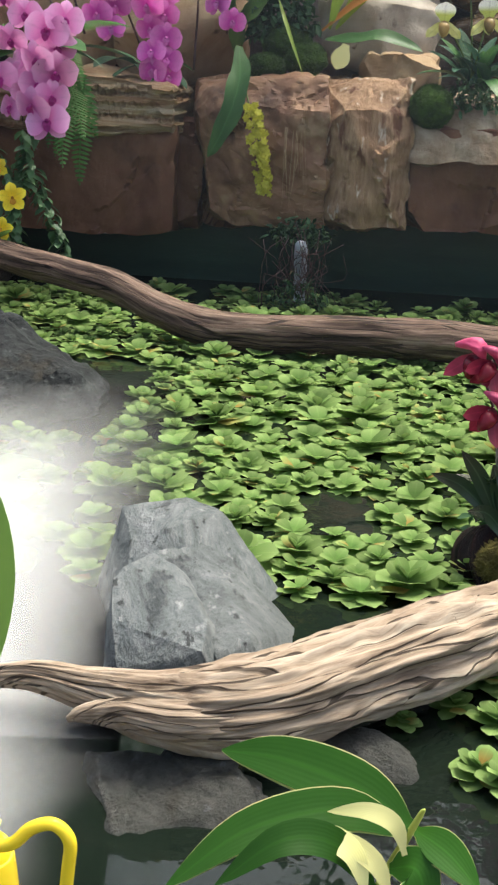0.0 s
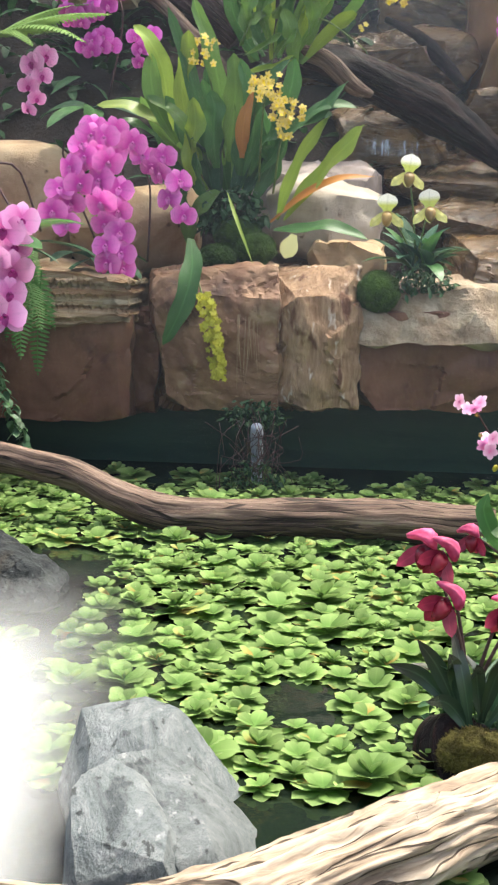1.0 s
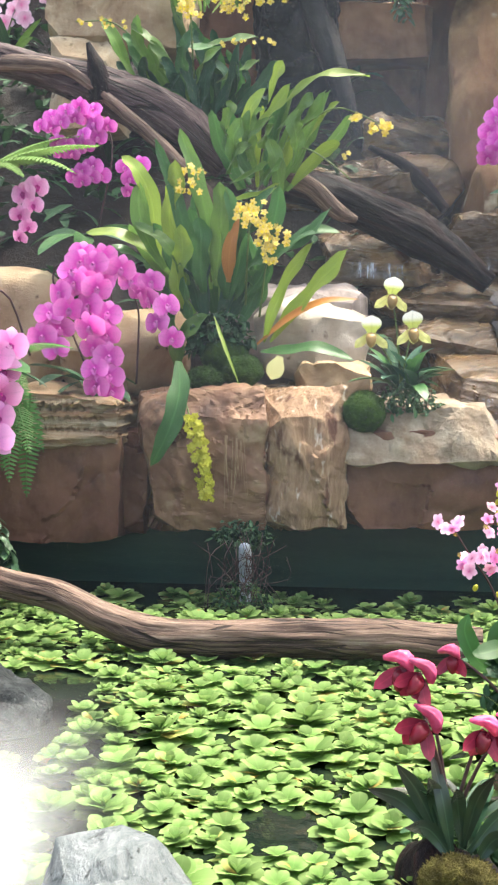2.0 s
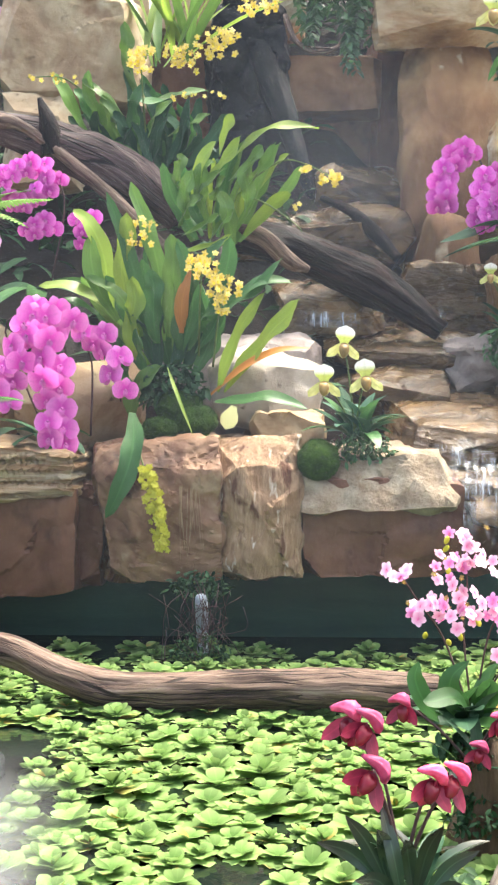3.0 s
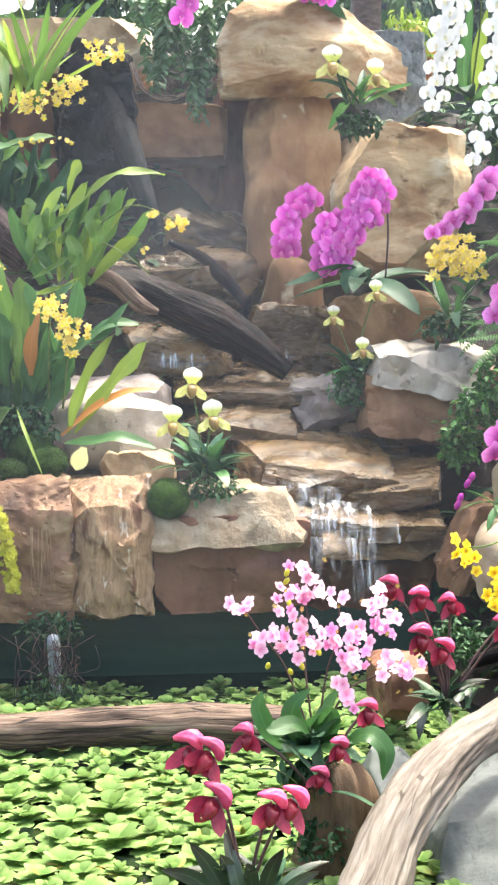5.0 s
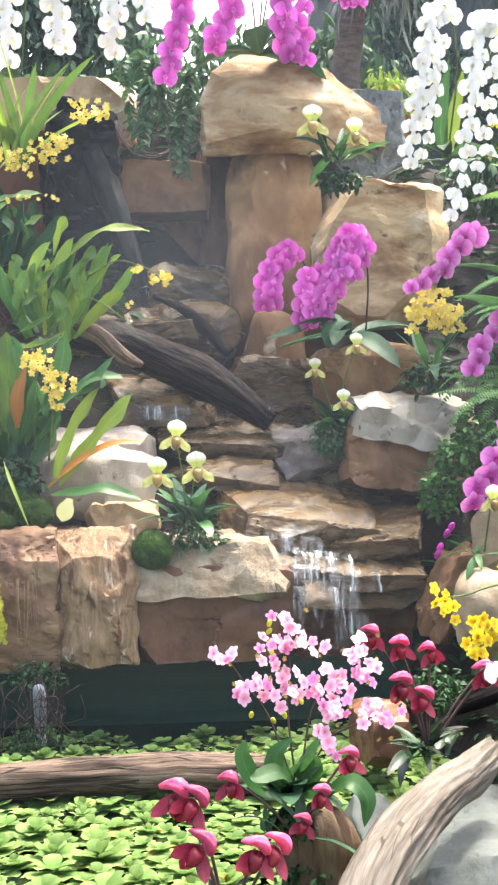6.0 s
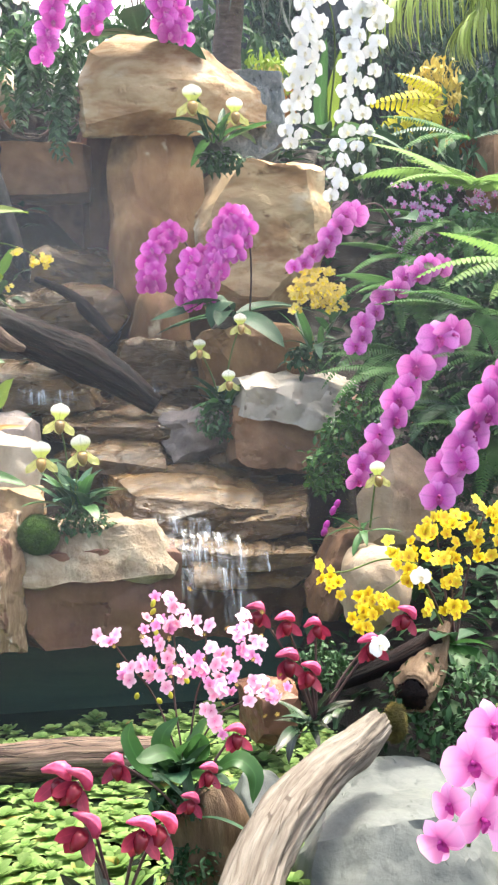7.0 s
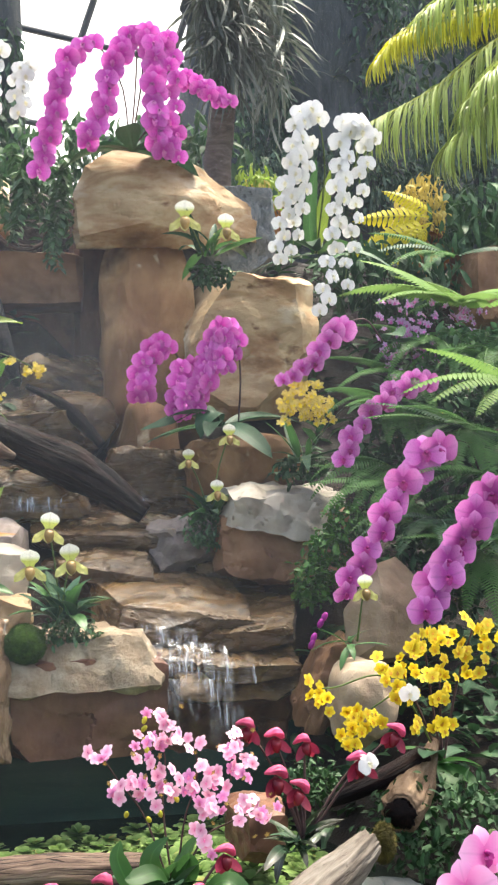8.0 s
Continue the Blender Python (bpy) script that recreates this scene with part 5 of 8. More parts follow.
for m in spare:
    for ring, (count, elev, ln) in enumerate(((8, 6, 1.0), (5, 28, 0.72))):
        for i in range(count):
            az = 360 * (i + 0.5 * ring) / count + rng.uniform(-16, 16)
            blade(bm, m @ pose(0, 0, 0.03 + 0.05 * ring, 0, -elev + rng.uniform(-7, 7), az), 0.5 * ln, 0.39 * ln, rng.uniform(0, 24), 0.1, 7, (0.66, 0.26), 0.07)
tagged(part("floating_plants", bm, m_floating), "small green floating plants between the rosettes", "water plants", kind="stuff")
for q, d in (((0.064, 1.650, 0.000), 0.07), ((0.119, 1.733, 0.000), 0.09), ((0.085, 1.497, 0.000), 0.085), ((0.121, 1.618, 0.000), 0.1), ((-0.005, 1.604, 0.000), 0.05), ((0.121, 1.472, 0.000), 0.1)):
    ob = copy_thing(rosettes[0], Matrix.Identity(4))
    ob.matrix_basis = pose(q[0], q[1], 0.004, 3, -4, d * 9000) @ Matrix.Scale(d, 4)


# ---------------------------------------------------------------- orchids of the left bank
GL = [m_dark, m_dark, m_deep]


def moth_orchid(base, label, leaves, seed, az=(150, 390), elev=(-5, 30), length=(0.16, 0.26), ratio=0.34, group="moth orchids"):
    plant = thing("moth_orchid", base, label, "orchid", group)
    clump(plant, base, leaves, length, ratio, elev, GL, seed, az, (25, 45, 60), 0.02, 0.25, (0.5, 0.3))
    return plant


p = moth_orchid((-0.838, 4.400, 0.704), "pink moth orchid in full flower on the ledge", 6, 1)
spray(p, F_PINK, [(-0.774, 4.360, 1.062), (-0.846, 4.340, 1.061), (-0.889, 4.320, 0.977), (-0.930, 4.310, 0.884), (-0.941, 4.300, 0.791)], 11, 0.103, 11, DSTEM, stem=[(-0.762, 4.400, 0.705), (-0.749, 4.380, 0.960)], taper=0.0)
spray(p, F_PINK, [(-0.874, 4.340, 1.088), (-0.782, 4.300, 0.959), (-0.770, 4.280, 0.849), (-0.760, 4.280, 0.739), (-0.751, 4.280, 0.656)], 13, 0.103, 12, DSTEM, stem=[(-0.819, 4.400, 0.704), (-0.948, 4.380, 1.033)], taper=0.0)
spray(p, F_PINK, [(-0.686, 4.400, 1.017), (-0.627, 4.380, 1.017), (-0.578, 4.370, 0.934), (-0.563, 4.360, 0.812)], 7, 0.095, 13, DSTEM, stem=[(-0.673, 4.420, 0.695), (-0.666, 4.420, 0.923)], taper=0.1)
spray(p, F_PINK, [(-0.857, 4.400, 1.109), (-0.778, 4.380, 1.091), (-0.710, 4.370, 1.044)], 5, 0.1, 14, DSTEM, taper=0.0)

p = moth_orchid((-1.079, 3.950, 0.730), "pale pink moth orchid hanging over the ledge", 4, 2)
spray(p, F_LPINK, [(-1.065, 3.900, 0.974), (-0.984, 3.860, 0.835), (-1.005, 3.850, 0.758), (-1.011, 3.840, 0.682), (-1.019, 3.840, 0.612), (-1.028, 3.840, 0.541)], 9, 0.1197, 21, DSTEM, stem=[(-0.962, 4.100, 0.796), (-1.008, 4.000, 0.980)], taper=0.0, start=0.18, two=0.25)
spray(p, F_LPINK, [(-1.167, 3.920, 0.970), (-1.106, 3.900, 0.852), (-1.099, 3.900, 0.737), (-1.108, 3.900, 0.651), (-1.100, 3.900, 0.549)], 8, 0.0931, 22, DSTEM, taper=0.1, two=0.3)
spray(p, F_LPINK, [(-1.260, 3.900, 0.906), (-1.208, 3.880, 0.786), (-1.185, 3.880, 0.679), (-1.178, 3.880, 0.601)], 6, 0.1098, 23, DSTEM, taper=0.0, two=0.3)

p = moth_orchid((-0.923, 4.750, 1.204), "magenta moth orchid in the shade of the root", 5, 3, length=(0.2, 0.3))
spray(p, F_MAG, [(-0.853, 4.700, 1.618), (-0.910, 4.680, 1.625), (-0.986, 4.660, 1.602), (-1.056, 4.660, 1.553)], 10, 0.076, 31, DSTEM, stem=[(-0.862, 4.750, 1.224), (-0.806, 4.720, 1.502)])
spray(p, F_MAG, [(-0.823, 4.700, 1.598), (-0.886, 4.660, 1.534), (-0.944, 4.650, 1.493), (-1.004, 4.650, 1.512)], 10, 0.076, 32, DSTEM)
spray(p, F_MAG, [(-0.843, 4.700, 1.430), (-0.886, 4.660, 1.412), (-0.934, 4.650, 1.385)], 6, 0.076, 33, DSTEM)
spray(p, F_MAG, [(-0.709, 4.750, 1.476), (-0.755, 4.720, 1.423), (-0.732, 4.700, 1.371), (-0.631, 4.700, 1.382)], 5, 0.074, 34, DSTEM)
spray(p, F_LPINK, [(-1.063, 4.600, 1.370), (-1.069, 4.580, 1.310), (-1.089, 4.580, 1.232), (-1.079, 4.580, 1.173)], 6, 0.0874, 35, DSTEM)

p = thing("orchid", (-1.396, 5.600, 2.029), "salmon pink orchid cluster high on the bank", "orchid")
for i in range(16):
    rng_x, rng_z = random.Random(i).uniform(-70, 45) / 2315 * 5.6, random.Random(i + 50).uniform(-20, 95) / 2315 * 5.6
    b0 = (-1.323, 5.600, 2.169)
    bloom(p, F_BLUSH, (b0[0] + rng_x, b0[1], b0[2] + rng_z), (0.1, -1, 0.1), 0.0822, i * 37)
clump(p, (-1.396, 5.600, 1.982), 9, (0.2, 0.4), 0.13, (20, 80), [m_dark, m_strap], 36)

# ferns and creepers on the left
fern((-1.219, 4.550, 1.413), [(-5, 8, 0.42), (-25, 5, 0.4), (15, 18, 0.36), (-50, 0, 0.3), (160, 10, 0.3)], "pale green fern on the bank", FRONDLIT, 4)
fern((-1.017, 4.120, 0.663), [(262, -45, 0.26), (280, -55, 0.32), (295, -40, 0.28), (250, -25, 0.24)], "green fern hanging over the ledge", FRONDOPEN, 5)
fern((-1.063, 4.150, 0.795), [(300, -10, 0.3), (270, -25, 0.38), (330, 5, 0.3), (200, 10, 0.3)], "dark green fern at the ledge corner", FROND, 6)


def creeper(name, tops, drop, label, seed, mat, leaf=0.03, per=40, ratio=0.55, sway=0.05, category="creeper", out=0.0):
    """Hanging stems set with small leaves; one mesh a strand."""
    rng = random.Random(seed)
    plant = thing(name, tops[0], label, category)
    for top in tops:
        bm = bmesh.new()
        x, y, z = top
        ln = rng.uniform(*drop)
        for i in range(per):
            u = i / per
            c = Vector((x + sway * math.sin(u * 3 + seed + x * 40), y - out * math.sin(u * 1.6) , z - ln * u))
            for s in (0, 180):
                blade(bm, Matrix.Translation(c) @ pose(0, 0, 0, rng.uniform(-30, 30), rng.uniform(0, 50), s + rng.uniform(-60, 60) - 20), leaf * rng.uniform(0.7, 1.2), leaf * ratio, 30, 0.2, 3, OVAL)
        tagged(adopt(part("strand", bm, mat), plant), kind="stuff")
    return plant


def hang_fronds(base, label, meshes, runs):
    """Fern fronds that hang flat, each from its first to its second point."""
    plant = thing("fern", base, label, "fern")
    for k, (top, tip) in enumerate(runs):
        x = (Vector(tip) - Vector(top)).normalized()
        z = (Vector((0, -1, 0.15)) - x * Vector((0, -1, 0.15)).dot(x)).normalized()
        ob = new("frond", meshes[k % len(meshes)])
        ob.matrix_basis = Matrix.Translation(top) @ Matrix((x, z.cross(x), z)).transposed().to_4x4() @ pose(0, 0, 0, 0, 20, 0) @ Matrix.Scale((Vector(tip) - Vector(top)).length * 1.05, 4)
        adopt(ob, plant)


hang_fronds((-0.982, 4.120, 0.665), "fresh green fern frond hanging before the ledge", FRONDOPEN[:1],
            (((-0.957, 4.080, 0.676), (-0.973, 4.020, 0.369)), ((-0.983, 4.080, 0.699), (-1.046, 4.020, 0.452)), ((-1.008, 4.080, 0.730), (-0.921, 4.040, 0.507))))
creeper("creeper", [(-1.229, 4.000, 0.535), (-1.155, 3.980, 0.516), (-1.109, 4.000, 0.525), (-1.062, 3.980, 0.463), (-1.182, 3.950, 0.476), (-1.046, 4.020, 0.402), (-1.257, 3.950, 0.529), (-1.111, 3.940, 0.423)], (0.22, 0.36),
        "leafy dark green creeper spilling over the ledge", 3, m_creep, 0.04, 26)
p = thing("orchid", (-1.149, 3.700, 0.209), "yellow orchid with bright petals beside the log", "orchid")
stalk(p, [(-1.182, 3.700, 0.207), (-1.147, 3.700, 0.320), (-1.090, 3.700, 0.363)], 0.004, 0.003, STEM)
bloom(p, F_YEL, (-1.074, 3.680, 0.359), (0.2, -1, 0.1), 0.0863, 10)
bloom(p, F_YEL, (-1.107, 3.680, 0.270), (0.2, -1, 0), 0.0703, -10)
bloom(p, F_YEL, (-1.122, 3.700, 0.435), (0.2, -1, 0), 0.0639, 30)
clump(p, (-1.149, 3.700, 0.193), 6, (0.12, 0.2), 0.2, (5, 60), [m_creep, m_strap], 8)

# ---------------------------------------------------------------- leafy orchids of the terrace
def cluster(plant, meshes, centre, spread, count, size, seed, face=(0, -1, 0.1), wild=0.7):
    rng = random.Random(seed)
    for _ in range(count):
        dx, dz = [max(-1.7, min(1.7, rng.gauss(0, 1))) for _ in range(2)]
        q = (centre[0] + dx * spread[0], centre[1] + rng.uniform(-0.04, 0.04), centre[2] + dz * spread[1])
        f = Vector(face) + Vector((rng.uniform(-wild, wild), 0, rng.uniform(-wild, wild) * 0.8))
        bloom(plant, meshes, q, f, size * rng.uniform(0.8, 1.15), rng.uniform(-40, 40))


def paddles(plant, base, spread, left, right, high, count, width, seed, mats, lean=0.1):
    """Upright strap leaves with blunt tips, side by side: from a row of that spread round base to tips between left and right, high above it."""
    rng = random.Random(seed)
    for i in range(count):
        u = (i + rng.uniform(0.1, 0.9)) / count
        b = Vector((base[0] + (u - 0.5) * spread, base[1] + rng.uniform(-0.06, 0.06), base[2] + rng.uniform(-0.02, 0.03)))
        z = rng.uniform(*high) * (1 - 0.35 * abs(2 * u - 1) ** 2)
        tip = Vector((left + (right - left) * u + rng.uniform(-0.11, 0.11), b.y - lean + rng.uniform(-0.1, 0.1), base[2] + z))
        mid = b.lerp(tip, 0.5) + Vector(((b.x - base[0]) * 0.3 + rng.uniform(-0.02, 0.02), 0.02, rng.uniform(0.0, 0.04)))
        ribbon(plant, [b, mid, tip], width * rng.uniform(0.65, 1.05), rng.choice(mats), 16, 0.22, 0.64, 0.3, (rng.uniform(-1.3, 1.3), -1, rng.uniform(-0.2, 0.8)), blunt=0.4, wave=rng.uniform(0.015, 0.04))


p = thing("leafy_orchid", (-0.410, 4.500, 0.791), "broad-leaved orchid with yellow flowers on the terrace", "orchid", "leafy orchids")
paddles(p, (-0.420, 4.560, 0.930), 0.2, -0.66, -0.24, (0.26, 0.44), 14, 0.066, 41, [m_deep, m_strap], 0.04)
paddles(p, (-0.400, 4.500, 0.900), 0.2, -0.60, -0.16, (0.18, 0.30), 8, 0.062, 42, [m_deep, m_dark], 0.08)
ribbon(p, [(-0.607, 4.460, 1.114), (-0.629, 4.430, 1.306), (-0.674, 4.410, 1.400), (-0.723, 4.400, 1.446)], 0.066, m_strap2, blunt=0.4, peak=0.6, wave=0.020)
ribbon(p, [(-0.552, 4.460, 1.125), (-0.569, 4.430, 1.263), (-0.547, 4.410, 1.346), (-0.546, 4.400, 1.436)], 0.064, m_strap2, blunt=0.4, peak=0.6, wave=0.032)
ribbon(p, [(-0.518, 4.460, 0.951), (-0.540, 4.430, 1.048), (-0.520, 4.410, 1.133), (-0.527, 4.400, 1.227)], 0.066, m_strap2, blunt=0.4, peak=0.6, wave=0.044)
ribbon(p, [(-0.596, 4.460, 1.114), (-0.667, 4.430, 1.161), (-0.740, 4.410, 1.195), (-0.840, 4.400, 1.195)], 0.060, m_strap2, blunt=0.4, peak=0.6, wave=0.020)
ribbon(p, [(-0.411, 4.460, 1.027), (-0.399, 4.430, 1.156), (-0.391, 4.410, 1.261), (-0.399, 4.400, 1.367)], 0.070, m_strap, blunt=0.4, peak=0.6, wave=0.032)
ribbon(p, [(-0.454, 4.460, 1.006), (-0.462, 4.430, 1.102), (-0.458, 4.410, 1.187), (-0.469, 4.400, 1.250)], 0.066, m_deep, blunt=0.4, peak=0.6, wave=0.044)
ribbon(p, [(-0.585, 4.460, 1.081), (-0.640, 4.430, 1.177), (-0.666, 4.410, 1.272), (-0.664, 4.400, 1.362)], 0.064, m_strap, blunt=0.4, peak=0.6, wave=0.020)
ribbon(p, [(-0.248, 4.460, 0.843), (-0.203, 4.430, 0.984), (-0.148, 4.410, 1.091), (-0.086, 4.400, 1.176)], 0.050, m_strap2, blunt=0.4, peak=0.6, wave=0.032)
ribbon(p, [(-0.226, 4.460, 0.843), (-0.127, 4.430, 0.973), (-0.041, 4.410, 1.069), (0.025, 4.400, 1.152)], 0.072, m_strap2, blunt=0.4, peak=0.6, wave=0.044)
ribbon(p, [(-0.280, 4.460, 1.071), (-0.181, 4.430, 1.156), (-0.095, 4.410, 1.213), (0.001, 4.400, 1.205)], 0.056, m_deep, blunt=0.4, peak=0.6, wave=0.020)
ribbon(p, [(-0.291, 4.460, 1.049), (-0.203, 4.430, 1.134), (-0.127, 4.410, 1.176), (-0.031, 4.400, 1.287)], 0.050, m_deep, blunt=0.4, peak=0.6, wave=0.032)
ribbon(p, [(-0.345, 4.460, 0.984), (-0.311, 4.430, 1.081), (-0.256, 4.410, 1.123), (-0.202, 4.400, 1.239)], 0.060, m_deep, blunt=0.4, peak=0.6, wave=0.044)
ribbon(p, [(-0.258, 4.460, 0.810), (-0.159, 4.430, 0.817), (-0.062, 4.410, 0.828), (0.056, 4.400, 0.786)], 0.056, m_deep, blunt=0.4, peak=0.6, wave=0.020)
ribbon(p, [(-0.543, 4.460, 0.755), (-0.528, 4.430, 0.832), (-0.488, 4.410, 0.887), (-0.431, 4.400, 0.930)], 0.080, m_strap, blunt=0.4, peak=0.6, wave=0.032)
ribbon(p, [(-0.515, 4.460, 0.842), (-0.562, 4.430, 0.897), (-0.568, 4.410, 0.940), (-0.556, 4.400, 0.983)], 0.060, m_deep, blunt=0.4, peak=0.6, wave=0.044)
ribbon(p, [(-0.367, 4.460, 0.984), (-0.332, 4.430, 1.113), (-0.341, 4.410, 1.229), (-0.378, 4.400, 1.351)], 0.060, m_deep, blunt=0.4, peak=0.6, wave=0.020)
ribbon(p, [(-0.509, 4.460, 1.027), (-0.538, 4.430, 1.113), (-0.589, 4.410, 1.176), (-0.679, 4.400, 1.229)], 0.060, m_strap, blunt=0.4, peak=0.6, wave=0.032)
ribbon(p, [(-0.433, 4.460, 1.016), (-0.440, 4.430, 1.231), (-0.481, 4.410, 1.389), (-0.532, 4.400, 1.536)], 0.058, m_strap, blunt=0.4, peak=0.6, wave=0.044)
ribbon(p, [(-0.487, 4.460, 1.049), (-0.505, 4.430, 1.156), (-0.545, 4.410, 1.315), (-0.613, 4.400, 1.504)], 0.050, m_deep, blunt=0.4, peak=0.6, wave=0.020)
ribbon(p, [(-0.324, 4.460, 0.973), (-0.257, 4.430, 1.070), (-0.213, 4.410, 1.261), (-0.202, 4.400, 1.356)], 0.060, m_deep, blunt=0.4, peak=0.6, wave=0.032)
ribbon(p, [(-0.378, 4.460, 0.984), (-0.370, 4.430, 1.091), (-0.298, 4.410, 1.261), (-0.212, 4.400, 1.356)], 0.060, m_deep, blunt=0.4, peak=0.6, wave=0.044)
ribbon(p, [(-0.650, 4.460, 1.103), (-0.700, 4.430, 1.134), (-0.740, 4.410, 1.144), (-0.755, 4.400, 1.133)], 0.050, m_deep, blunt=0.4, peak=0.6, wave=0.020)
ribbon(p, [(-0.368, 4.440, 1.040), (-0.362, 4.400, 1.151), (-0.333, 4.400, 1.253)], 0.05, m_orangeleaf, label="withered orange leaf")
ribbon(p, [(-0.272, 4.460, 0.832), (-0.158, 4.420, 0.928), (-0.045, 4.400, 0.982), (0.067, 4.400, 0.990)], 0.04, m_orangeleaf, label="withered orange leaf")
ribbon(p, [(-0.514, 4.280, 0.779), (-0.501, 4.170, 0.675), (-0.535, 4.140, 0.552), (-0.585, 4.140, 0.452)], 0.068, m_deep, up=(0, -1, 0.1), blunt=0.5, wave=0.03)
ribbon(p, [(-0.403, 4.300, 0.926), (-0.364, 4.220, 0.837), (-0.309, 4.160, 0.711)], 0.012, m_strap2)
cluster(p, F_PYEL, (-0.293, 4.360, 1.263), (0.026, 0.024), 27, 0.031, 44)
cluster(p, F_PYEL, (-0.224, 4.360, 1.177), (0.03, 0.04), 34, 0.030, 45)
cluster(p, F_PYEL, (-0.495, 4.400, 1.367), (0.02, 0.028), 17, 0.030, 46)
for k, (q, e) in enumerate((((-0.294, 4.380, 1.265), (-0.311, 4.450, 0.965)), ((-0.225, 4.380, 1.179), (-0.263, 4.450, 0.927)), ((-0.497, 4.420, 1.369), (-0.426, 4.450, 1.039)))):
    stalk(p, [e, ((q[0] + e[0]) / 2, q[1], (q[2] + e[2]) / 2 + 0.02), q], 0.004, 0.003, STEM)
adopt(part("flower", petal_mesh("pale_petal", m_cream, [(250, 0.0817, 0.0594, 20, 0, ROUND, 0)]), None), p).matrix_basis = faced((-0.186, 4.300, 0.800), (0, -1, 0.4), 1.0)

p = thing("yellow_raceme", (-0.471, 4.170, 0.658), "hanging chain of small greenish yellow orchid flowers", "orchid")
stalk(p, [(-0.507, 4.250, 0.716), (-0.468, 4.150, 0.623), (-0.427, 4.140, 0.499), (-0.397, 4.140, 0.347)], 0.003, 0.002, STEM)
rng = random.Random(77)
for i in range(110):
    u = i / 109
    a0, a1 = (-0.453, 4.140, 0.615), (-0.401, 4.140, 0.352)
    w = 0.026 * (0.5 + 0.7 * math.sin(min(1, u * 3 + 0.2) * 1.57)) * (1 - 0.35 * u)
    q = [a0[j] + (a1[j] - a0[j]) * u for j in range(3)]
    bloom(p, F_GYEL, (q[0] + rng.uniform(-w, w), q[1] - rng.uniform(0, 0.03), q[2]), (rng.uniform(-0.8, 0.8), -1, rng.uniform(-0.6, 0.4)), rng.uniform(0.022, 0.029), rng.uniform(0, 90))

pad((-0.434, 4.350, 0.721), (0.06, 0.06, 0.04), "dark green moss cushion at the orchid's foot", 1)
pad((-0.316, 4.400, 0.748), (0.07, 0.07, 0.055), "dark green moss cushion at the orchid's foot", 2)
pad((-0.377, 4.450, 0.793), (0.08, 0.08, 0.06), "dark green moss cushion under leaves", 3)
pad((0.086, 4.220, 0.631), (0.066, 0.06, 0.066), "round green moss ball on the ledge", 4)

p = thing("leafy_orchid", (-0.364, 4.900, 1.340), "broad-leaved orchid with arching yellow sprays", "orchid", "leafy orchids")
paddles(p, (-0.270, 4.920, 1.400), 0.2, -0.40, 0.0, (0.2, 0.38), 14, 0.06, 51, [m_deep, m_strap2, m_strap], 0.04)
ribbon(p, [(-0.355, 4.840, 1.529), (-0.340, 4.800, 1.616), (-0.310, 4.780, 1.681), (-0.269, 4.770, 1.731)], 0.060, m_strap2, blunt=0.4, peak=0.6, wave=0.020)
ribbon(p, [(-0.332, 4.840, 1.552), (-0.271, 4.800, 1.627), (-0.224, 4.780, 1.681), (-0.183, 4.770, 1.748)], 0.060, m_strap2, blunt=0.4, peak=0.6, wave=0.032)
ribbon(p, [(-0.215, 4.840, 1.679), (-0.121, 4.800, 1.758), (-0.029, 4.780, 1.786), (0.097, 4.770, 1.774)], 0.050, m_strap2, blunt=0.4, peak=0.6, wave=0.044)
ribbon(p, [(-0.261, 4.840, 1.690), (-0.242, 4.800, 1.753), (-0.223, 4.780, 1.795), (-0.211, 4.770, 1.827)], 0.060, m_strap2, blunt=0.4, peak=0.6, wave=0.020)
ribbon(p, [(-0.227, 4.840, 1.598), (-0.167, 4.800, 1.639), (-0.120, 4.780, 1.687), (-0.103, 4.770, 1.716)], 0.066, m_strap, blunt=0.4, peak=0.6, wave=0.032)
ribbon(p, [(-0.192, 4.840, 1.552), (-0.144, 4.800, 1.604), (-0.098, 4.780, 1.647), (-0.057, 4.770, 1.725)], 0.056, m_strap, blunt=0.4, peak=0.6, wave=0.044)
ribbon(p, [(-0.111, 4.840, 1.575), (-0.063, 4.800, 1.639), (-0.040, 4.780, 1.664), (-0.008, 4.770, 1.685)], 0.044, m_strap2, blunt=0.4, peak=0.6, wave=0.020)
ribbon(p, [(-0.216, 4.840, 1.367), (-0.223, 4.800, 1.444), (-0.236, 4.780, 1.499), (-0.256, 4.770, 1.555)], 0.066, m_strap, blunt=0.4, peak=0.6, wave=0.032)
ribbon(p, [(-0.379, 4.840, 1.460), (-0.387, 4.800, 1.524), (-0.373, 4.780, 1.579), (-0.352, 4.770, 1.629)], 0.066, m_strap, blunt=0.4, peak=0.6, wave=0.044)
ribbon(p, [(-0.396, 4.840, 1.402), (-0.329, 4.800, 1.430), (-0.282, 4.780, 1.456), (-0.258, 4.770, 1.469)], 0.050, m_strap, blunt=0.4, peak=0.6, wave=0.020)
ribbon(p, [(-0.285, 4.840, 1.529), (-0.277, 4.800, 1.559), (-0.259, 4.780, 1.585), (-0.237, 4.770, 1.603)], 0.060, m_strap, blunt=0.4, peak=0.6, wave=0.032)
ribbon(p, [(-0.402, 4.840, 1.437), (-0.387, 4.800, 1.484), (-0.353, 4.780, 1.520), (-0.313, 4.770, 1.530)], 0.070, m_strap, blunt=0.4, peak=0.6, wave=0.044)
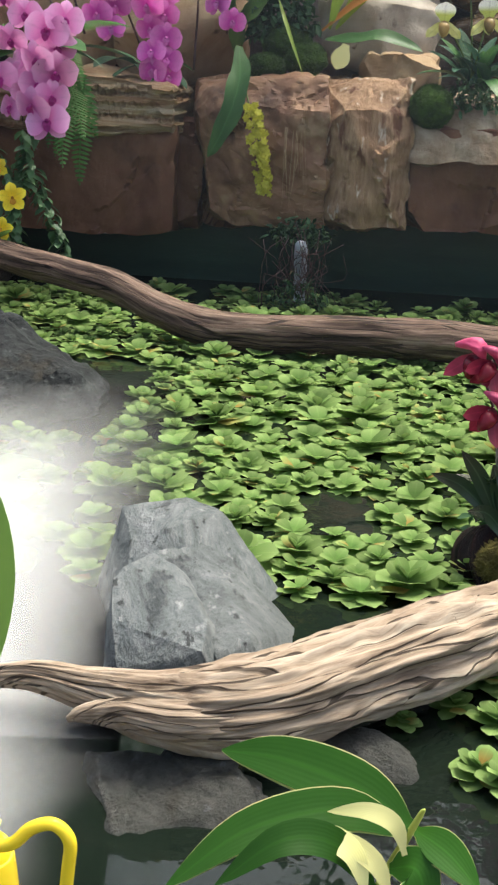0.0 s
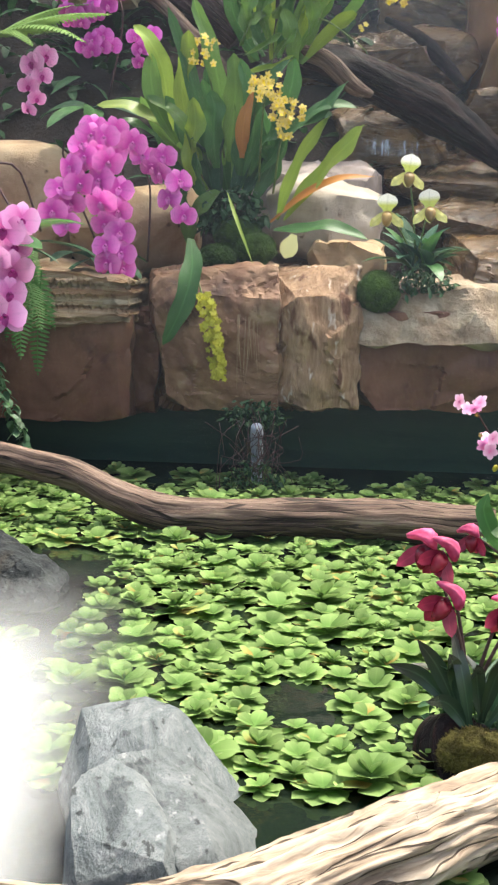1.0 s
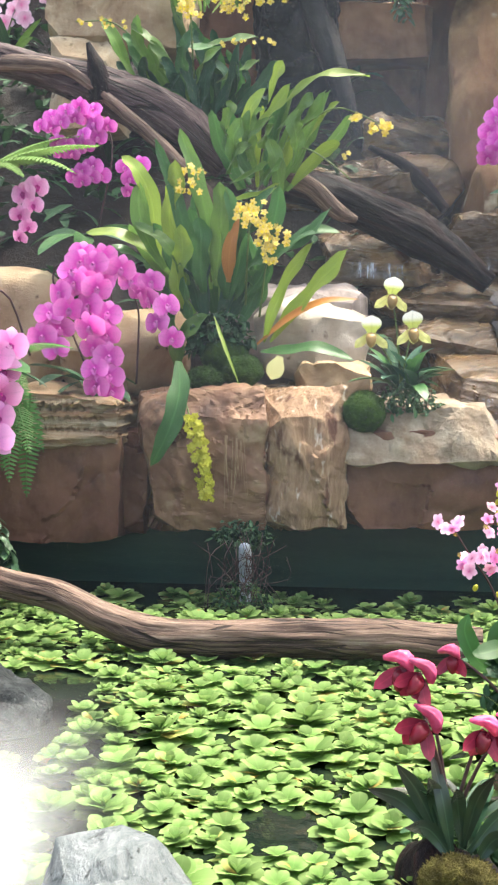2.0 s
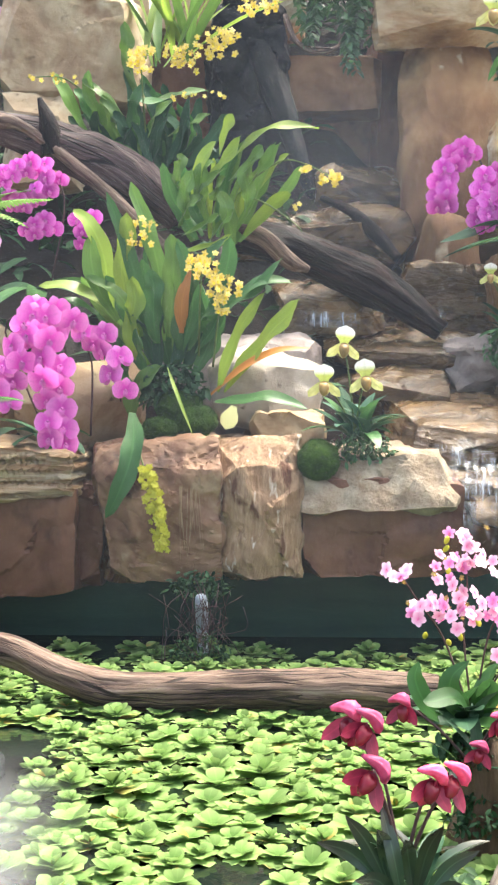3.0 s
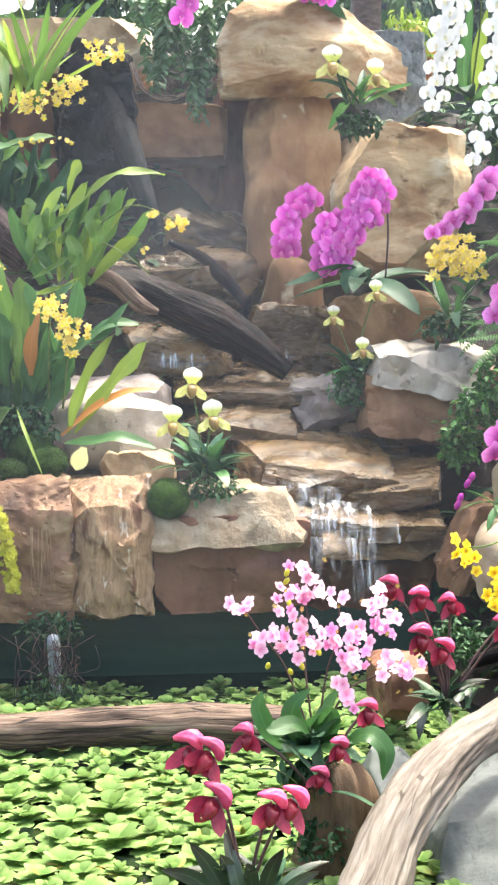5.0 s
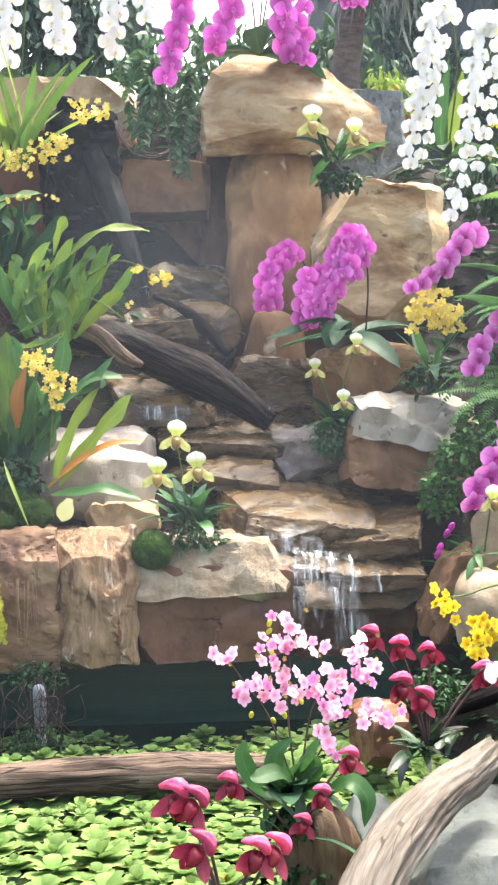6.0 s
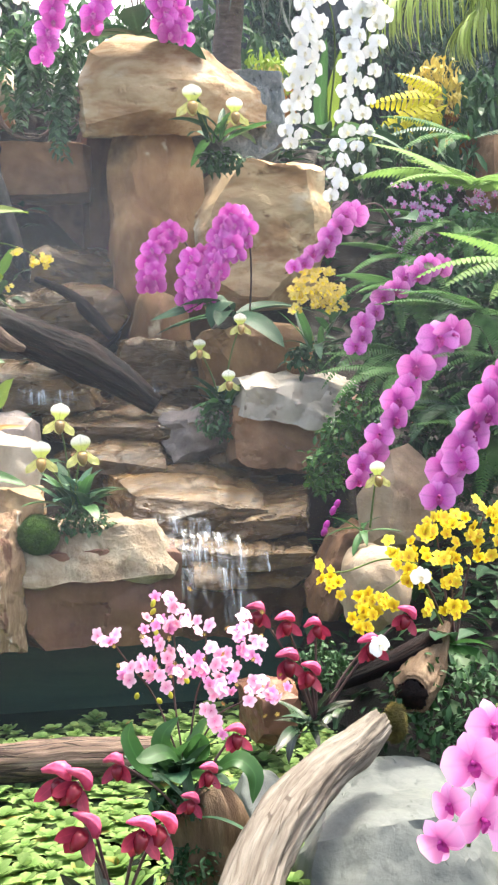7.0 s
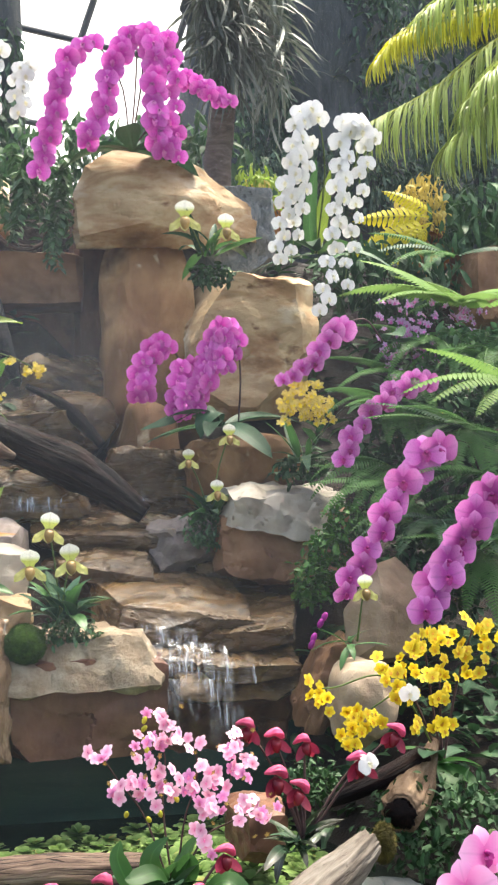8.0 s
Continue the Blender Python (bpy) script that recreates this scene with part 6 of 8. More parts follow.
ribbon(p, [(-0.403, 4.840, 1.342), (-0.318, 4.800, 1.357), (-0.259, 4.780, 1.368), (-0.215, 4.770, 1.401)], 0.045, m_strap2, blunt=0.4, peak=0.6, wave=0.020)
ribbon(p, [(-0.297, 4.840, 1.379), (-0.265, 4.800, 1.427), (-0.230, 4.780, 1.459), (-0.205, 4.770, 1.487)], 0.060, m_strap, blunt=0.4, peak=0.6, wave=0.032)
ribbon(p, [(-0.309, 4.840, 1.460), (-0.329, 4.800, 1.547), (-0.316, 4.780, 1.636), (-0.275, 4.770, 1.657)], 0.060, m_strap, blunt=0.4, peak=0.6, wave=0.044)
ribbon(p, [(-0.169, 4.840, 1.483), (-0.156, 4.800, 1.547), (-0.167, 4.780, 1.613), (-0.143, 4.770, 1.657)], 0.060, m_strap, blunt=0.4, peak=0.6, wave=0.020)
ribbon(p, [(-0.402, 4.840, 1.552), (-0.415, 4.800, 1.593), (-0.396, 4.780, 1.659), (-0.407, 4.770, 1.685)], 0.050, m_strap, blunt=0.4, peak=0.6, wave=0.032)
ribbon(p, [(-0.332, 4.840, 1.483), (-0.341, 4.800, 1.536), (-0.304, 4.780, 1.590), (-0.241, 4.770, 1.634)], 0.050, m_strap, blunt=0.4, peak=0.6, wave=0.044)
stalk(p, [(-0.177, 4.850, 1.581), (-0.035, 4.750, 1.657), (0.065, 4.740, 1.637), (0.145, 4.740, 1.597)], 0.003, 0.002, STEM)
cluster(p, F_PYEL, (0.059, 4.740, 1.635), (0.014, 0.01), 8, 0.030, 53)
cluster(p, F_PYEL, (0.141, 4.740, 1.599), (0.02, 0.016), 15, 0.030, 54)
stalk(p, [(-0.177, 4.850, 1.541), (-0.094, 4.780, 1.512), (0.018, 4.760, 1.431), (0.038, 4.760, 1.407)], 0.003, 0.002, STEM)
cluster(p, F_PYEL, (0.017, 4.760, 1.495), (0.006, 0.006), 3, 0.022, 55)

p = thing("leafy_orchid", (-0.536, 5.150, 1.641), "broad-leaved orchid below the sunlit boulder", "orchid", "leafy orchids")
paddles(p, (-0.540, 5.160, 1.720), 0.3, -0.84, -0.34, (0.2, 0.36), 16, 0.058, 61, [m_deep, m_dark, m_strap], 0.04)
paddles(p, (-0.500, 5.100, 1.680), 0.26, -0.66, -0.28, (0.12, 0.28), 12, 0.058, 62, [m_dark], 0.06)
ribbon(p, [(-0.783, 5.100, 1.809), (-0.819, 5.060, 1.880), (-0.849, 5.030, 1.946), (-0.895, 5.020, 2.027)], 0.062, m_strap, blunt=0.4, peak=0.6, wave=0.020)
ribbon(p, [(-0.642, 5.100, 1.863), (-0.685, 5.060, 1.928), (-0.729, 5.030, 1.958), (-0.787, 5.020, 2.003)], 0.060, m_strap, blunt=0.4, peak=0.6, wave=0.032)
ribbon(p, [(-0.598, 5.100, 1.972), (-0.623, 5.060, 2.071), (-0.619, 5.030, 2.136), (-0.627, 5.020, 2.216)], 0.055, m_strap, blunt=0.4, peak=0.6, wave=0.044)
ribbon(p, [(-0.503, 5.100, 1.560), (-0.547, 5.060, 1.664), (-0.610, 5.030, 1.731), (-0.687, 5.020, 1.772)], 0.056, m_deep, blunt=0.4, peak=0.6, wave=0.020)
ribbon(p, [(-0.531, 5.100, 1.942), (-0.454, 5.060, 1.946), (-0.391, 5.030, 1.955), (-0.313, 5.020, 1.958)], 0.056, m_strap, blunt=0.4, peak=0.6, wave=0.032)
ribbon(p, [(-0.471, 5.100, 1.803), (-0.406, 5.060, 1.832), (-0.356, 5.030, 1.851), (-0.307, 5.020, 1.873)], 0.060, m_strap, blunt=0.4, peak=0.6, wave=0.044)
ribbon(p, [(-0.740, 5.100, 1.827), (-0.770, 5.060, 1.880), (-0.789, 5.030, 1.934), (-0.817, 5.020, 1.968)], 0.060, m_deep, blunt=0.4, peak=0.6, wave=0.020)
ribbon(p, [(-0.716, 5.100, 1.791), (-0.722, 5.060, 1.868), (-0.765, 5.030, 1.946), (-0.763, 5.020, 2.039)], 0.050, m_strap, blunt=0.4, peak=0.6, wave=0.032)
ribbon(p, [(-0.630, 5.100, 1.779), (-0.661, 5.060, 1.832), (-0.669, 5.030, 1.875), (-0.715, 5.020, 1.944)], 0.060, m_strap, blunt=0.4, peak=0.6, wave=0.044)
ribbon(p, [(-0.594, 5.100, 1.779), (-0.600, 5.060, 1.868), (-0.584, 5.030, 1.934), (-0.547, 5.020, 1.991)], 0.060, m_deep, blunt=0.4, peak=0.6, wave=0.020)
ribbon(p, [(-0.557, 5.100, 1.779), (-0.528, 5.060, 1.844), (-0.500, 5.030, 1.886), (-0.439, 5.020, 1.926)], 0.060, m_strap, blunt=0.4, peak=0.6, wave=0.032)
ribbon(p, [(-0.606, 5.100, 1.682), (-0.613, 5.060, 1.772), (-0.645, 5.030, 1.839), (-0.668, 5.020, 1.885)], 0.060, m_dark, blunt=0.4, peak=0.6, wave=0.044)
ribbon(p, [(-0.545, 5.100, 1.682), (-0.516, 5.060, 1.748), (-0.501, 5.030, 1.815), (-0.463, 5.020, 1.861)], 0.060, m_dark, blunt=0.4, peak=0.6, wave=0.020)
ribbon(p, [(-0.593, 5.100, 1.936), (-0.600, 5.060, 1.934), (-0.536, 5.030, 1.922), (-0.475, 5.020, 1.920)], 0.050, m_deep, blunt=0.4, peak=0.6, wave=0.032)
cluster(p, F_PYEL, (-0.562, 5.000, 2.057), (0.024, 0.036), 34, 0.033, 63)
stalk(p, [(-0.554, 5.100, 1.784), (-0.557, 5.020, 1.916), (-0.562, 5.000, 2.037)], 0.004, 0.003, STEM)
stalk(p, [(-0.786, 5.050, 1.964), (-0.863, 5.000, 2.006), (-0.991, 5.000, 2.006)], 0.003, 0.002, STEM)
cluster(p, F_PYEL, (-0.885, 5.000, 2.000), (0.06, 0.008), 12, 0.021, 64)
cluster(p, F_PYEL, (-0.354, 5.000, 1.933), (0.06, 0.01), 12, 0.019, 65)

p = thing("leafy_orchid", (-0.485, 5.400, 2.145), "upright leafy orchid with arching yellow spray", "orchid", "leafy orchids")
clump(p, (-0.485, 5.400, 2.145), 18, (0.35, 0.6), 0.09, (45, 88), [m_strap2, m_strap2, m_strap], 71, (0, 360), (10, 25, 40), 0.1, 0.2)
stalk(p, [(-0.458, 5.350, 2.134), (-0.404, 5.250, 2.155), (-0.312, 5.200, 2.188), (-0.234, 5.200, 2.231)], 0.004, 0.002, STEM)
cluster(p, F_PYEL, (-0.290, 5.200, 2.177), (0.05, 0.03), 44, 0.031, 72)
cluster(p, F_PYEL, (-0.423, 5.200, 2.122), (0.04, 0.03), 24, 0.030, 73)
cluster(p, F_PYEL, (-0.125, 5.250, 2.342), (0.05, 0.025), 24, 0.033, 74)

# ---------------------------------------------------------------- slipper orchids
def slipper_orchid(base, label, leaves, length, seed, mats=None, group="slipper orchids", elev=(15, 75), ratio=0.17):
    plant = thing("slipper_orchid", base, label, "orchid", group)
    clump(plant, base, leaves, length, ratio, elev, mats or [m_dark, m_dark, m_deep], seed, (0, 360), (25, 50, 75), 0.04, 0.3, (0.45, 0.35))
    return plant


def on_stem(plant, base, pos, size, facing=(0, -1, 0.15), red=False, roll=0, mat=None):
    mid = ((base[0] * 0.5 + pos[0] * 0.5), pos[1] * 0.5 + base[1] * 0.5, base[2] * 0.4 + pos[2] * 0.6)
    stalk(plant, [base, mid, (pos[0], pos[1] + size * 0.12, pos[2])], 0.0035, 0.0025, mat or (DSTEM if red else STEM))
    slipper(plant, pos, facing, size, red, roll + (14 * math.sin(pos[0] * 91) if red else 0))


p = slipper_orchid((0.215, 4.300, 0.704), "white and yellow-green slipper orchids in dark leaves", 34, (0.12, 0.19), 81, [m_slip, m_slip, m_dark, m_deep], elev=(25, 85), ratio=0.3)
for q, s, f, r in (((0.168, 4.260, 1.004), 0.1300, (0.15, -1, 0.2), -6), ((0.105, 4.260, 0.881), 0.1300, (-0.05, -1, 0.25), 0), ((0.237, 4.260, 0.897), 0.1337, (0, -1, 0.35), 4)):
    on_stem(p, (0.206, 4.300, 0.713), q, s, f, False, r)


def bush(name, centre, size, label, seed, count, leaf, mat, category="plant", kind="stuff"):
    """A mass of small leaves round a point; one mesh."""
    rng = random.Random(seed)
    bm = bmesh.new()
    for _ in range(count):
        d = Vector((rng.gauss(0, 1), rng.gauss(0, 1), rng.gauss(0, 1))).normalized() * rng.uniform(0.3, 1) ** 0.5
        k = 1 + 0.3 * noise.noise(d * 2.5 + Vector((seed, 0, 0)))
        c = Vector((d.x * size[0], d.y * size[1], d.z * size[2])) * k
        blade(bm, Matrix.Translation(c) @ pose(0, 0, 0, rng.uniform(-40, 40), rng.uniform(-30, 60), rng.uniform(0, 360)), leaf * rng.uniform(0.6, 1.3), leaf * 0.5, 35, 0.25, 3, OVAL)
    ob = part(name, bm, mat)
    ob.location = centre
    return tagged(ob, label, category, kind=kind)


bush("ground_cover", (-0.400, 4.440, 0.865), (0.115, 0.04, 0.085), "dark leaf bases and old stems of the orchid", 64, 420, 0.04, m_bush)
bush("ground_cover", (0.233, 4.280, 0.668), (0.105, 0.06, 0.058), "dense small-leaved green plant on the ledge", 1, 420, 0.026, m_creep)

p = slipper_orchid((0.810, 4.850, 1.052), "small slipper orchids in dark glossy leaves", 34, (0.09, 0.16), 82, [m_slip, m_dark, m_deep], ratio=0.26)
for q, s, f in (((0.719, 4.820, 1.261), 0.0954, (-0.2, -1, 0.2)), ((0.874, 4.800, 1.351), 0.1037, (0.1, -1, 0.2)), ((0.817, 4.760, 1.136), 0.1037, (0, -1, 0.3))):
    on_stem(p, (0.799, 4.850, 1.052), q, s, f)
bush("ground_cover", (0.797, 4.840, 0.999), (0.1, 0.06, 0.08), "dense small-leaved green plant among rocks", 2, 380, 0.028, m_creep)

p = slipper_orchid((1.099, 3.850, 0.626), "single slipper orchid with long narrow leaves", 7, (0.1, 0.16), 83, elev=(5, 40), mats=[m_deep], ratio=0.2)
on_stem(p, (1.100, 3.850, 0.634), (1.120, 3.820, 0.798), 0.1031, (0.1, -1, 0.2))
p = slipper_orchid((0.874, 5.200, 2.137), "yellow slipper orchids on the upper rocks", 12, (0.16, 0.28), 84, mats=[m_dark, m_deep])
on_stem(p, (0.851, 5.200, 2.137), (0.768, 5.150, 2.284), 0.1617, (-0.1, -1, 0.2))
on_stem(p, (0.886, 5.200, 2.137), (0.939, 5.150, 2.241), 0.1437, (0.1, -1, 0.2))
bush("ground_cover", (0.886, 5.220, 2.061), (0.1, 0.07, 0.05), "dark tuft of foliage at the orchid's foot", 3, 140, 0.04, m_bush)

# crimson slipper orchids in front
RL = [m_redleaf, m_redleaf, m_dark]
p = slipper_orchid((0.187, 2.150, 0.095), "crimson slipper orchids with glossy dark leaves", 13, (0.08, 0.14), 91, RL, "crimson slipper orchids", (48, 85), 0.22)
for q, tip, w in (((0.151, 2.120, 0.094), (0.034, 2.080, 0.187), 44), ((0.156, 2.120, 0.089), (0.080, 2.100, 0.223), 46), ((0.165, 2.120, 0.084), (0.128, 2.060, 0.216), 48), ((0.193, 2.120, 0.078), (0.234, 2.080, 0.215), 42),
                  ((0.193, 2.120, 0.078), (0.171, 2.050, 0.204), 44), ((0.203, 2.120, 0.072), (0.294, 2.100, 0.168), 40), ((0.182, 2.100, 0.057), (0.091, 2.020, 0.149), 44), ((0.210, 2.100, 0.056), (0.276, 2.020, 0.128), 44), ((0.173, 2.100, 0.077), (0.140, 2.140, 0.227), 40)):
    ribbon(p, [q, ((q[0] + tip[0]) / 2, q[1], (q[2] + tip[2]) / 2 + 0.012), tip], w * 0.68 / 2315 * 2.1, m_redleaf, 10, 0.3, 0.5, 0.4, (0, -1, 0.35))
for q, s, f, r in (((0.090, 2.120, 0.378), 0.1040, (-0.5, -1, 0.1), 0), ((0.114, 2.100, 0.371), 0.0966, (0.3, -1, 0.1), -8), ((0.123, 2.080, 0.299), 0.1040, (0.2, -1, 0.15), -10),
                   ((0.215, 2.080, 0.289), 0.0966, (0.35, -1, 0.15), -12), ((0.251, 2.100, 0.287), 0.0966, (0.5, -1, 0.1), -10)):
    on_stem(p, (0.177, 2.150, 0.105), q, s, f, True, r - 18)
p = slipper_orchid((0.340, 2.500, 0.180), "crimson slipper orchids behind the first clump", 8, (0.08, 0.15), 92, RL, "crimson slipper orchids")
for q, s, f, r in (((0.207, 2.480, 0.304), 0.0864, (-0.6, -1, 0), 20), ((0.380, 2.460, 0.280), 0.0756, (0.6, -1, 0), 0), ((0.444, 2.500, 0.340), 0.0821, (0.4, -1, 0.2), 0), ((0.344, 2.440, 0.231), 0.0691, (0, -1, 0), 0)):
    on_stem(p, (0.340, 2.500, 0.180), q, s, f, True, r - 14)
p = slipper_orchid((0.710, 2.950, 0.234), "crimson slipper orchids beside the hollow log", 14, (0.1, 0.18), 93, RL, "crimson slipper orchids", (10, 60), 0.2)
for q, s, f, r in (((0.580, 2.950, 0.521), 0.0892, (-0.4, -1, 0), 0), ((0.643, 2.950, 0.494), 0.0917, (0.3, -1, 0), 0), ((0.718, 2.950, 0.479), 0.0841, (-0.6, -1, 0), 25), ((0.634, 2.900, 0.411), 0.1070, (0.4, -1, 0.1), -6),
                   ((0.687, 2.900, 0.379), 0.0968, (0.4, -1, 0.1), -8), ((0.848, 2.950, 0.428), 0.1019, (0.1, -1, 0), 0), ((0.950, 2.980, 0.486), 0.0943, (0.1, -1, 0), 0)):
    on_stem(p, (0.710, 2.950, 0.241), q, s, f, True, r - 12)

# ---------------------------------------------------------------- blush orchid
p = thing("blush_orchid", (0.360, 2.650, 0.171), "small-flowered blush pink orchid with round leaves", "orchid")
clump(p, (0.356, 2.600, 0.240), 20, (0.08, 0.13), 0.46, (10, 80), [m_deep, m_dark], 101, (150, 400), (20, 40, 60), 0.03, 0.2, (0.5, 0.35))
ribbon(p, [(0.342, 2.600, 0.232), (0.269, 2.560, 0.268), (0.235, 2.550, 0.329), (0.241, 2.550, 0.369)], 0.046, m_deep)
ribbon(p, [(0.342, 2.600, 0.226), (0.305, 2.570, 0.288), (0.306, 2.560, 0.336), (0.339, 2.560, 0.369)], 0.046, m_deep)
ribbon(p, [(0.351, 2.580, 0.237), (0.312, 2.530, 0.303), (0.264, 2.500, 0.304), (0.244, 2.500, 0.305)], 0.045, m_deep)
ribbon(p, [(0.400, 2.600, 0.230), (0.452, 2.560, 0.274), (0.488, 2.540, 0.244), (0.480, 2.530, 0.189)], 0.046, m_deep)
root = (0.356, 2.620, 0.227)
SHOOTS = (((0.302, 2.640, 0.388), (0.242, 2.600, 0.479), (0.201, 2.580, 0.543)), ((0.338, 2.640, 0.411), (0.342, 2.620, 0.508), (0.326, 2.600, 0.586)), ((0.384, 2.640, 0.386), (0.406, 2.620, 0.459), (0.404, 2.600, 0.550)),
          ((0.419, 2.640, 0.373), (0.476, 2.620, 0.458), (0.498, 2.600, 0.547)), ((0.419, 2.640, 0.338), (0.471, 2.600, 0.380), (0.520, 2.580, 0.406)))
for s in SHOOTS:
    stalk(p, [root, *s], 0.0024, 0.0014, DSTEM)
for k, (q, n, sx, sz) in enumerate((((0.204, 2.570, 0.540), 5, 0.014, 0.01), ((0.323, 2.580, 0.566), 18, 0.024, 0.028), ((0.267, 2.570, 0.470), 9, 0.022, 0.01), ((0.341, 2.570, 0.468), 14, 0.028, 0.02), ((0.387, 2.580, 0.553), 5, 0.014, 0.012),
                                    ((0.404, 2.570, 0.480), 8, 0.022, 0.014), ((0.457, 2.580, 0.471), 7, 0.018, 0.014), ((0.490, 2.580, 0.528), 14, 0.02, 0.024), ((0.425, 2.560, 0.435), 8, 0.018, 0.014), ((0.505, 2.560, 0.405), 12, 0.026, 0.018), ((0.407, 2.560, 0.373), 6, 0.014, 0.018))):
    cluster(p, F_BLUSH, q, (sx, sz), int(n * 0.95), 0.032, 110 + k, wild=1.6)
    cluster(p, F_BLUSH2, q, (sx * 1.3, sz * 1.3), max(1, n // 3), 0.03, 140 + k, wild=1.3)
    cluster(p, F_BLUSH3, q, (sx * 1.3, sz * 1.3), max(1, n // 3), 0.013, 170 + k, wild=1.5)
rng = random.Random(5)
bud = bmesh.new()
bmesh.ops.create_uvsphere(bud, u_segments=8, v_segments=6, radius=1, matrix=Matrix.Diagonal((0.6, 0.6, 1, 1)))
BUD = mesh_of("bud", bud, m_greenyel)
for q in ((0.298, 2.600, 0.598), (0.297, 2.600, 0.581), (0.298, 2.600, 0.558), (0.302, 2.600, 0.537), (0.258, 2.600, 0.409), (0.304, 2.600, 0.396), (0.327, 2.600, 0.407), (0.247, 2.600, 0.444), (0.362, 2.600, 0.435)):
    ob = new("bud", BUD)
    ob.matrix_basis = pose(*q, rng.uniform(-40, 40), rng.uniform(-40, 40), 0) @ Matrix.Scale(0.009, 4)
    adopt(ob, p)

# mossy stump below the front orchids
stump = tagged(part("tree_stump", tube([rp((0.385, 2.580, -0.028), 0.085), rp((0.390, 2.570, 0.066), 0.075), rp((0.390, 2.570, 0.150), 0.078), rp((0.382, 2.590, 0.206), 0.055)], 60, 40, 0.3, 3.3, 0.25), OCHREWOOD), "mossy brown stump under the blush orchid", "stump")
pad((0.429, 2.570, 0.133), (0.03, 0.03, 0.07), "yellowish moss on the stump", 6, MOSSY)
tagged(part("root_stump", tube([rp((0.189, 2.100, -0.084), 0.07), rp((0.179, 2.120, -0.015), 0.08), rp((0.161, 2.150, 0.026), 0.075), rp((0.171, 2.170, 0.053), 0.05)], 30, 24, 0.3, 8.3, 0.3), DARKLOG), "mossy root end of the driftwood log", "stump")
pad((0.180, 2.060, 0.045), (0.06, 0.03, 0.045), "brownish green moss on the root", 7, MOSSY)

bush("ground_cover", (0.380, 2.520, 0.080), (0.09, 0.05, 0.05), "dark tangled foliage round the stump", 61, 420, 0.018, m_bush)
bush("ground_cover", (0.351, 2.560, 0.205), (0.08, 0.05, 0.03), "dark leaves under the blush orchid", 62, 160, 0.03, m_bush)
bush("ground_cover", (0.220, 2.200, 0.055), (0.1, 0.05, 0.05), "dark low foliage under the crimson orchids", 63, 300, 0.03, m_bush)


# ---------------------------------------------------------------- right bank
p = moth_orchid((0.890, 5.050, 1.405), "magenta moth orchid in full flower beside the column", 7, 111, (120, 400), (-5, 40), (0.22, 0.36), 0.26)
spray(p, F_MAG, [(0.667, 5.000, 1.734), (0.604, 4.980, 1.700), (0.565, 4.970, 1.624), (0.552, 4.960, 1.544), (0.563, 4.960, 1.502)], 13, 0.0821, 112, DSTEM, stem=[(0.824, 5.050, 1.406), (0.745, 5.020, 1.619)], taper=0.0, two=0.27)
spray(p, F_MAG, [(0.940, 5.000, 1.797), (0.882, 4.980, 1.779), (0.840, 4.970, 1.707), (0.816, 4.960, 1.621), (0.788, 4.950, 1.535)], 14, 0.0864, 113, DSTEM, stem=[(0.957, 5.050, 1.405), (0.964, 5.020, 1.618)], taper=0.0, two=0.27)
spray(p, F_MAG, [(0.936, 4.980, 1.757), (0.899, 4.960, 1.674), (0.853, 4.950, 1.609)], 6, 0.0821, 114, DSTEM, taper=0.0, two=0.3)
spray(p, F_MAG, [(0.740, 4.980, 1.656), (0.714, 4.960, 1.579), (0.701, 4.950, 1.493), (0.696, 4.950, 1.430)], 9, 0.0821, 115, DSTEM, taper=0.0, two=0.27)
spray(p, F_MAG, [(0.804, 4.980, 1.581), (0.768, 4.960, 1.515), (0.733, 4.950, 1.440)], 6, 0.0777, 116, DSTEM, taper=0.0, two=0.35)
ribbon(p, [(0.863, 5.020, 1.435), (0.767, 4.960, 1.473), (0.655, 4.930, 1.417), (0.546, 4.920, 1.384)], 0.07, m_dark)
ribbon(p, [(0.885, 5.020, 1.402), (0.854, 4.960, 1.461), (0.793, 4.920, 1.415), (0.780, 4.910, 1.351)], 0.08, m_dark)

p = moth_orchid((1.702, 4.300, 1.164), "purple moth orchid arching down the fern bank", 5, 121)
spray(p, F_PUR, [(1.468, 4.150, 1.266), (1.397, 4.120, 1.199), (1.313, 4.080, 1.108), (1.247, 4.050, 1.016), (1.183, 4.020, 0.913), (1.118, 4.000, 0.824), (1.073, 3.990, 0.759)], 13, 0.1452, 122, DSTEM, stem=[(1.701, 4.300, 1.145), (1.614, 4.220, 1.279)], taper=0.45, two=0.1)
for q in ((1.029, 3.980, 0.705), (1.015, 3.980, 0.684), (0.992, 3.980, 0.640), (0.984, 3.980, 0.618)):
    ob = new("bud", BUD2 := LIB.setdefault("bud", BUD.copy()))
    ob.matrix_basis = pose(*q, 20, 20, 0) @ Matrix.Scale(0.017, 4)
    adopt(ob, p)
BUD2.materials.clear()
BUD2.materials.append(m_mag2)
p = moth_orchid((1.738, 4.000, 0.959), "purple moth orchid beside the pale rock", 5, 123)
spray(p, F_PUR, [(1.597, 3.900, 1.116), (1.524, 3.880, 1.050), (1.458, 3.860, 0.966), (1.392, 3.840, 0.870), (1.341, 3.830, 0.789), (1.294, 3.820, 0.689)], 14, 0.1430, 124, DSTEM, stem=[(1.738, 4.000, 0.959), (1.704, 3.950, 1.125)], taper=0.2, two=0.1)
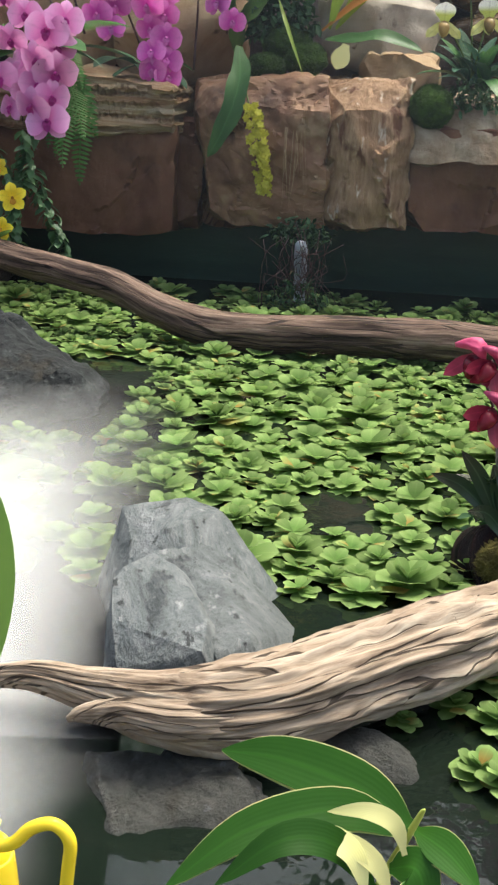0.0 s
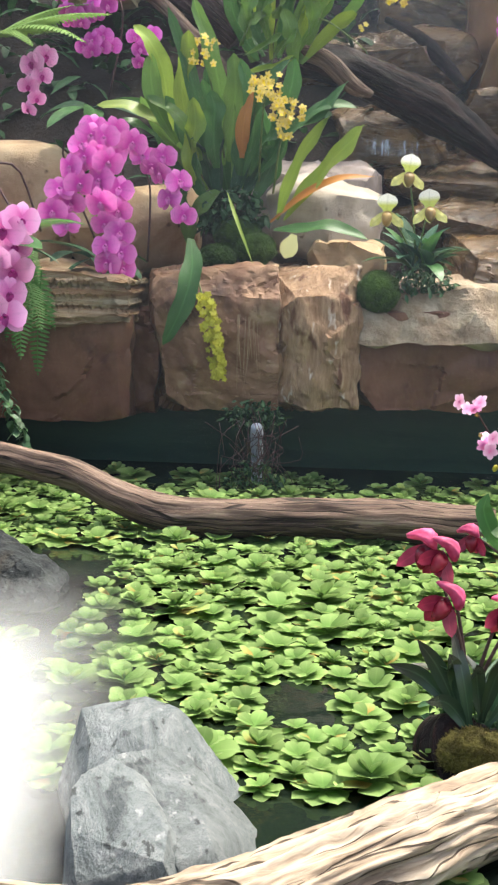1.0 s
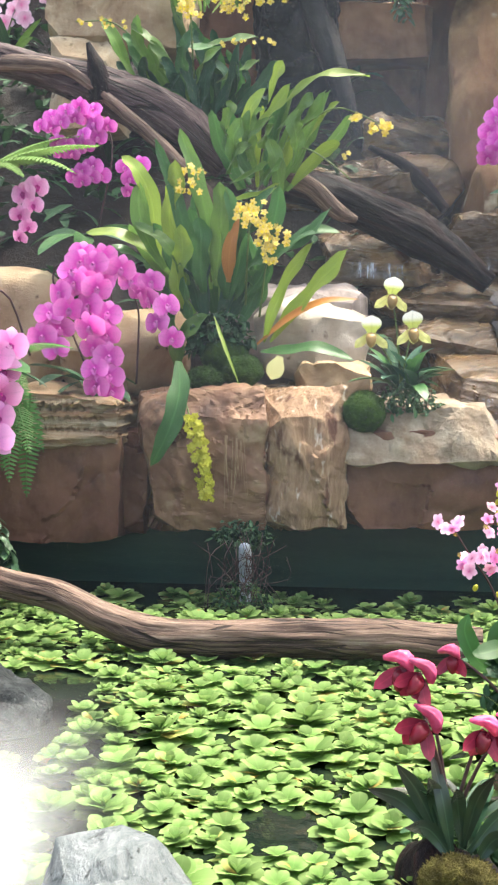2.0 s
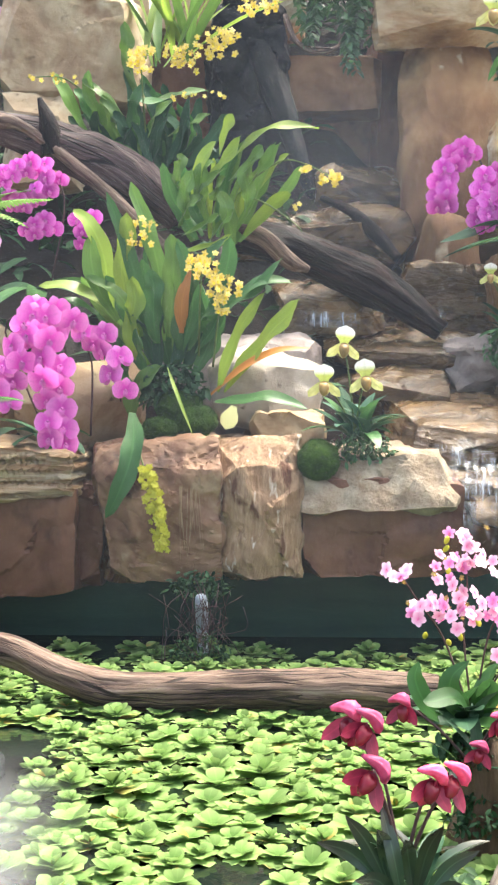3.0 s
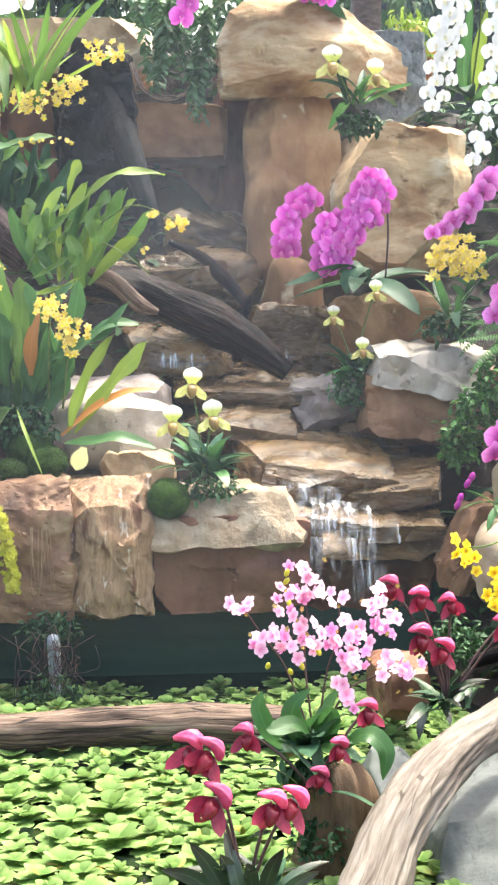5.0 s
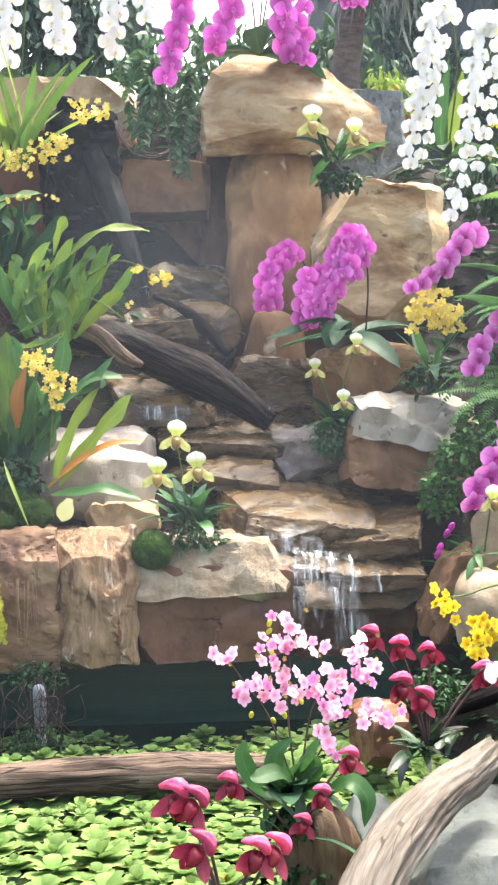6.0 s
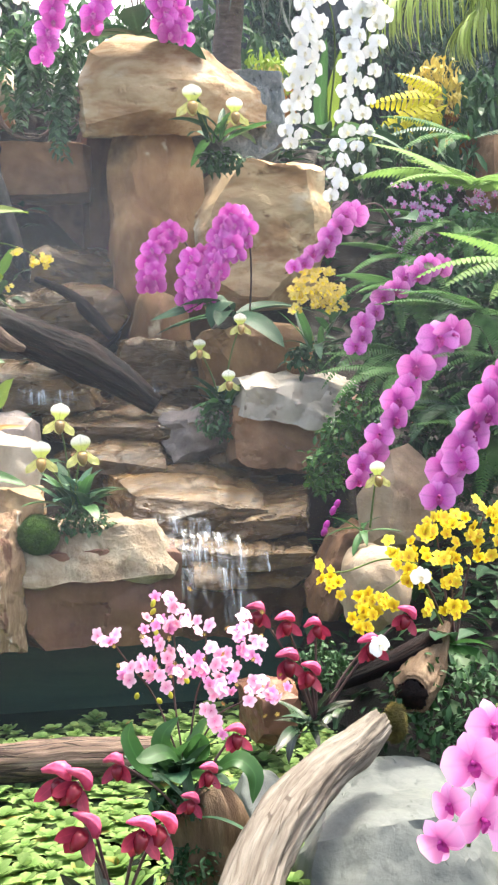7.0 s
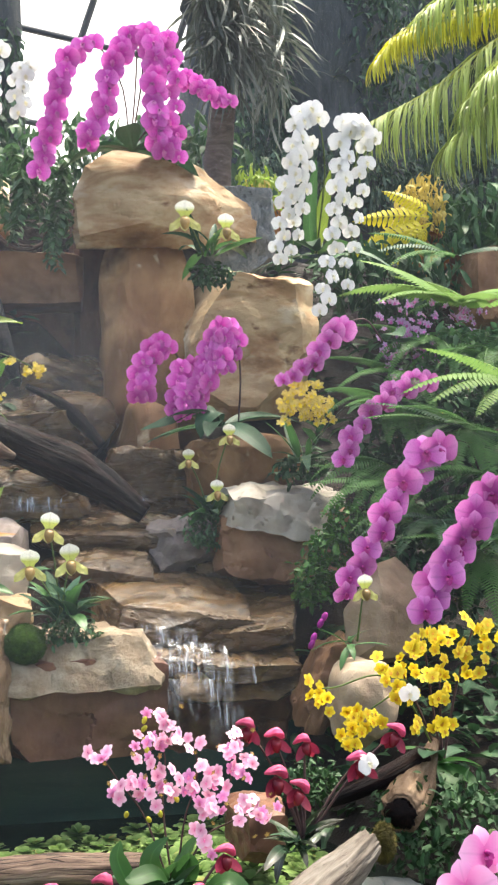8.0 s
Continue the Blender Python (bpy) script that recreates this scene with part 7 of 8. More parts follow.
p = moth_orchid((1.646, 4.600, 1.437), "purple moth orchid among the ferns", 4, 125)
spray(p, F_PUR, [(1.562, 4.500, 1.530), (1.490, 4.480, 1.508), (1.413, 4.460, 1.472), (1.342, 4.440, 1.414), (1.275, 4.430, 1.343), (1.228, 4.420, 1.263), (1.218, 4.420, 1.207)], 12, 0.1050, 126, DSTEM, stem=[(1.646, 4.600, 1.437)], taper=0.2, two=0.1)
p = moth_orchid((1.466, 4.700, 1.707), "lilac purple moth orchid beside the boulder", 3, 127)
spray(p, F_PUR, [(1.275, 4.600, 1.745), (1.216, 4.580, 1.695), (1.158, 4.570, 1.612), (1.080, 4.560, 1.560), (1.003, 4.550, 1.512)], 10, 0.1080, 128, DSTEM, stem=[(1.466, 4.700, 1.707), (1.380, 4.640, 1.780)], taper=0.45, two=0.1)
p = thing("lilac_orchid", (1.627, 4.800, 1.569), "hazy lilac small-flowered orchid in ferns", "orchid")
cluster(p, F_LILAC, (1.582, 4.750, 1.725), (0.065, 0.085), 90, 0.032, 129, wild=1.2)
cluster(p, F_LILAC, (1.880, 4.900, 1.850), (0.05, 0.04), 30, 0.032, 130, wild=1.2)
stalk(p, [(1.627, 4.800, 1.569), (1.603, 4.780, 1.719), (1.578, 4.760, 1.847)], 0.004, 0.002, STEM)

p = thing("yellow_orchid", (1.153, 4.750, 1.204), "pale yellow orchid with dense flower head", "orchid")
clump(p, (1.155, 4.750, 1.247), 14, (0.14, 0.28), 0.16, (10, 80), [m_strap, m_deep, m_dark], 131)
cluster(p, F_PYEL, (1.137, 4.620, 1.457), (0.055, 0.042), 102, 0.036, 132)
bush("ground_cover", (1.155, 4.800, 1.229), (0.12, 0.06, 0.06), "dark foliage at the yellow orchid's foot", 11, 160, 0.045, m_bush)

# yellow orchid in front
p = thing("yellow_orchid", (1.132, 3.150, 0.307), "bright yellow moth orchid by the hollow log", "orchid")
clump(p, (1.119, 3.150, 0.380), 9, (0.12, 0.2), 0.36, (-20, 50), [m_dark, m_deep], 141, (150, 400), (25, 50), 0.04, 0.25, (0.5, 0.3))
YEL = (((0.792, 3.100, 0.571), 6, 0.022, 0.026), ((0.893, 3.080, 0.507), 10, 0.03, 0.022), ((0.862, 3.080, 0.452), 4, 0.016, 0.01), ((0.984, 3.100, 0.632), 8, 0.028, 0.022), ((1.056, 3.100, 0.686), 9, 0.03, 0.02),
       ((1.127, 3.120, 0.703), 6, 0.024, 0.014), ((1.081, 3.080, 0.615), 9, 0.032, 0.02), ((0.985, 3.060, 0.572), 8, 0.03, 0.018), ((1.117, 3.080, 0.563), 4, 0.016, 0.014), ((1.194, 3.120, 0.642), 8, 0.03, 0.03), ((1.224, 3.120, 0.721), 6, 0.024, 0.02),
       ((1.033, 3.060, 0.492), 2, 0.01, 0.008), ((1.095, 3.060, 0.484), 4, 0.014, 0.012), ((1.279, 3.120, 0.682), 8, 0.03, 0.03))
for k, (q, n, sx, sz) in enumerate(YEL):
    cluster(p, F_YEL, q, (sx * 0.9, sz * 0.9), int(n * 1.8), 0.036, 150 + k, wild=1.1)
base = (1.126, 3.150, 0.365)
for q in ((0.998, 3.120, 0.651), (1.081, 3.140, 0.704), (1.219, 3.140, 0.727), (1.116, 3.120, 0.588)):
    stalk(p, [base, ((base[0] + q[0]) / 2, q[1] + 0.02, base[2] * 0.45 + q[2] * 0.55), q], 0.004, 0.002, DSTEM)
stalk(p, [(1.026, 3.120, 0.593), (0.932, 3.100, 0.613), (0.843, 3.100, 0.589), (0.799, 3.100, 0.585)], 0.003, 0.002, STEM)
stalk(p, [base, (1.025, 3.120, 0.549), (0.944, 3.100, 0.541), (0.884, 3.100, 0.488)], 0.003, 0.002, STEM)
bloom(p, F_WHITE, (0.995, 3.000, 0.575), (0, -1, 0), 0.0527)
bloom(p, F_WHITE, (0.863, 2.920, 0.425), (0.3, -1, 0.3), 0.0570, 30)

# hollow log above the leaning one
log("hollow_log", [rp((0.804, 3.100, 0.301), 0.014), rp((0.909, 3.050, 0.352), 0.022), rp((1.058, 3.100, 0.406), 0.03)], DARKLOG, "thin dark branch behind the hollow log", 5.2, 40, 18)
hollow = thing("hollow_log", (1.111, 3.200, 0.336), "hollow brown log end with dark opening", "log")
adopt(part("bark", tube([rp((1.109, 3.160, 0.431), 0.012), rp((1.065, 3.100, 0.384), 0.026), rp((1.021, 3.050, 0.345), 0.046), rp((0.979, 2.990, 0.321), 0.055), rp((0.950, 2.940, 0.309), 0.054), rp((0.940, 2.920, 0.305), 0.046), rp((0.937, 2.914, 0.304), 0.037)], 120, 60, 0.2, 6.1, 0.16, False), OCHREWOOD), hollow)
# Inner wall takes the dark log colour, so the hole's shade is painted in.
adopt(part("hollow", tube([rp((1.013, 3.060, 0.323), 0.012), rp((0.982, 3.000, 0.317), 0.028), rp((0.953, 2.945, 0.309), 0.034), rp((0.937, 2.914, 0.304), 0.037)], 30, 60, 0.2, 6.1, 0.16, True), DARKLOG, label="inside of the log, its shade put into a dark colour"), hollow)
pad((0.879, 2.860, 0.254), (0.026, 0.02, 0.045), "yellow-green moss below the hollow log", 9, MOSSY)

# front pale pink moth orchid
p = moth_orchid((0.810, 1.850, 0.192), "large pale pink moth orchid near the path", 3, 161, length=(0.15, 0.2))
stalk(p, [(0.810, 1.850, 0.192), (0.775, 1.860, 0.414), (0.760, 1.860, 0.503), (0.692, 1.820, 0.300)], 0.004, 0.003, STEM)
for k, (q, s, f, r) in enumerate((((0.726, 1.800, 0.485), 110, (0.3, -1, 0.2), 0), ((0.690, 1.780, 0.438), 120, (-0.3, -1, 0), 15), ((0.730, 1.790, 0.400), 116, (0.5, -1, 0), -10), ((0.691, 1.760, 0.359), 112, (0.4, -1, -0.2), 10),
                                  ((0.651, 1.770, 0.382), 84, (-0.9, -0.8, 0), 20), ((0.631, 1.760, 0.332), 96, (-0.6, -1, -0.2), 40), ((0.746, 1.780, 0.333), 110, (0.4, -1, 0), 0), ((0.781, 1.800, 0.462), 110, (0.4, -1, 0), 0))):
    bloom(p, F_LPINK, q, f, s / 2315 * 1.8, r)

m_glossy = foliage("glossy_creeper_leaf", (0.04, 0.12, 0.02), (0.09, 0.2, 0.04), translucent=0.25, rough=0.3, rib=1.3, islands=True, vary=0.4)
undergrowth(3, 3800, m_bush, 0.13)

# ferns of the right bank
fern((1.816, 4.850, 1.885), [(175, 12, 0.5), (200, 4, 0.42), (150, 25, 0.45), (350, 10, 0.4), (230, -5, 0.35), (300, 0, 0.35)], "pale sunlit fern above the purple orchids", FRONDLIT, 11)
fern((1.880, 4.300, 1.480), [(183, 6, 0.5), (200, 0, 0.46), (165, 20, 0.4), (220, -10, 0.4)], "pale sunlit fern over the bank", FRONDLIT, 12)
fern((1.551, 4.700, 1.578), [(200, 0, 0.36), (235, -5, 0.34), (260, -15, 0.35), (285, -20, 0.35), (180, 10, 0.34)], "green fern among purple orchids", FROND, 13)
fern((1.663, 4.350, 1.329), [(190, 5, 0.42), (215, 0, 0.42), (240, -8, 0.4), (265, -15, 0.4), (290, -20, 0.4), (170, 15, 0.4), (150, 25, 0.35)], "dark green fern on the bank", FROND + FRONDDARK, 14)
fern((1.386, 4.350, 1.135), [(180, 0, 0.34), (200, 5, 0.36), (160, 14, 0.32), (235, -10, 0.3)], "green fern over the flat rock", FROND, 15)
fern((1.479, 4.150, 1.008), [(190, 5, 0.34), (225, -5, 0.34), (260, -15, 0.34), (300, -10, 0.34)], "dark green fern behind the purple flowers", FRONDDARK, 16)
fern((1.684, 4.750, 1.714), [(190, 0, 0.34), (215, -5, 0.34), (245, -10, 0.34), (275, -15, 0.34), (165, 12, 0.34)], "green fern behind the lilac flowers", FROND, 19)
fern((1.705, 4.200, 1.158), [(180, 5, 0.4), (205, 0, 0.4), (230, -8, 0.4), (255, -12, 0.36)], "green fern behind the arching flowers", FROND, 20)
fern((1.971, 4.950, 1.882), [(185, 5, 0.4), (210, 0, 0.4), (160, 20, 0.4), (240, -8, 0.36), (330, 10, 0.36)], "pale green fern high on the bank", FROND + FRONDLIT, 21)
fern((1.915, 4.700, 1.661), [(180, 10, 0.45), (210, 0, 0.4), (150, 25, 0.4), (240, -5, 0.4), (90, 40, 0.4)], "dense green fern on the upper bank", FROND, 17)
fern((2.093, 5.600, 2.234), [(180, 12, 0.5), (200, 0, 0.45), (340, 8, 0.45), (230, -5, 0.4), (150, 20, 0.45)], "dark fern below the palm", FRONDDARK + FROND, 18)
for k, (x, y, z) in enumerate(((1.42, 4.45, 1.20), (1.52, 4.30, 1.02), (1.62, 4.15, 0.90), (1.72, 4.45, 1.36), (1.50, 4.62, 1.44), (1.86, 4.42, 1.30), (1.98, 4.70, 1.60), (1.74, 4.30, 1.05))):
    fern((x, y, z), [(175 + 17 * i + 9 * k % 20, 18 - 11 * i, 0.36 + 0.03 * (i % 3)) for i in range(6)], "green fern in the dense bank planting", FROND, 30 + k)
bush("foliage", (1.858, 4.800, 1.589), (0.3, 0.2, 0.22), "dense mixed green foliage on the bank", 21, 900, 0.05, m_creep, kind="stuff")
bush("foliage", (1.617, 4.600, 1.226), (0.32, 0.15, 0.3), "dark green undergrowth on the bank", 22, 900, 0.06, m_bush, kind="stuff")
bush("foliage", (1.511, 4.200, 0.854), (0.24, 0.12, 0.2), "dark green undergrowth behind flowers", 23, 600, 0.05, m_bush, kind="stuff")
bush("foliage", (1.079, 3.000, 0.253), (0.22, 0.12, 0.14), "dark shaded ground plants under the log", 24, 700, 0.03, m_bush, kind="stuff")
bush("foliage", (0.796, 3.250, 0.325), (0.09, 0.06, 0.07), "dark green moss-like plants by the water", 25, 400, 0.02, m_bush, kind="stuff")
for k, (q, sz) in enumerate((((1.204, 4.300, 1.000), (0.09, 0.06, 0.1)), ((1.126, 4.280, 0.915), (0.08, 0.06, 0.09)), ((1.058, 4.260, 0.811), (0.07, 0.05, 0.09)))):
    bush("creeping_plant", q, sz, "dense glossy green creeper over the rocks", 31 + k, 330, 0.034, m_glossy)

# ---------------------------------------------------------------- upper rocks
p = moth_orchid((0.597, 5.650, 2.702), "tall magenta moth orchid arching on the top boulder", 5, 171, length=(0.25, 0.35))
b0 = (0.597, 5.650, 2.702)
spray(p, F_MAG, [(0.435, 5.600, 3.177), (0.332, 5.580, 3.088), (0.281, 5.560, 2.963), (0.254, 5.550, 2.807), (0.216, 5.550, 2.667), (0.185, 5.550, 2.528)], 17, 0.1088, 172, DSTEM, stem=[b0, (0.560, 5.620, 2.997)], taper=0.0, two=0.1)
spray(p, F_MAG, [(0.625, 5.600, 3.226), (0.543, 5.560, 3.116), (0.490, 5.540, 2.966), (0.450, 5.530, 2.808), (0.374, 5.530, 2.667)], 18, 0.1113, 173, DSTEM, stem=[b0, (0.623, 5.620, 3.000)], taper=0.0, two=0.12)
spray(p, F_MAG, [(0.663, 5.600, 3.228), (0.692, 5.540, 3.104), (0.692, 5.520, 2.943), (0.698, 5.520, 2.790), (0.720, 5.520, 2.625)], 18, 0.1088, 174, DSTEM, stem=[b0, (0.649, 5.620, 3.001)], taper=0.0, two=0.12)
spray(p, F_MAG, [(0.752, 5.600, 3.207), (0.780, 5.540, 3.031), (0.774, 5.530, 2.796), (0.789, 5.530, 2.605)], 11, 0.0919, 175, DSTEM, taper=0.0, two=0.2)
spray(p, F_MAG, [(0.839, 5.600, 3.029), (0.896, 5.560, 2.978), (0.971, 5.550, 2.939), (1.042, 5.550, 2.885)], 9, 0.0871, 176, DSTEM, stem=[b0, (0.776, 5.620, 2.928)], taper=0.0, two=0.25)
p = moth_orchid((1.336, 5.200, 2.152), "white moth orchid with long hanging sprays", 6, 181, length=(0.25, 0.4), ratio=0.2)
spray(p, F_WHITE, [(1.300, 5.000, 2.685), (1.223, 4.980, 2.663), (1.196, 4.960, 2.516), (1.163, 4.950, 2.372), (1.129, 4.940, 2.207), (1.101, 4.940, 2.023)], 19, 0.094, 182, STEM, stem=[(1.336, 5.200, 2.152), (1.343, 5.050, 2.476)], taper=0.3, two=0.24)
spray(p, F_WHITE, [(1.266, 5.020, 2.583), (1.229, 4.980, 2.406), (1.200, 4.970, 2.262), (1.169, 4.960, 2.051)], 10, 0.078, 183, STEM, taper=0.2, two=0.24)
spray(p, F_WHITE, [(1.462, 4.900, 2.601), (1.390, 4.880, 2.603), (1.365, 4.860, 2.446), (1.342, 4.850, 2.305), (1.317, 4.840, 2.142), (1.282, 4.830, 1.959), (1.248, 4.830, 1.790)], 20, 0.097, 184, STEM, stem=[(1.360, 5.200, 2.153), (1.445, 4.980, 2.459)], taper=0.35, two=0.24)
spray(p, F_WHITE, [(1.503, 4.920, 2.585), (1.457, 4.900, 2.437), (1.431, 4.890, 2.272), (1.396, 4.880, 2.107), (1.356, 4.880, 1.901)], 11, 0.078, 185, STEM, taper=0.25, two=0.24)
ribbon(p, [(1.336, 5.200, 2.152), (1.352, 5.150, 2.310), (1.386, 5.120, 2.497)], 0.06, m_strap2, up=(0, -1, 0.2))
ribbon(p, [(1.323, 5.200, 2.152), (1.297, 5.150, 2.285), (1.326, 5.120, 2.543)], 0.06, m_deep, up=(0, -1, 0.2))
p = moth_orchid((-0.487, 6.300, 2.751), "white moth orchids far behind the boulder", 4, 191)
spray(p, F_WHITE, [(-0.456, 6.300, 3.380), (-0.536, 6.280, 3.234), (-0.549, 6.260, 3.010), (-0.563, 6.250, 2.789)], 13, 0.112, 192, STEM, stem=[(-0.487, 6.300, 2.751)], taper=0.0)
spray(p, F_WHITE, [(-0.239, 6.300, 3.385), (-0.321, 6.280, 3.239), (-0.307, 6.260, 3.042), (-0.295, 6.250, 2.862)], 13, 0.107, 193, STEM, taper=0.0)
spray(p, F_WHITE, [(0.006, 6.300, 3.391), (-0.036, 6.280, 3.218), (-0.037, 6.260, 3.047), (-0.065, 6.250, 2.839)], 13, 0.098, 194, STEM, taper=0.0)
spray(p, F_WHITE, [(0.159, 6.400, 3.349), (0.116, 6.380, 3.229), (0.142, 6.360, 3.056)], 8, 0.089, 195, STEM, taper=0.0)
creeper("creeper", [(0.073, 5.750, 2.747), (0.122, 5.720, 2.727), (0.176, 5.700, 2.697), (0.235, 5.720, 2.718), (0.284, 5.700, 2.675), (0.327, 5.720, 2.657), (0.096, 5.680, 2.612), (0.207, 5.680, 2.590), (0.294, 5.680, 2.541), (0.035, 5.750, 2.707)], (0.3, 0.46),
        "grey-green creeper hanging beside the boulder", 41, m_creep, 0.055, 30, 0.5, 0.03)
t1 = thing("branch", (-0.016, 5.750, 2.377), "grey bare looping vine branch", "branch")
stalk(t1, [(-0.027, 5.750, 2.425), (0.020, 5.700, 2.305), (0.103, 5.680, 2.252), (0.201, 5.700, 2.281), (0.228, 5.720, 2.369)], 0.012, 0.01, BARK, 26, 8)
stalk(t1, [(-0.004, 5.720, 2.321), (0.056, 5.700, 2.281), (0.164, 5.680, 2.264)], 0.01, 0.006, BARK, 16, 8)
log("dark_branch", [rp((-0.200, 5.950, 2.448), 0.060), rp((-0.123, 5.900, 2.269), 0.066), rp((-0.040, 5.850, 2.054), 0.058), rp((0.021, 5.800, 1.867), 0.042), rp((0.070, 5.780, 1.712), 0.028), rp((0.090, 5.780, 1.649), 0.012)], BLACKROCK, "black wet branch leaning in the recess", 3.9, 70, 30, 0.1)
log("dark_branch", [rp((0.125, 5.500, 1.619), 0.012), rp((0.252, 5.450, 1.553), 0.022), rp((0.341, 5.400, 1.466), 0.03), rp((0.429, 5.350, 1.358), 0.02)], DARKLOG, "dark bent branch above the log", 2.2, 40, 16)
log("dark_branch", [rp((-0.208, 5.020, 1.445), 0.03), rp((-0.101, 4.980, 1.408), 0.035), rp((-0.007, 4.980, 1.322), 0.03), rp((0.067, 5.000, 1.291), 0.012)], BARK, "broken pale end of the dark log", 6.6, 40, 20)
log("dark_branch", [rp((-0.883, 4.950, 1.715), 0.05), rp((-0.901, 4.930, 1.825), 0.035), rp((-0.931, 4.920, 1.915), 0.008)], DARKLOG, "snapped stub on the dark root", 4.6, 30, 18)
log("dark_branch", [rp((-1.314, 4.980, 1.853), 0.03), rp((-1.093, 4.940, 1.836), 0.03), rp((-0.964, 4.930, 1.794), 0.02), rp((-0.665, 4.900, 1.555), 0.025), rp((-0.430, 4.850, 1.327), 0.02)], BARK, "pale ridge of the dark root", 4.9, 60, 18)

# ---------------------------------------------------------------- foreground
p = thing("variegated_plant", (-0.033, 1.200, 0.054), "cream-edged glossy green plant at the pond edge", "plant")
stalk(p, [(-0.057, 1.200, -0.003), (-0.036, 1.180, 0.082), (-0.014, 1.160, 0.156), (-0.010, 1.155, 0.169)], 0.007, 0.0012, STEMY, 14, 10)
def edged(pts, width, up=(0, -0.5, 0.85)):
    ribbon(p, pts, width, m_front, 16, 0.12, 0.45, 0.25, up)
    ribbon(p, [(q[0], q[1] + 0.004, q[2] - 0.003) for q in pts], width * 1.07, m_cream, 16, 0.1, 0.45, 0.25, up, "leaf_margin", "cream leaf margin")
edged([(-0.015, 1.170, 0.133), (-0.069, 1.200, 0.155), (-0.149, 1.240, 0.157), (-0.213, 1.260, 0.149)], 0.0539, (0, -0.7, 0.7))
edged([(-0.024, 1.160, 0.136), (-0.085, 1.150, 0.164), (-0.173, 1.120, 0.153), (-0.245, 1.080, 0.110)], 0.0427, (0, -0.7, 0.7))
edged([(-0.016, 1.170, 0.136), (0.014, 1.150, 0.128), (0.045, 1.120, 0.110)], 0.0348, (0, -0.7, 0.7))
edged([(-0.038, 1.150, 0.104), (-0.012, 1.140, 0.111), (0.002, 1.120, 0.067)], 0.0397, (0, -0.7, 0.7))
ribbon(p, [(-0.060, 1.090, 0.114), (-0.076, 1.100, 0.153), (-0.110, 1.110, 0.162), (-0.151, 1.120, 0.145)], 0.024, m_cream, 14, 0.12, 0.5, 0.3, (0, -0.7, 0.7))
ribbon(p, [(-0.027, 1.120, 0.141), (-0.038, 1.125, 0.169), (-0.065, 1.130, 0.178), (-0.101, 1.140, 0.167)], 0.018, m_cream, 14, 0.12, 0.5, 0.3, (0, -0.7, 0.7))
ribbon(p, [(-0.039, 1.090, 0.116), (-0.054, 1.100, 0.143), (-0.084, 1.110, 0.157), (-0.109, 1.115, 0.151)], 0.020, m_cream, 14, 0.12, 0.5, 0.3, (0, -0.7, 0.7))
ribbon(p, [(-0.047, 1.130, 0.086), (-0.089, 1.100, 0.158), (-0.140, 1.080, 0.173), (-0.197, 1.060, 0.133)], 0.0327, m_front, 14, 0.12, 0.5, 0.3, (0, -0.7, 0.7))
p = thing("broad_leaf_plant", (-0.446, 1.200, 0.243), "broad glossy green leaf at the pond edge", "plant")
ribbon(p, [(-0.458, 1.200, 0.192), (-0.434, 1.200, 0.305), (-0.431, 1.200, 0.394), (-0.447, 1.200, 0.477)], 0.0363, m_strap, 14, 0.15, 0.5, 0.3, (0, -1, 0.2))
p = thing("yellow_container", (-0.379, 1.050, 0.102), "glossy yellow container with looped handle", "container")
adopt(part("handle", tube([rp((-0.407, 1.060, 0.151), 0.0062), rp((-0.378, 1.050, 0.164), 0.0062), rp((-0.360, 1.050, 0.182), 0.0062), rp((-0.340, 1.050, 0.188), 0.0062), rp((-0.326, 1.050, 0.173), 0.0062), rp((-0.327, 1.050, 0.144), 0.0062), rp((-0.333, 1.050, 0.083), 0.0062)], 40, 12), YPAINT), p)
adopt(part("body", tube([rp((-0.431, 1.080, 0.022), 0.045), rp((-0.425, 1.080, 0.074), 0.045), rp((-0.418, 1.080, 0.130), 0.034), rp((-0.417, 1.080, 0.136), 0.03)], 14, 24), YPAINT), p)

# pipe and its tangle of roots
pipe = thing("pipe", (-0.279, 4.200, -0.003), "pale grey plastic pipe wrapped in roots", "pipe")
adopt(part("tube", tube([rp((-0.277, 4.160, -0.031), 0.018), rp((-0.280, 4.140, 0.121), 0.02), rp((-0.280, 4.100, 0.201), 0.02), rp((-0.280, 4.100, 0.215), 0.013)], 12, 16), PIPEM), pipe)
rng = random.Random(8)
c0 = (-0.279, 4.120, 0.125)
for i in range(46):
    x, z = rng.gauss(0, 0.045), rng.uniform(0.02, 0.16)
    q = [(c0[0] + x * rng.uniform(0.6, 1.3) + rng.gauss(0, 0.025), c0[1] - 0.05 + rng.gauss(0, 0.03), c0[2] + z * (1 - k / 1.6) - 0.02 + rng.gauss(0, 0.015)) for k in range(4)]
    stalk(pipe, q, 0.0014, 0.0009, DSTEM, 10, 4, "rootlet")
bush("root_tangle", (-0.283, 4.060, 0.046), (0.1, 0.03, 0.07), "dark matted rootlets in front of the pipe", 52, 260, 0.022, m_bush, "roots")
bush("root_tangle", (-0.288, 4.140, 0.239), (0.1, 0.04, 0.05), "dark matted rootlets and moss round the pipe", 51, 320, 0.022, m_bush, "roots")
p = thing("dry_roots", (-0.321, 4.160, 0.654), "dry tan rootlets trailing down the stone", "roots")
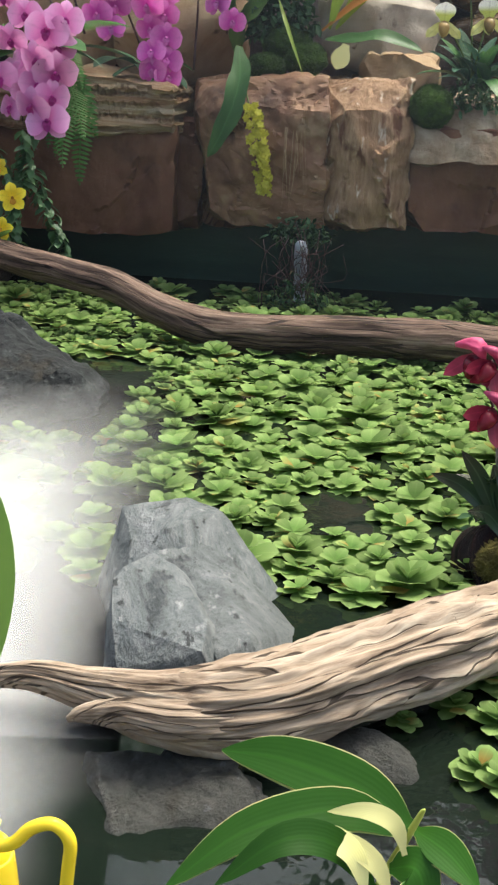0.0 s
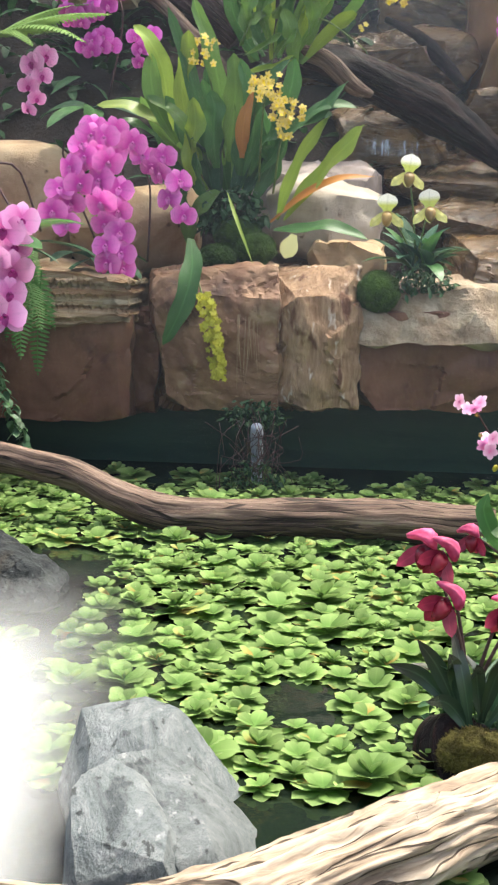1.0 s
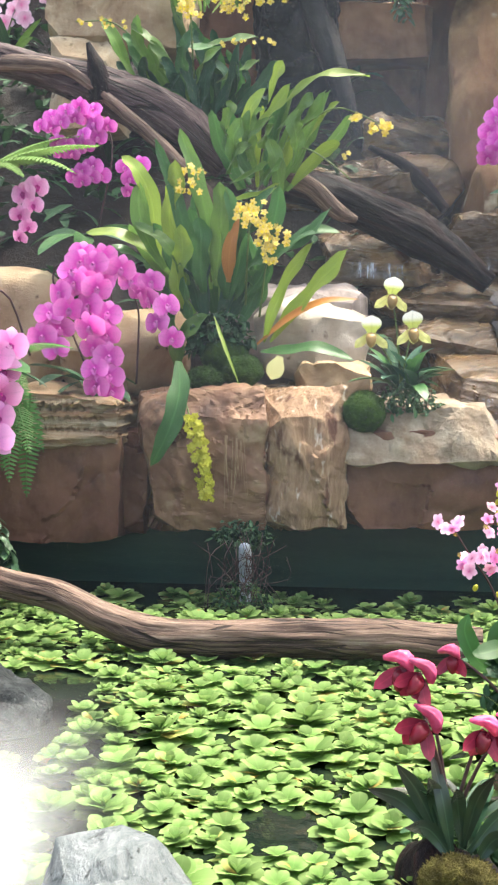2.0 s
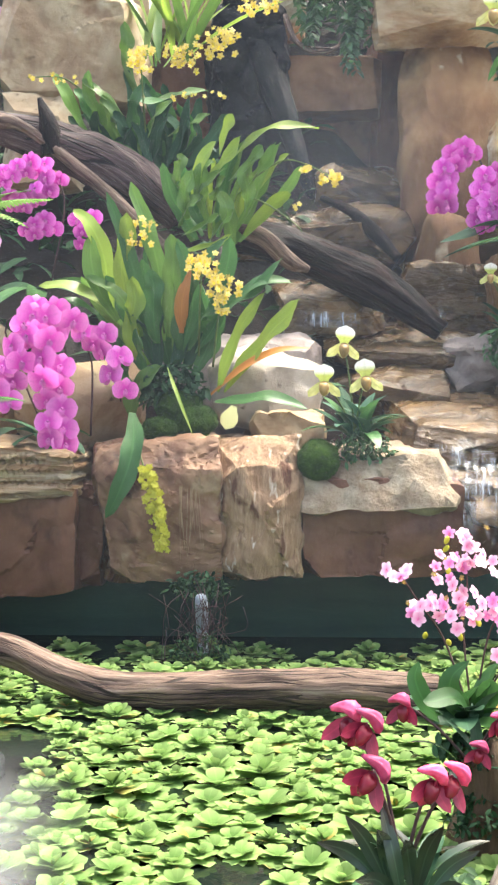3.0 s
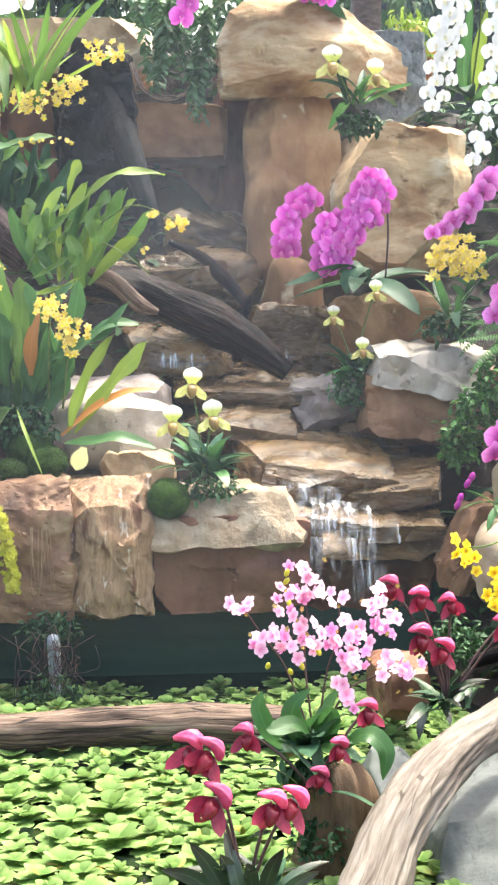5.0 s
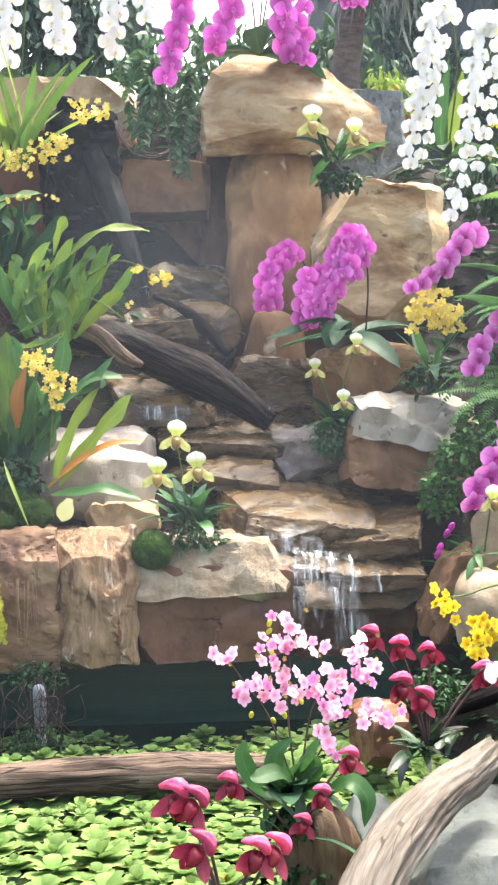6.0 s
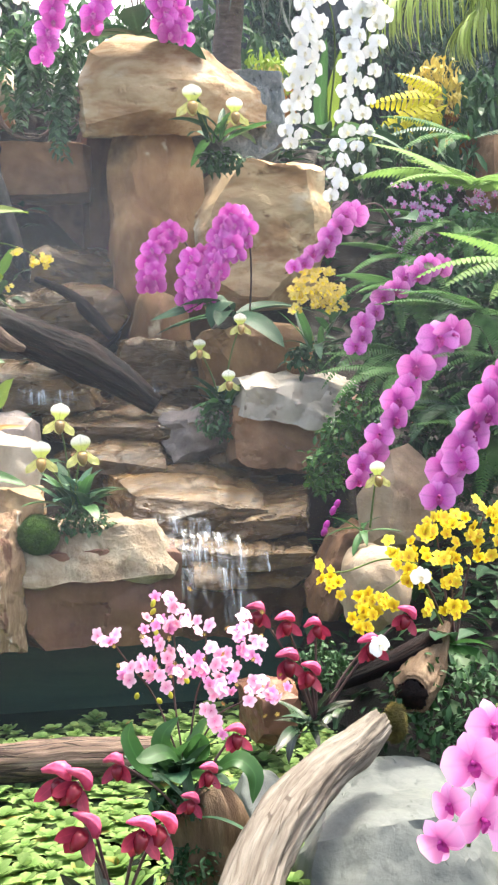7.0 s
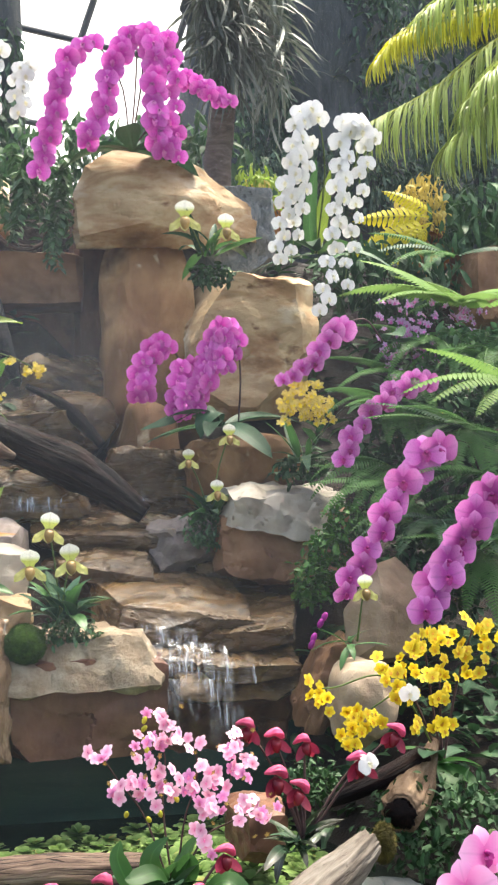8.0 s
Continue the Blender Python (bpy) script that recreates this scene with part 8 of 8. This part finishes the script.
for i in range(12):
    x = rng.uniform(-22, 22) / 2315 * 4.2
    a, b, c = (-0.324, 4.280, 0.664), (-0.315, 4.160, 0.549), (-0.311, 4.150, 0.291)
    stalk(p, [(a[0] + x * 0.3, a[1], a[2]), (b[0] + x * 0.8 + rng.gauss(0, 0.008), b[1], b[2]), (c[0] + x + rng.gauss(0, 0.006), c[1], c[2] + rng.uniform(0, 0.14))], 0.0016, 0.0008, ROOTM, 12, 4, "rootlet")

# ---------------------------------------------------------------- running water
m_fall, t, b = shader("running_water")
b.inputs["Base Color"].default_value = (0.85, 0.88, 0.9, 1)
b.inputs["Roughness"].default_value = 0.15
nz = node(t, "TexNoise", [("Vector", coords(t, "Object", (75, 8, 5))), ("Scale", 1.0), ("Detail", 6), ("Roughness", 0.7)])
n2 = node(t, "TexNoise", [("Vector", coords(t, "Object", (18, 6, 6))), ("Scale", 1.0), ("Detail", 4)])
m2 = node(t, "MapRange", [("Value", n2.outputs["Fac"]), ("From Min", 0.44), ("From Max", 0.58)])
f = node(t, "MapRange", [("Value", nz.outputs["Fac"]), ("From Min", 0.42), ("From Max", 0.7), ("To Max", 0.6)])
f = node(t, "Math", [(0, f.outputs[0]), (1, m2.outputs[0])], operation="MULTIPLY")
tr = node(t, "BsdfTransparent")
mx = node(t, "MixShader", [("Fac", f.outputs[0]), (1, tr.outputs[0]), (2, b.outputs[0])])
t.links.new(mx.outputs[0], t.nodes["Material Output"].inputs["Surface"])


def fall(top_l, top_r, drop, out, label, seed):
    """A thin curtain of falling water from a lip."""
    bm = bmesh.new()
    n, k = 14, 10
    g = []
    for j in range(k + 1):
        u = j / k
        row = []
        for i in range(n + 1):
            w = i / n
            q = Vector(top_l).lerp(Vector(top_r), w)
            row.append(bm.verts.new((q.x + 0.006 * noise.noise(Vector((w * 9, u * 3, seed))), q.y - out * math.sin(u * 1.57) - 0.012 * noise.noise(Vector((w * 7, u * 2, seed + 4))), q.z - drop * u * u ** 0.4)))
        g.append(row)
    for a, b in zip(g, g[1:]):
        for i in range(n):
            bm.faces.new((a[i], a[i + 1], b[i + 1], b[i]))
    return tagged(part("waterfall", bm, m_fall), label, "waterfall", "cascade falls")


fall((0.580, 4.310, 0.492), (0.816, 4.310, 0.479), 0.2129, 0.05, "white water falling from the lip slab", 1)
fall((0.506, 4.300, 0.498), (0.582, 4.300, 0.493), 0.1140, 0.03, "short white trickle at the lip slab", 8)
fall((0.488, 4.460, 0.668), (0.681, 4.440, 0.646), 0.0583, 0.03, "thin water running off the broad slab", 2)
fall((0.486, 4.360, 0.634), (0.780, 4.340, 0.592), 0.0684, 0.07, "white water spreading over the layered slab", 3)
fall((0.510, 4.320, 0.572), (0.858, 4.300, 0.533), 0.0646, 0.03, "water trickling over the lower slab", 9)
fall((0.033, 5.100, 1.143), (0.252, 5.100, 1.132), 0.0617, 0.02, "trickle of water under the dark log", 4)
fall((0.306, 5.060, 1.184), (0.361, 5.060, 1.183), 0.1101, 0.02, "narrow white trickle beside the log", 5)
fall((0.552, 5.000, 1.221), (0.587, 5.000, 1.221), 0.1101, 0.02, "narrow white trickle by the log tip", 6)
# ---------------------------------------------------------------- mist and haze veils
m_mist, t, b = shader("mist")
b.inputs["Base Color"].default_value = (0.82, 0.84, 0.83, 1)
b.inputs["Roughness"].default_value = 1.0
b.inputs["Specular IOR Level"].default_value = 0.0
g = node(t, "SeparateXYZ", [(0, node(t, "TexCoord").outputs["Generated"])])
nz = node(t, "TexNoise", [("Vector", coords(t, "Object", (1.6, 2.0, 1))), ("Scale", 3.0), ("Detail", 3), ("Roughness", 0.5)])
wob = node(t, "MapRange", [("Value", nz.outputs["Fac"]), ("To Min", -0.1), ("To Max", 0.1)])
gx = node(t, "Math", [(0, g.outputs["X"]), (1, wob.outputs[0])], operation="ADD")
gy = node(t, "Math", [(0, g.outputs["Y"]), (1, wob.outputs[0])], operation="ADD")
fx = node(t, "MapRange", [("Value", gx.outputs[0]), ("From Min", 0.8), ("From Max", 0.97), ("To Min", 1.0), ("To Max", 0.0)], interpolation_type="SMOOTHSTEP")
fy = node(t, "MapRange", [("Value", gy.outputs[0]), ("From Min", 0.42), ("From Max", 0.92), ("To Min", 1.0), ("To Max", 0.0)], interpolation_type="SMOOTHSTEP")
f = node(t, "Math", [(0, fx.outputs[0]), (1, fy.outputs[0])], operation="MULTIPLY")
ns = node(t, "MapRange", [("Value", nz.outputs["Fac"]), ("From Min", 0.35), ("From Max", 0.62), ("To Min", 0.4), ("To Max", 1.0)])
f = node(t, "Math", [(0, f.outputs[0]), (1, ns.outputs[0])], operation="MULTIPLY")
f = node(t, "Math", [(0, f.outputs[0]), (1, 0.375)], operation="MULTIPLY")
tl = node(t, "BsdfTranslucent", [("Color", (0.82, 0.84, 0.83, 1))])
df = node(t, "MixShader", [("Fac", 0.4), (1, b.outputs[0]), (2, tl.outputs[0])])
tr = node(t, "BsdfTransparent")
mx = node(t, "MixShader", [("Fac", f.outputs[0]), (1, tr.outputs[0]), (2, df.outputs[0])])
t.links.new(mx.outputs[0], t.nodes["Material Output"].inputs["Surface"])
# Low pond mist; its near end also imitates bright sky reflected in water.
mist = thing("mist", (-0.75, 2.1, 0.02), "white mist drifting low over the pond, near end imitating sky reflection", "mist", kind="stuff")
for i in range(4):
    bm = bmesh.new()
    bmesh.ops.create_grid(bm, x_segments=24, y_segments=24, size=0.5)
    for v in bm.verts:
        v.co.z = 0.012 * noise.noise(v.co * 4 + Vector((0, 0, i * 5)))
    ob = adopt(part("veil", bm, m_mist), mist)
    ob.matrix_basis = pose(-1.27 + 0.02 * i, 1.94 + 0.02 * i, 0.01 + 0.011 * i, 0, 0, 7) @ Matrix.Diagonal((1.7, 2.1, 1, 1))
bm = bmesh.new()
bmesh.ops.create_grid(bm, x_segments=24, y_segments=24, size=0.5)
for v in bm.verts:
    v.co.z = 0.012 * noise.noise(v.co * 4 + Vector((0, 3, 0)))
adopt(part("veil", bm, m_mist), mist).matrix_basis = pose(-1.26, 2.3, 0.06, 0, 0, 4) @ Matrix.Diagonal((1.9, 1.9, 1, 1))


def haze_veil(name, density):
    """A pale sheet of painted haze that lifts the darks behind it, which show through; it thins out towards its edges.
    """
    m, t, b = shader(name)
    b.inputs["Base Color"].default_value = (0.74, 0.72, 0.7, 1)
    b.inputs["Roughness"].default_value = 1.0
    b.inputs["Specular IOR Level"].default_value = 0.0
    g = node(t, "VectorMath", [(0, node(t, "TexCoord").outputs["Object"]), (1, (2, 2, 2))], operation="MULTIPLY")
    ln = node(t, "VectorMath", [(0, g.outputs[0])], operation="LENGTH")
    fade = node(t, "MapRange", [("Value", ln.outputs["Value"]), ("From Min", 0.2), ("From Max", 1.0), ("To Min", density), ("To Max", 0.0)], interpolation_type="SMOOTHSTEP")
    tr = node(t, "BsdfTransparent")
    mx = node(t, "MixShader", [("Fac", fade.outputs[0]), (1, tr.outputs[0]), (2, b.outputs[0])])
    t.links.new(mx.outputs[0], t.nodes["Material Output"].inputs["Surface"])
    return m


# Recess mist, plus wide veils that paint veiling glare over the dark tones.
m_haze, m_veil = haze_veil("haze_veil", 0.04), haze_veil("glare_veil", 0.025)
haze = thing("mist", (0.108, 5.500, 1.337), "thin mist over the cascade, with added veils imitating glare haze", "mist", kind="stuff")
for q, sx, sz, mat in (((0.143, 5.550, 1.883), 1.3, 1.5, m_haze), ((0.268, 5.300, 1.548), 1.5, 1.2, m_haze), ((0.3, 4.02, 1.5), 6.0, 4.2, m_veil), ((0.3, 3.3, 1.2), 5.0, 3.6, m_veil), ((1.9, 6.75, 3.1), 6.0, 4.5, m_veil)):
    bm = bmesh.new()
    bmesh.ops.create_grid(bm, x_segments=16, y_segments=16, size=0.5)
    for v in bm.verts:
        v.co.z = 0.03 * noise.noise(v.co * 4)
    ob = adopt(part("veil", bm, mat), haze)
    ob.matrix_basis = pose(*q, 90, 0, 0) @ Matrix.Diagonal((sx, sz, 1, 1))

# ---------------------------------------------------------------- behind the rockery
def tree(name, base, top, r0, r1, label, seed, mat):
    base = (base[0], base[1], 0.4 if base[1] < 7.9 else -0.62)
    plant = thing(name, base, label, "tree")
    b, t2 = Vector(base), Vector(top)
    adopt(part("trunk", tube([rp(b.lerp(t2, k / 4) + Vector((0.04 * math.sin(k * 2 + seed), 0, 0)), r0 + (r1 - r0) * k / 4) for k in range(5)], 40, 20, 0.12, seed, 0.15), mat), plant)
    return plant


def leaf_mass(plant, centre, size, count, leaf, mat, seed, ratio=0.35, name="crown"):
    rng = random.Random(seed)
    bm = bmesh.new()
    for _ in range(count):
        d = Vector((rng.gauss(0, 1), rng.gauss(0, 1), rng.gauss(0, 1))).normalized() * rng.uniform(0.15, 1) ** 0.4
        k = 1 + 0.45 * noise.noise(d * 3 + Vector((seed, 0, 0)))
        c = Vector(centre) + Vector((d.x * size[0], d.y * size[1], d.z * size[2])) * k
        blade(bm, Matrix.Translation(c) @ pose(0, 0, 0, rng.uniform(-40, 40), rng.uniform(-10, 80), rng.uniform(0, 360)), leaf * rng.uniform(0.6, 1.4), leaf * ratio, 40, 0.2, 3, OVAL)
    return adopt(part(name, bm, mat), plant)


p = tree("tree", (1.246, 7.200, 2.679), (1.329, 7.200, 5.456), 0.085, 0.08, "brown trunk with hanging grey-green fronds", 1.5, TRUNKM)
leaf_mass(p, (1.276, 7.000, 3.934), (0.16, 0.1, 0.4), 420, 0.3, m_hang, 69, 0.07, "fronds")
leaf_mass(p, (1.562, 7.200, 3.963), (0.12, 0.1, 0.45), 260, 0.3, m_hang, 70, 0.07, "fronds")
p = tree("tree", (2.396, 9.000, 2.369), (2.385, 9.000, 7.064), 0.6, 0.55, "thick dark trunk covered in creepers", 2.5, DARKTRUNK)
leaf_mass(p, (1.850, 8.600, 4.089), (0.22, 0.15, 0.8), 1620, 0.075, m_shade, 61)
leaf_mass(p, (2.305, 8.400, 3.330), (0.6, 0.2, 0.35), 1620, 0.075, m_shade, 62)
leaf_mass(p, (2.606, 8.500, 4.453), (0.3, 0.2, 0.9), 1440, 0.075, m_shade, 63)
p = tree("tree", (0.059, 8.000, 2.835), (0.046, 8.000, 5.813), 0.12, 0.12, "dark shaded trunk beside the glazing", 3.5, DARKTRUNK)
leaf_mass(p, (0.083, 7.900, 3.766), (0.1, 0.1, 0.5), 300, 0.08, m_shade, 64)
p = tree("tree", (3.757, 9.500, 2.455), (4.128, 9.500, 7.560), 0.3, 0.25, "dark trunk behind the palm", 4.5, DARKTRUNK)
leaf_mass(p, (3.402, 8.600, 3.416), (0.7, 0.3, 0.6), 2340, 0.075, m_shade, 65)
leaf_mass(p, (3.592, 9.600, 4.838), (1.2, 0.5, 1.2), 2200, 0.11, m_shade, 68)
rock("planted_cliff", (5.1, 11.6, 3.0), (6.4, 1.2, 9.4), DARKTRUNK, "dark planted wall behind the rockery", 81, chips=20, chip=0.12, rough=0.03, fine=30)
rock("rock", (2.474, 6.100, 2.178), (0.319, 0.400, 0.395), RUST, "reddish brown rock high on the bank", 82, chip=0.25, rough=0.02)
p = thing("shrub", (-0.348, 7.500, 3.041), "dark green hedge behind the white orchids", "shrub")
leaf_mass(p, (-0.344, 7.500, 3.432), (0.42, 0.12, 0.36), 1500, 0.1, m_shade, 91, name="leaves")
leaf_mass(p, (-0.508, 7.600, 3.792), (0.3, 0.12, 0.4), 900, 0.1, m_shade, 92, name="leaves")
p = thing("shrub", (1.027, 7.600, 2.766), "green shrubs below the glazing", "shrub")
leaf_mass(p, (1.137, 7.600, 3.185), (0.5, 0.2, 0.35), 900, 0.1, m_creep, 66, name="leaves")
leaf_mass(p, (0.349, 7.400, 3.170), (0.6, 0.2, 0.25), 700, 0.09, m_creep, 67, name="leaves")
p = thing("shrub", (1.348, 6.600, 2.545), "yellow and orange leaved croton shrub", "shrub")
leaf_mass(p, (1.348, 6.500, 2.747), (0.14, 0.1, 0.16), 260, 0.06, m_strap2, 71, name="leaves")
leaf_mass(p, (1.340, 6.480, 2.720), (0.1, 0.1, 0.12), 90, 0.05, m_paleyel, 171, name="leaves")
leaf_mass(p, (1.391, 6.500, 2.628), (0.1, 0.1, 0.08), 120, 0.08, m_orangeleaf, 72, name="leaves")
p = thing("shrub", (2.030, 6.300, 2.344), "bright yellow leaved shrub beside white orchids", "shrub")
hang_fronds((2.124, 6.150, 2.547), "bright yellow fern beside white orchids", FRONDYEL[:1],
            (((2.170, 6.150, 2.563), (1.799, 6.100, 2.578)), ((2.177, 6.130, 2.529), (1.744, 6.080, 2.384)), ((2.158, 6.120, 2.512), (1.886, 6.070, 2.345)), ((2.189, 6.160, 2.580), (1.956, 6.120, 2.724)), ((2.139, 6.110, 2.509), (2.074, 6.060, 2.352))))
leaf_mass(p, (1.988, 6.250, 2.465), (0.13, 0.06, 0.06), 120, 0.08, m_yelfern, 73, name="leaves")
leaf_mass(p, (2.177, 6.300, 2.659), (0.15, 0.1, 0.17), 360, 0.05, m_paleyel, 74, name="leaves")
leaf_mass(p, (2.218, 6.350, 2.447), (0.12, 0.1, 0.12), 160, 0.08, m_orangeleaf, 75, name="leaves")
p = thing("shrub", (1.752, 6.000, 1.913), "dark undergrowth behind the boulder", "shrub")
leaf_mass(p, (1.845, 5.900, 2.202), (0.35, 0.1, 0.2), 500, 0.09, m_bush, 76, name="leaves")
leaf_mass(p, (2.551, 6.200, 2.481), (0.4, 0.15, 0.3), 600, 0.1, m_creep, 77, name="leaves")


def palm_frond(plant, pts, length, seed, mat, count=92, droop=95):
    """A feather palm leaf: a rib with hanging leaflets on both sides."""
    rng = random.Random(seed)
    cp = [Vector(q) for q in curve_points(pts, count + 1)]
    bm = bmesh.new()
    for i in range(2, count):
        d = (cp[i + 1] - cp[i - 1]).normalized()
        az = math.degrees(math.atan2(d.y, d.x))
        u = i / count
        ln = length * (0.5 + 0.5 * math.sin(u * 2.6 + 0.3)) * rng.uniform(0.85, 1.1)
        for s in (1, -1):
            blade(bm, Matrix.Translation(cp[i]) @ pose(0, 0, 0, 0, 0, az + s * rng.uniform(35, 60)) @ pose(0, 0, 0, 0, rng.uniform(0, 30), 0), ln, 0.013, droop * rng.uniform(0.8, 1.2), 0.3, 6, (0.3, 0.4))
    rib = stalk(plant, pts, 0.01, 0.003, STEMY, 20, 6, "rib")
    return adopt(part("frond", bm, mat), plant)


p = thing("palm", (3.285, 7.000, 2.411), "feather palm with sunlit drooping fronds", "palm")
palm_frond(p, [(3.321, 6.800, 3.833), (2.861, 6.700, 3.770), (2.413, 6.600, 3.421), (1.958, 6.500, 3.149)], 0.5, 1, m_palm)
palm_frond(p, [(3.306, 6.900, 4.076), (2.772, 6.800, 3.970), (2.328, 6.700, 3.807), (2.060, 6.650, 3.549)], 0.3, 2, m_palmy)
palm_frond(p, [(3.320, 6.600, 3.559), (2.869, 6.500, 3.470), (2.559, 6.400, 3.203), (2.394, 6.400, 3.012)], 0.44, 3, m_palm)
palm_frond(p, [(3.493, 6.900, 4.293), (2.988, 6.800, 4.251), (2.602, 6.700, 4.050), (2.312, 6.650, 3.818)], 0.46, 4, m_palm)
palm_frond(p, [(3.281, 6.500, 3.779), (2.932, 6.400, 3.658), (2.624, 6.300, 3.418), (2.458, 6.300, 3.197)], 0.4, 5, m_palm)
palm_frond(p, [(3.438, 6.800, 4.110), (2.971, 6.700, 3.974), (2.543, 6.650, 3.831), (2.129, 6.600, 3.661)], 0.22, 6, m_palmy)
stalk(p, [(3.471, 7.000, 1.743), (3.467, 6.950, 3.078), (3.457, 6.900, 4.291)], 0.07, 0.06, TRUNKM, 20, 14, "trunk")

# glazing of the house behind
gl = tagged(new("window_glazing"), "white-framed glazed wall and roof of the glasshouse", "window", kind="structure")
gl.location = (1.320, 16.000, 7.286)
for k in range(9):
    x = -6 + 1.15 * k
    adopt(part("mullion", tube([(x - 0.4, 15.9, -0.6, 0.045), (x + 0.5, 15.9, 4.5, 0.045), (x + 2.0, 14.4, 9, 0.045)], 12, 6), FRAMEM), gl)
for k in range(7):
    z = 1 + 1.0 * k
    y = 16 if z < 4.5 else 16 - (z - 4.5) / 3
    adopt(part("transom", tube([(-8, y - 0.1, z + 1.5, 0.04), (8, y - 0.1, z - 1.5, 0.04)], 4, 6), FRAMEM), gl)

PANE, t, b = shader("milky_glass")
b.inputs["Base Color"].default_value = (0.8, 0.85, 0.86, 1)
b.inputs["Roughness"].default_value = 0.2
tl = node(t, "BsdfTranslucent", [("Color", (0.95, 0.97, 0.97, 1))])
mx = node(t, "MixShader", [("Fac", 0.85), (1, b.outputs[0]), (2, tl.outputs[0])])
t.links.new(mx.outputs[0], t.nodes["Material Output"].inputs["Surface"])
for k in range(10):
    x = -7.15 + 1.15 * k
    for j in range(2):
        bm = bmesh.new()
        z0, z1, y0, y1, s0, s1 = (-0.6, 4.5, 16.04, 16.04, 0, 0) if j == 0 else (4.5, 9, 16.04, 14.54, 0, 0.8)
        lo = [bm.verts.new((x + 0.03 + s0, y0, z0)), bm.verts.new((x + 1.12 + s0, y0, z0))]
        hi = [bm.verts.new((x + 1.12 + s1, y1, z1)), bm.verts.new((x + 0.03 + s1, y1, z1))]
        bm.faces.new(lo + hi)
        ob = adopt(part("pane", bm, PANE), gl)
        ob.visible_shadow = False
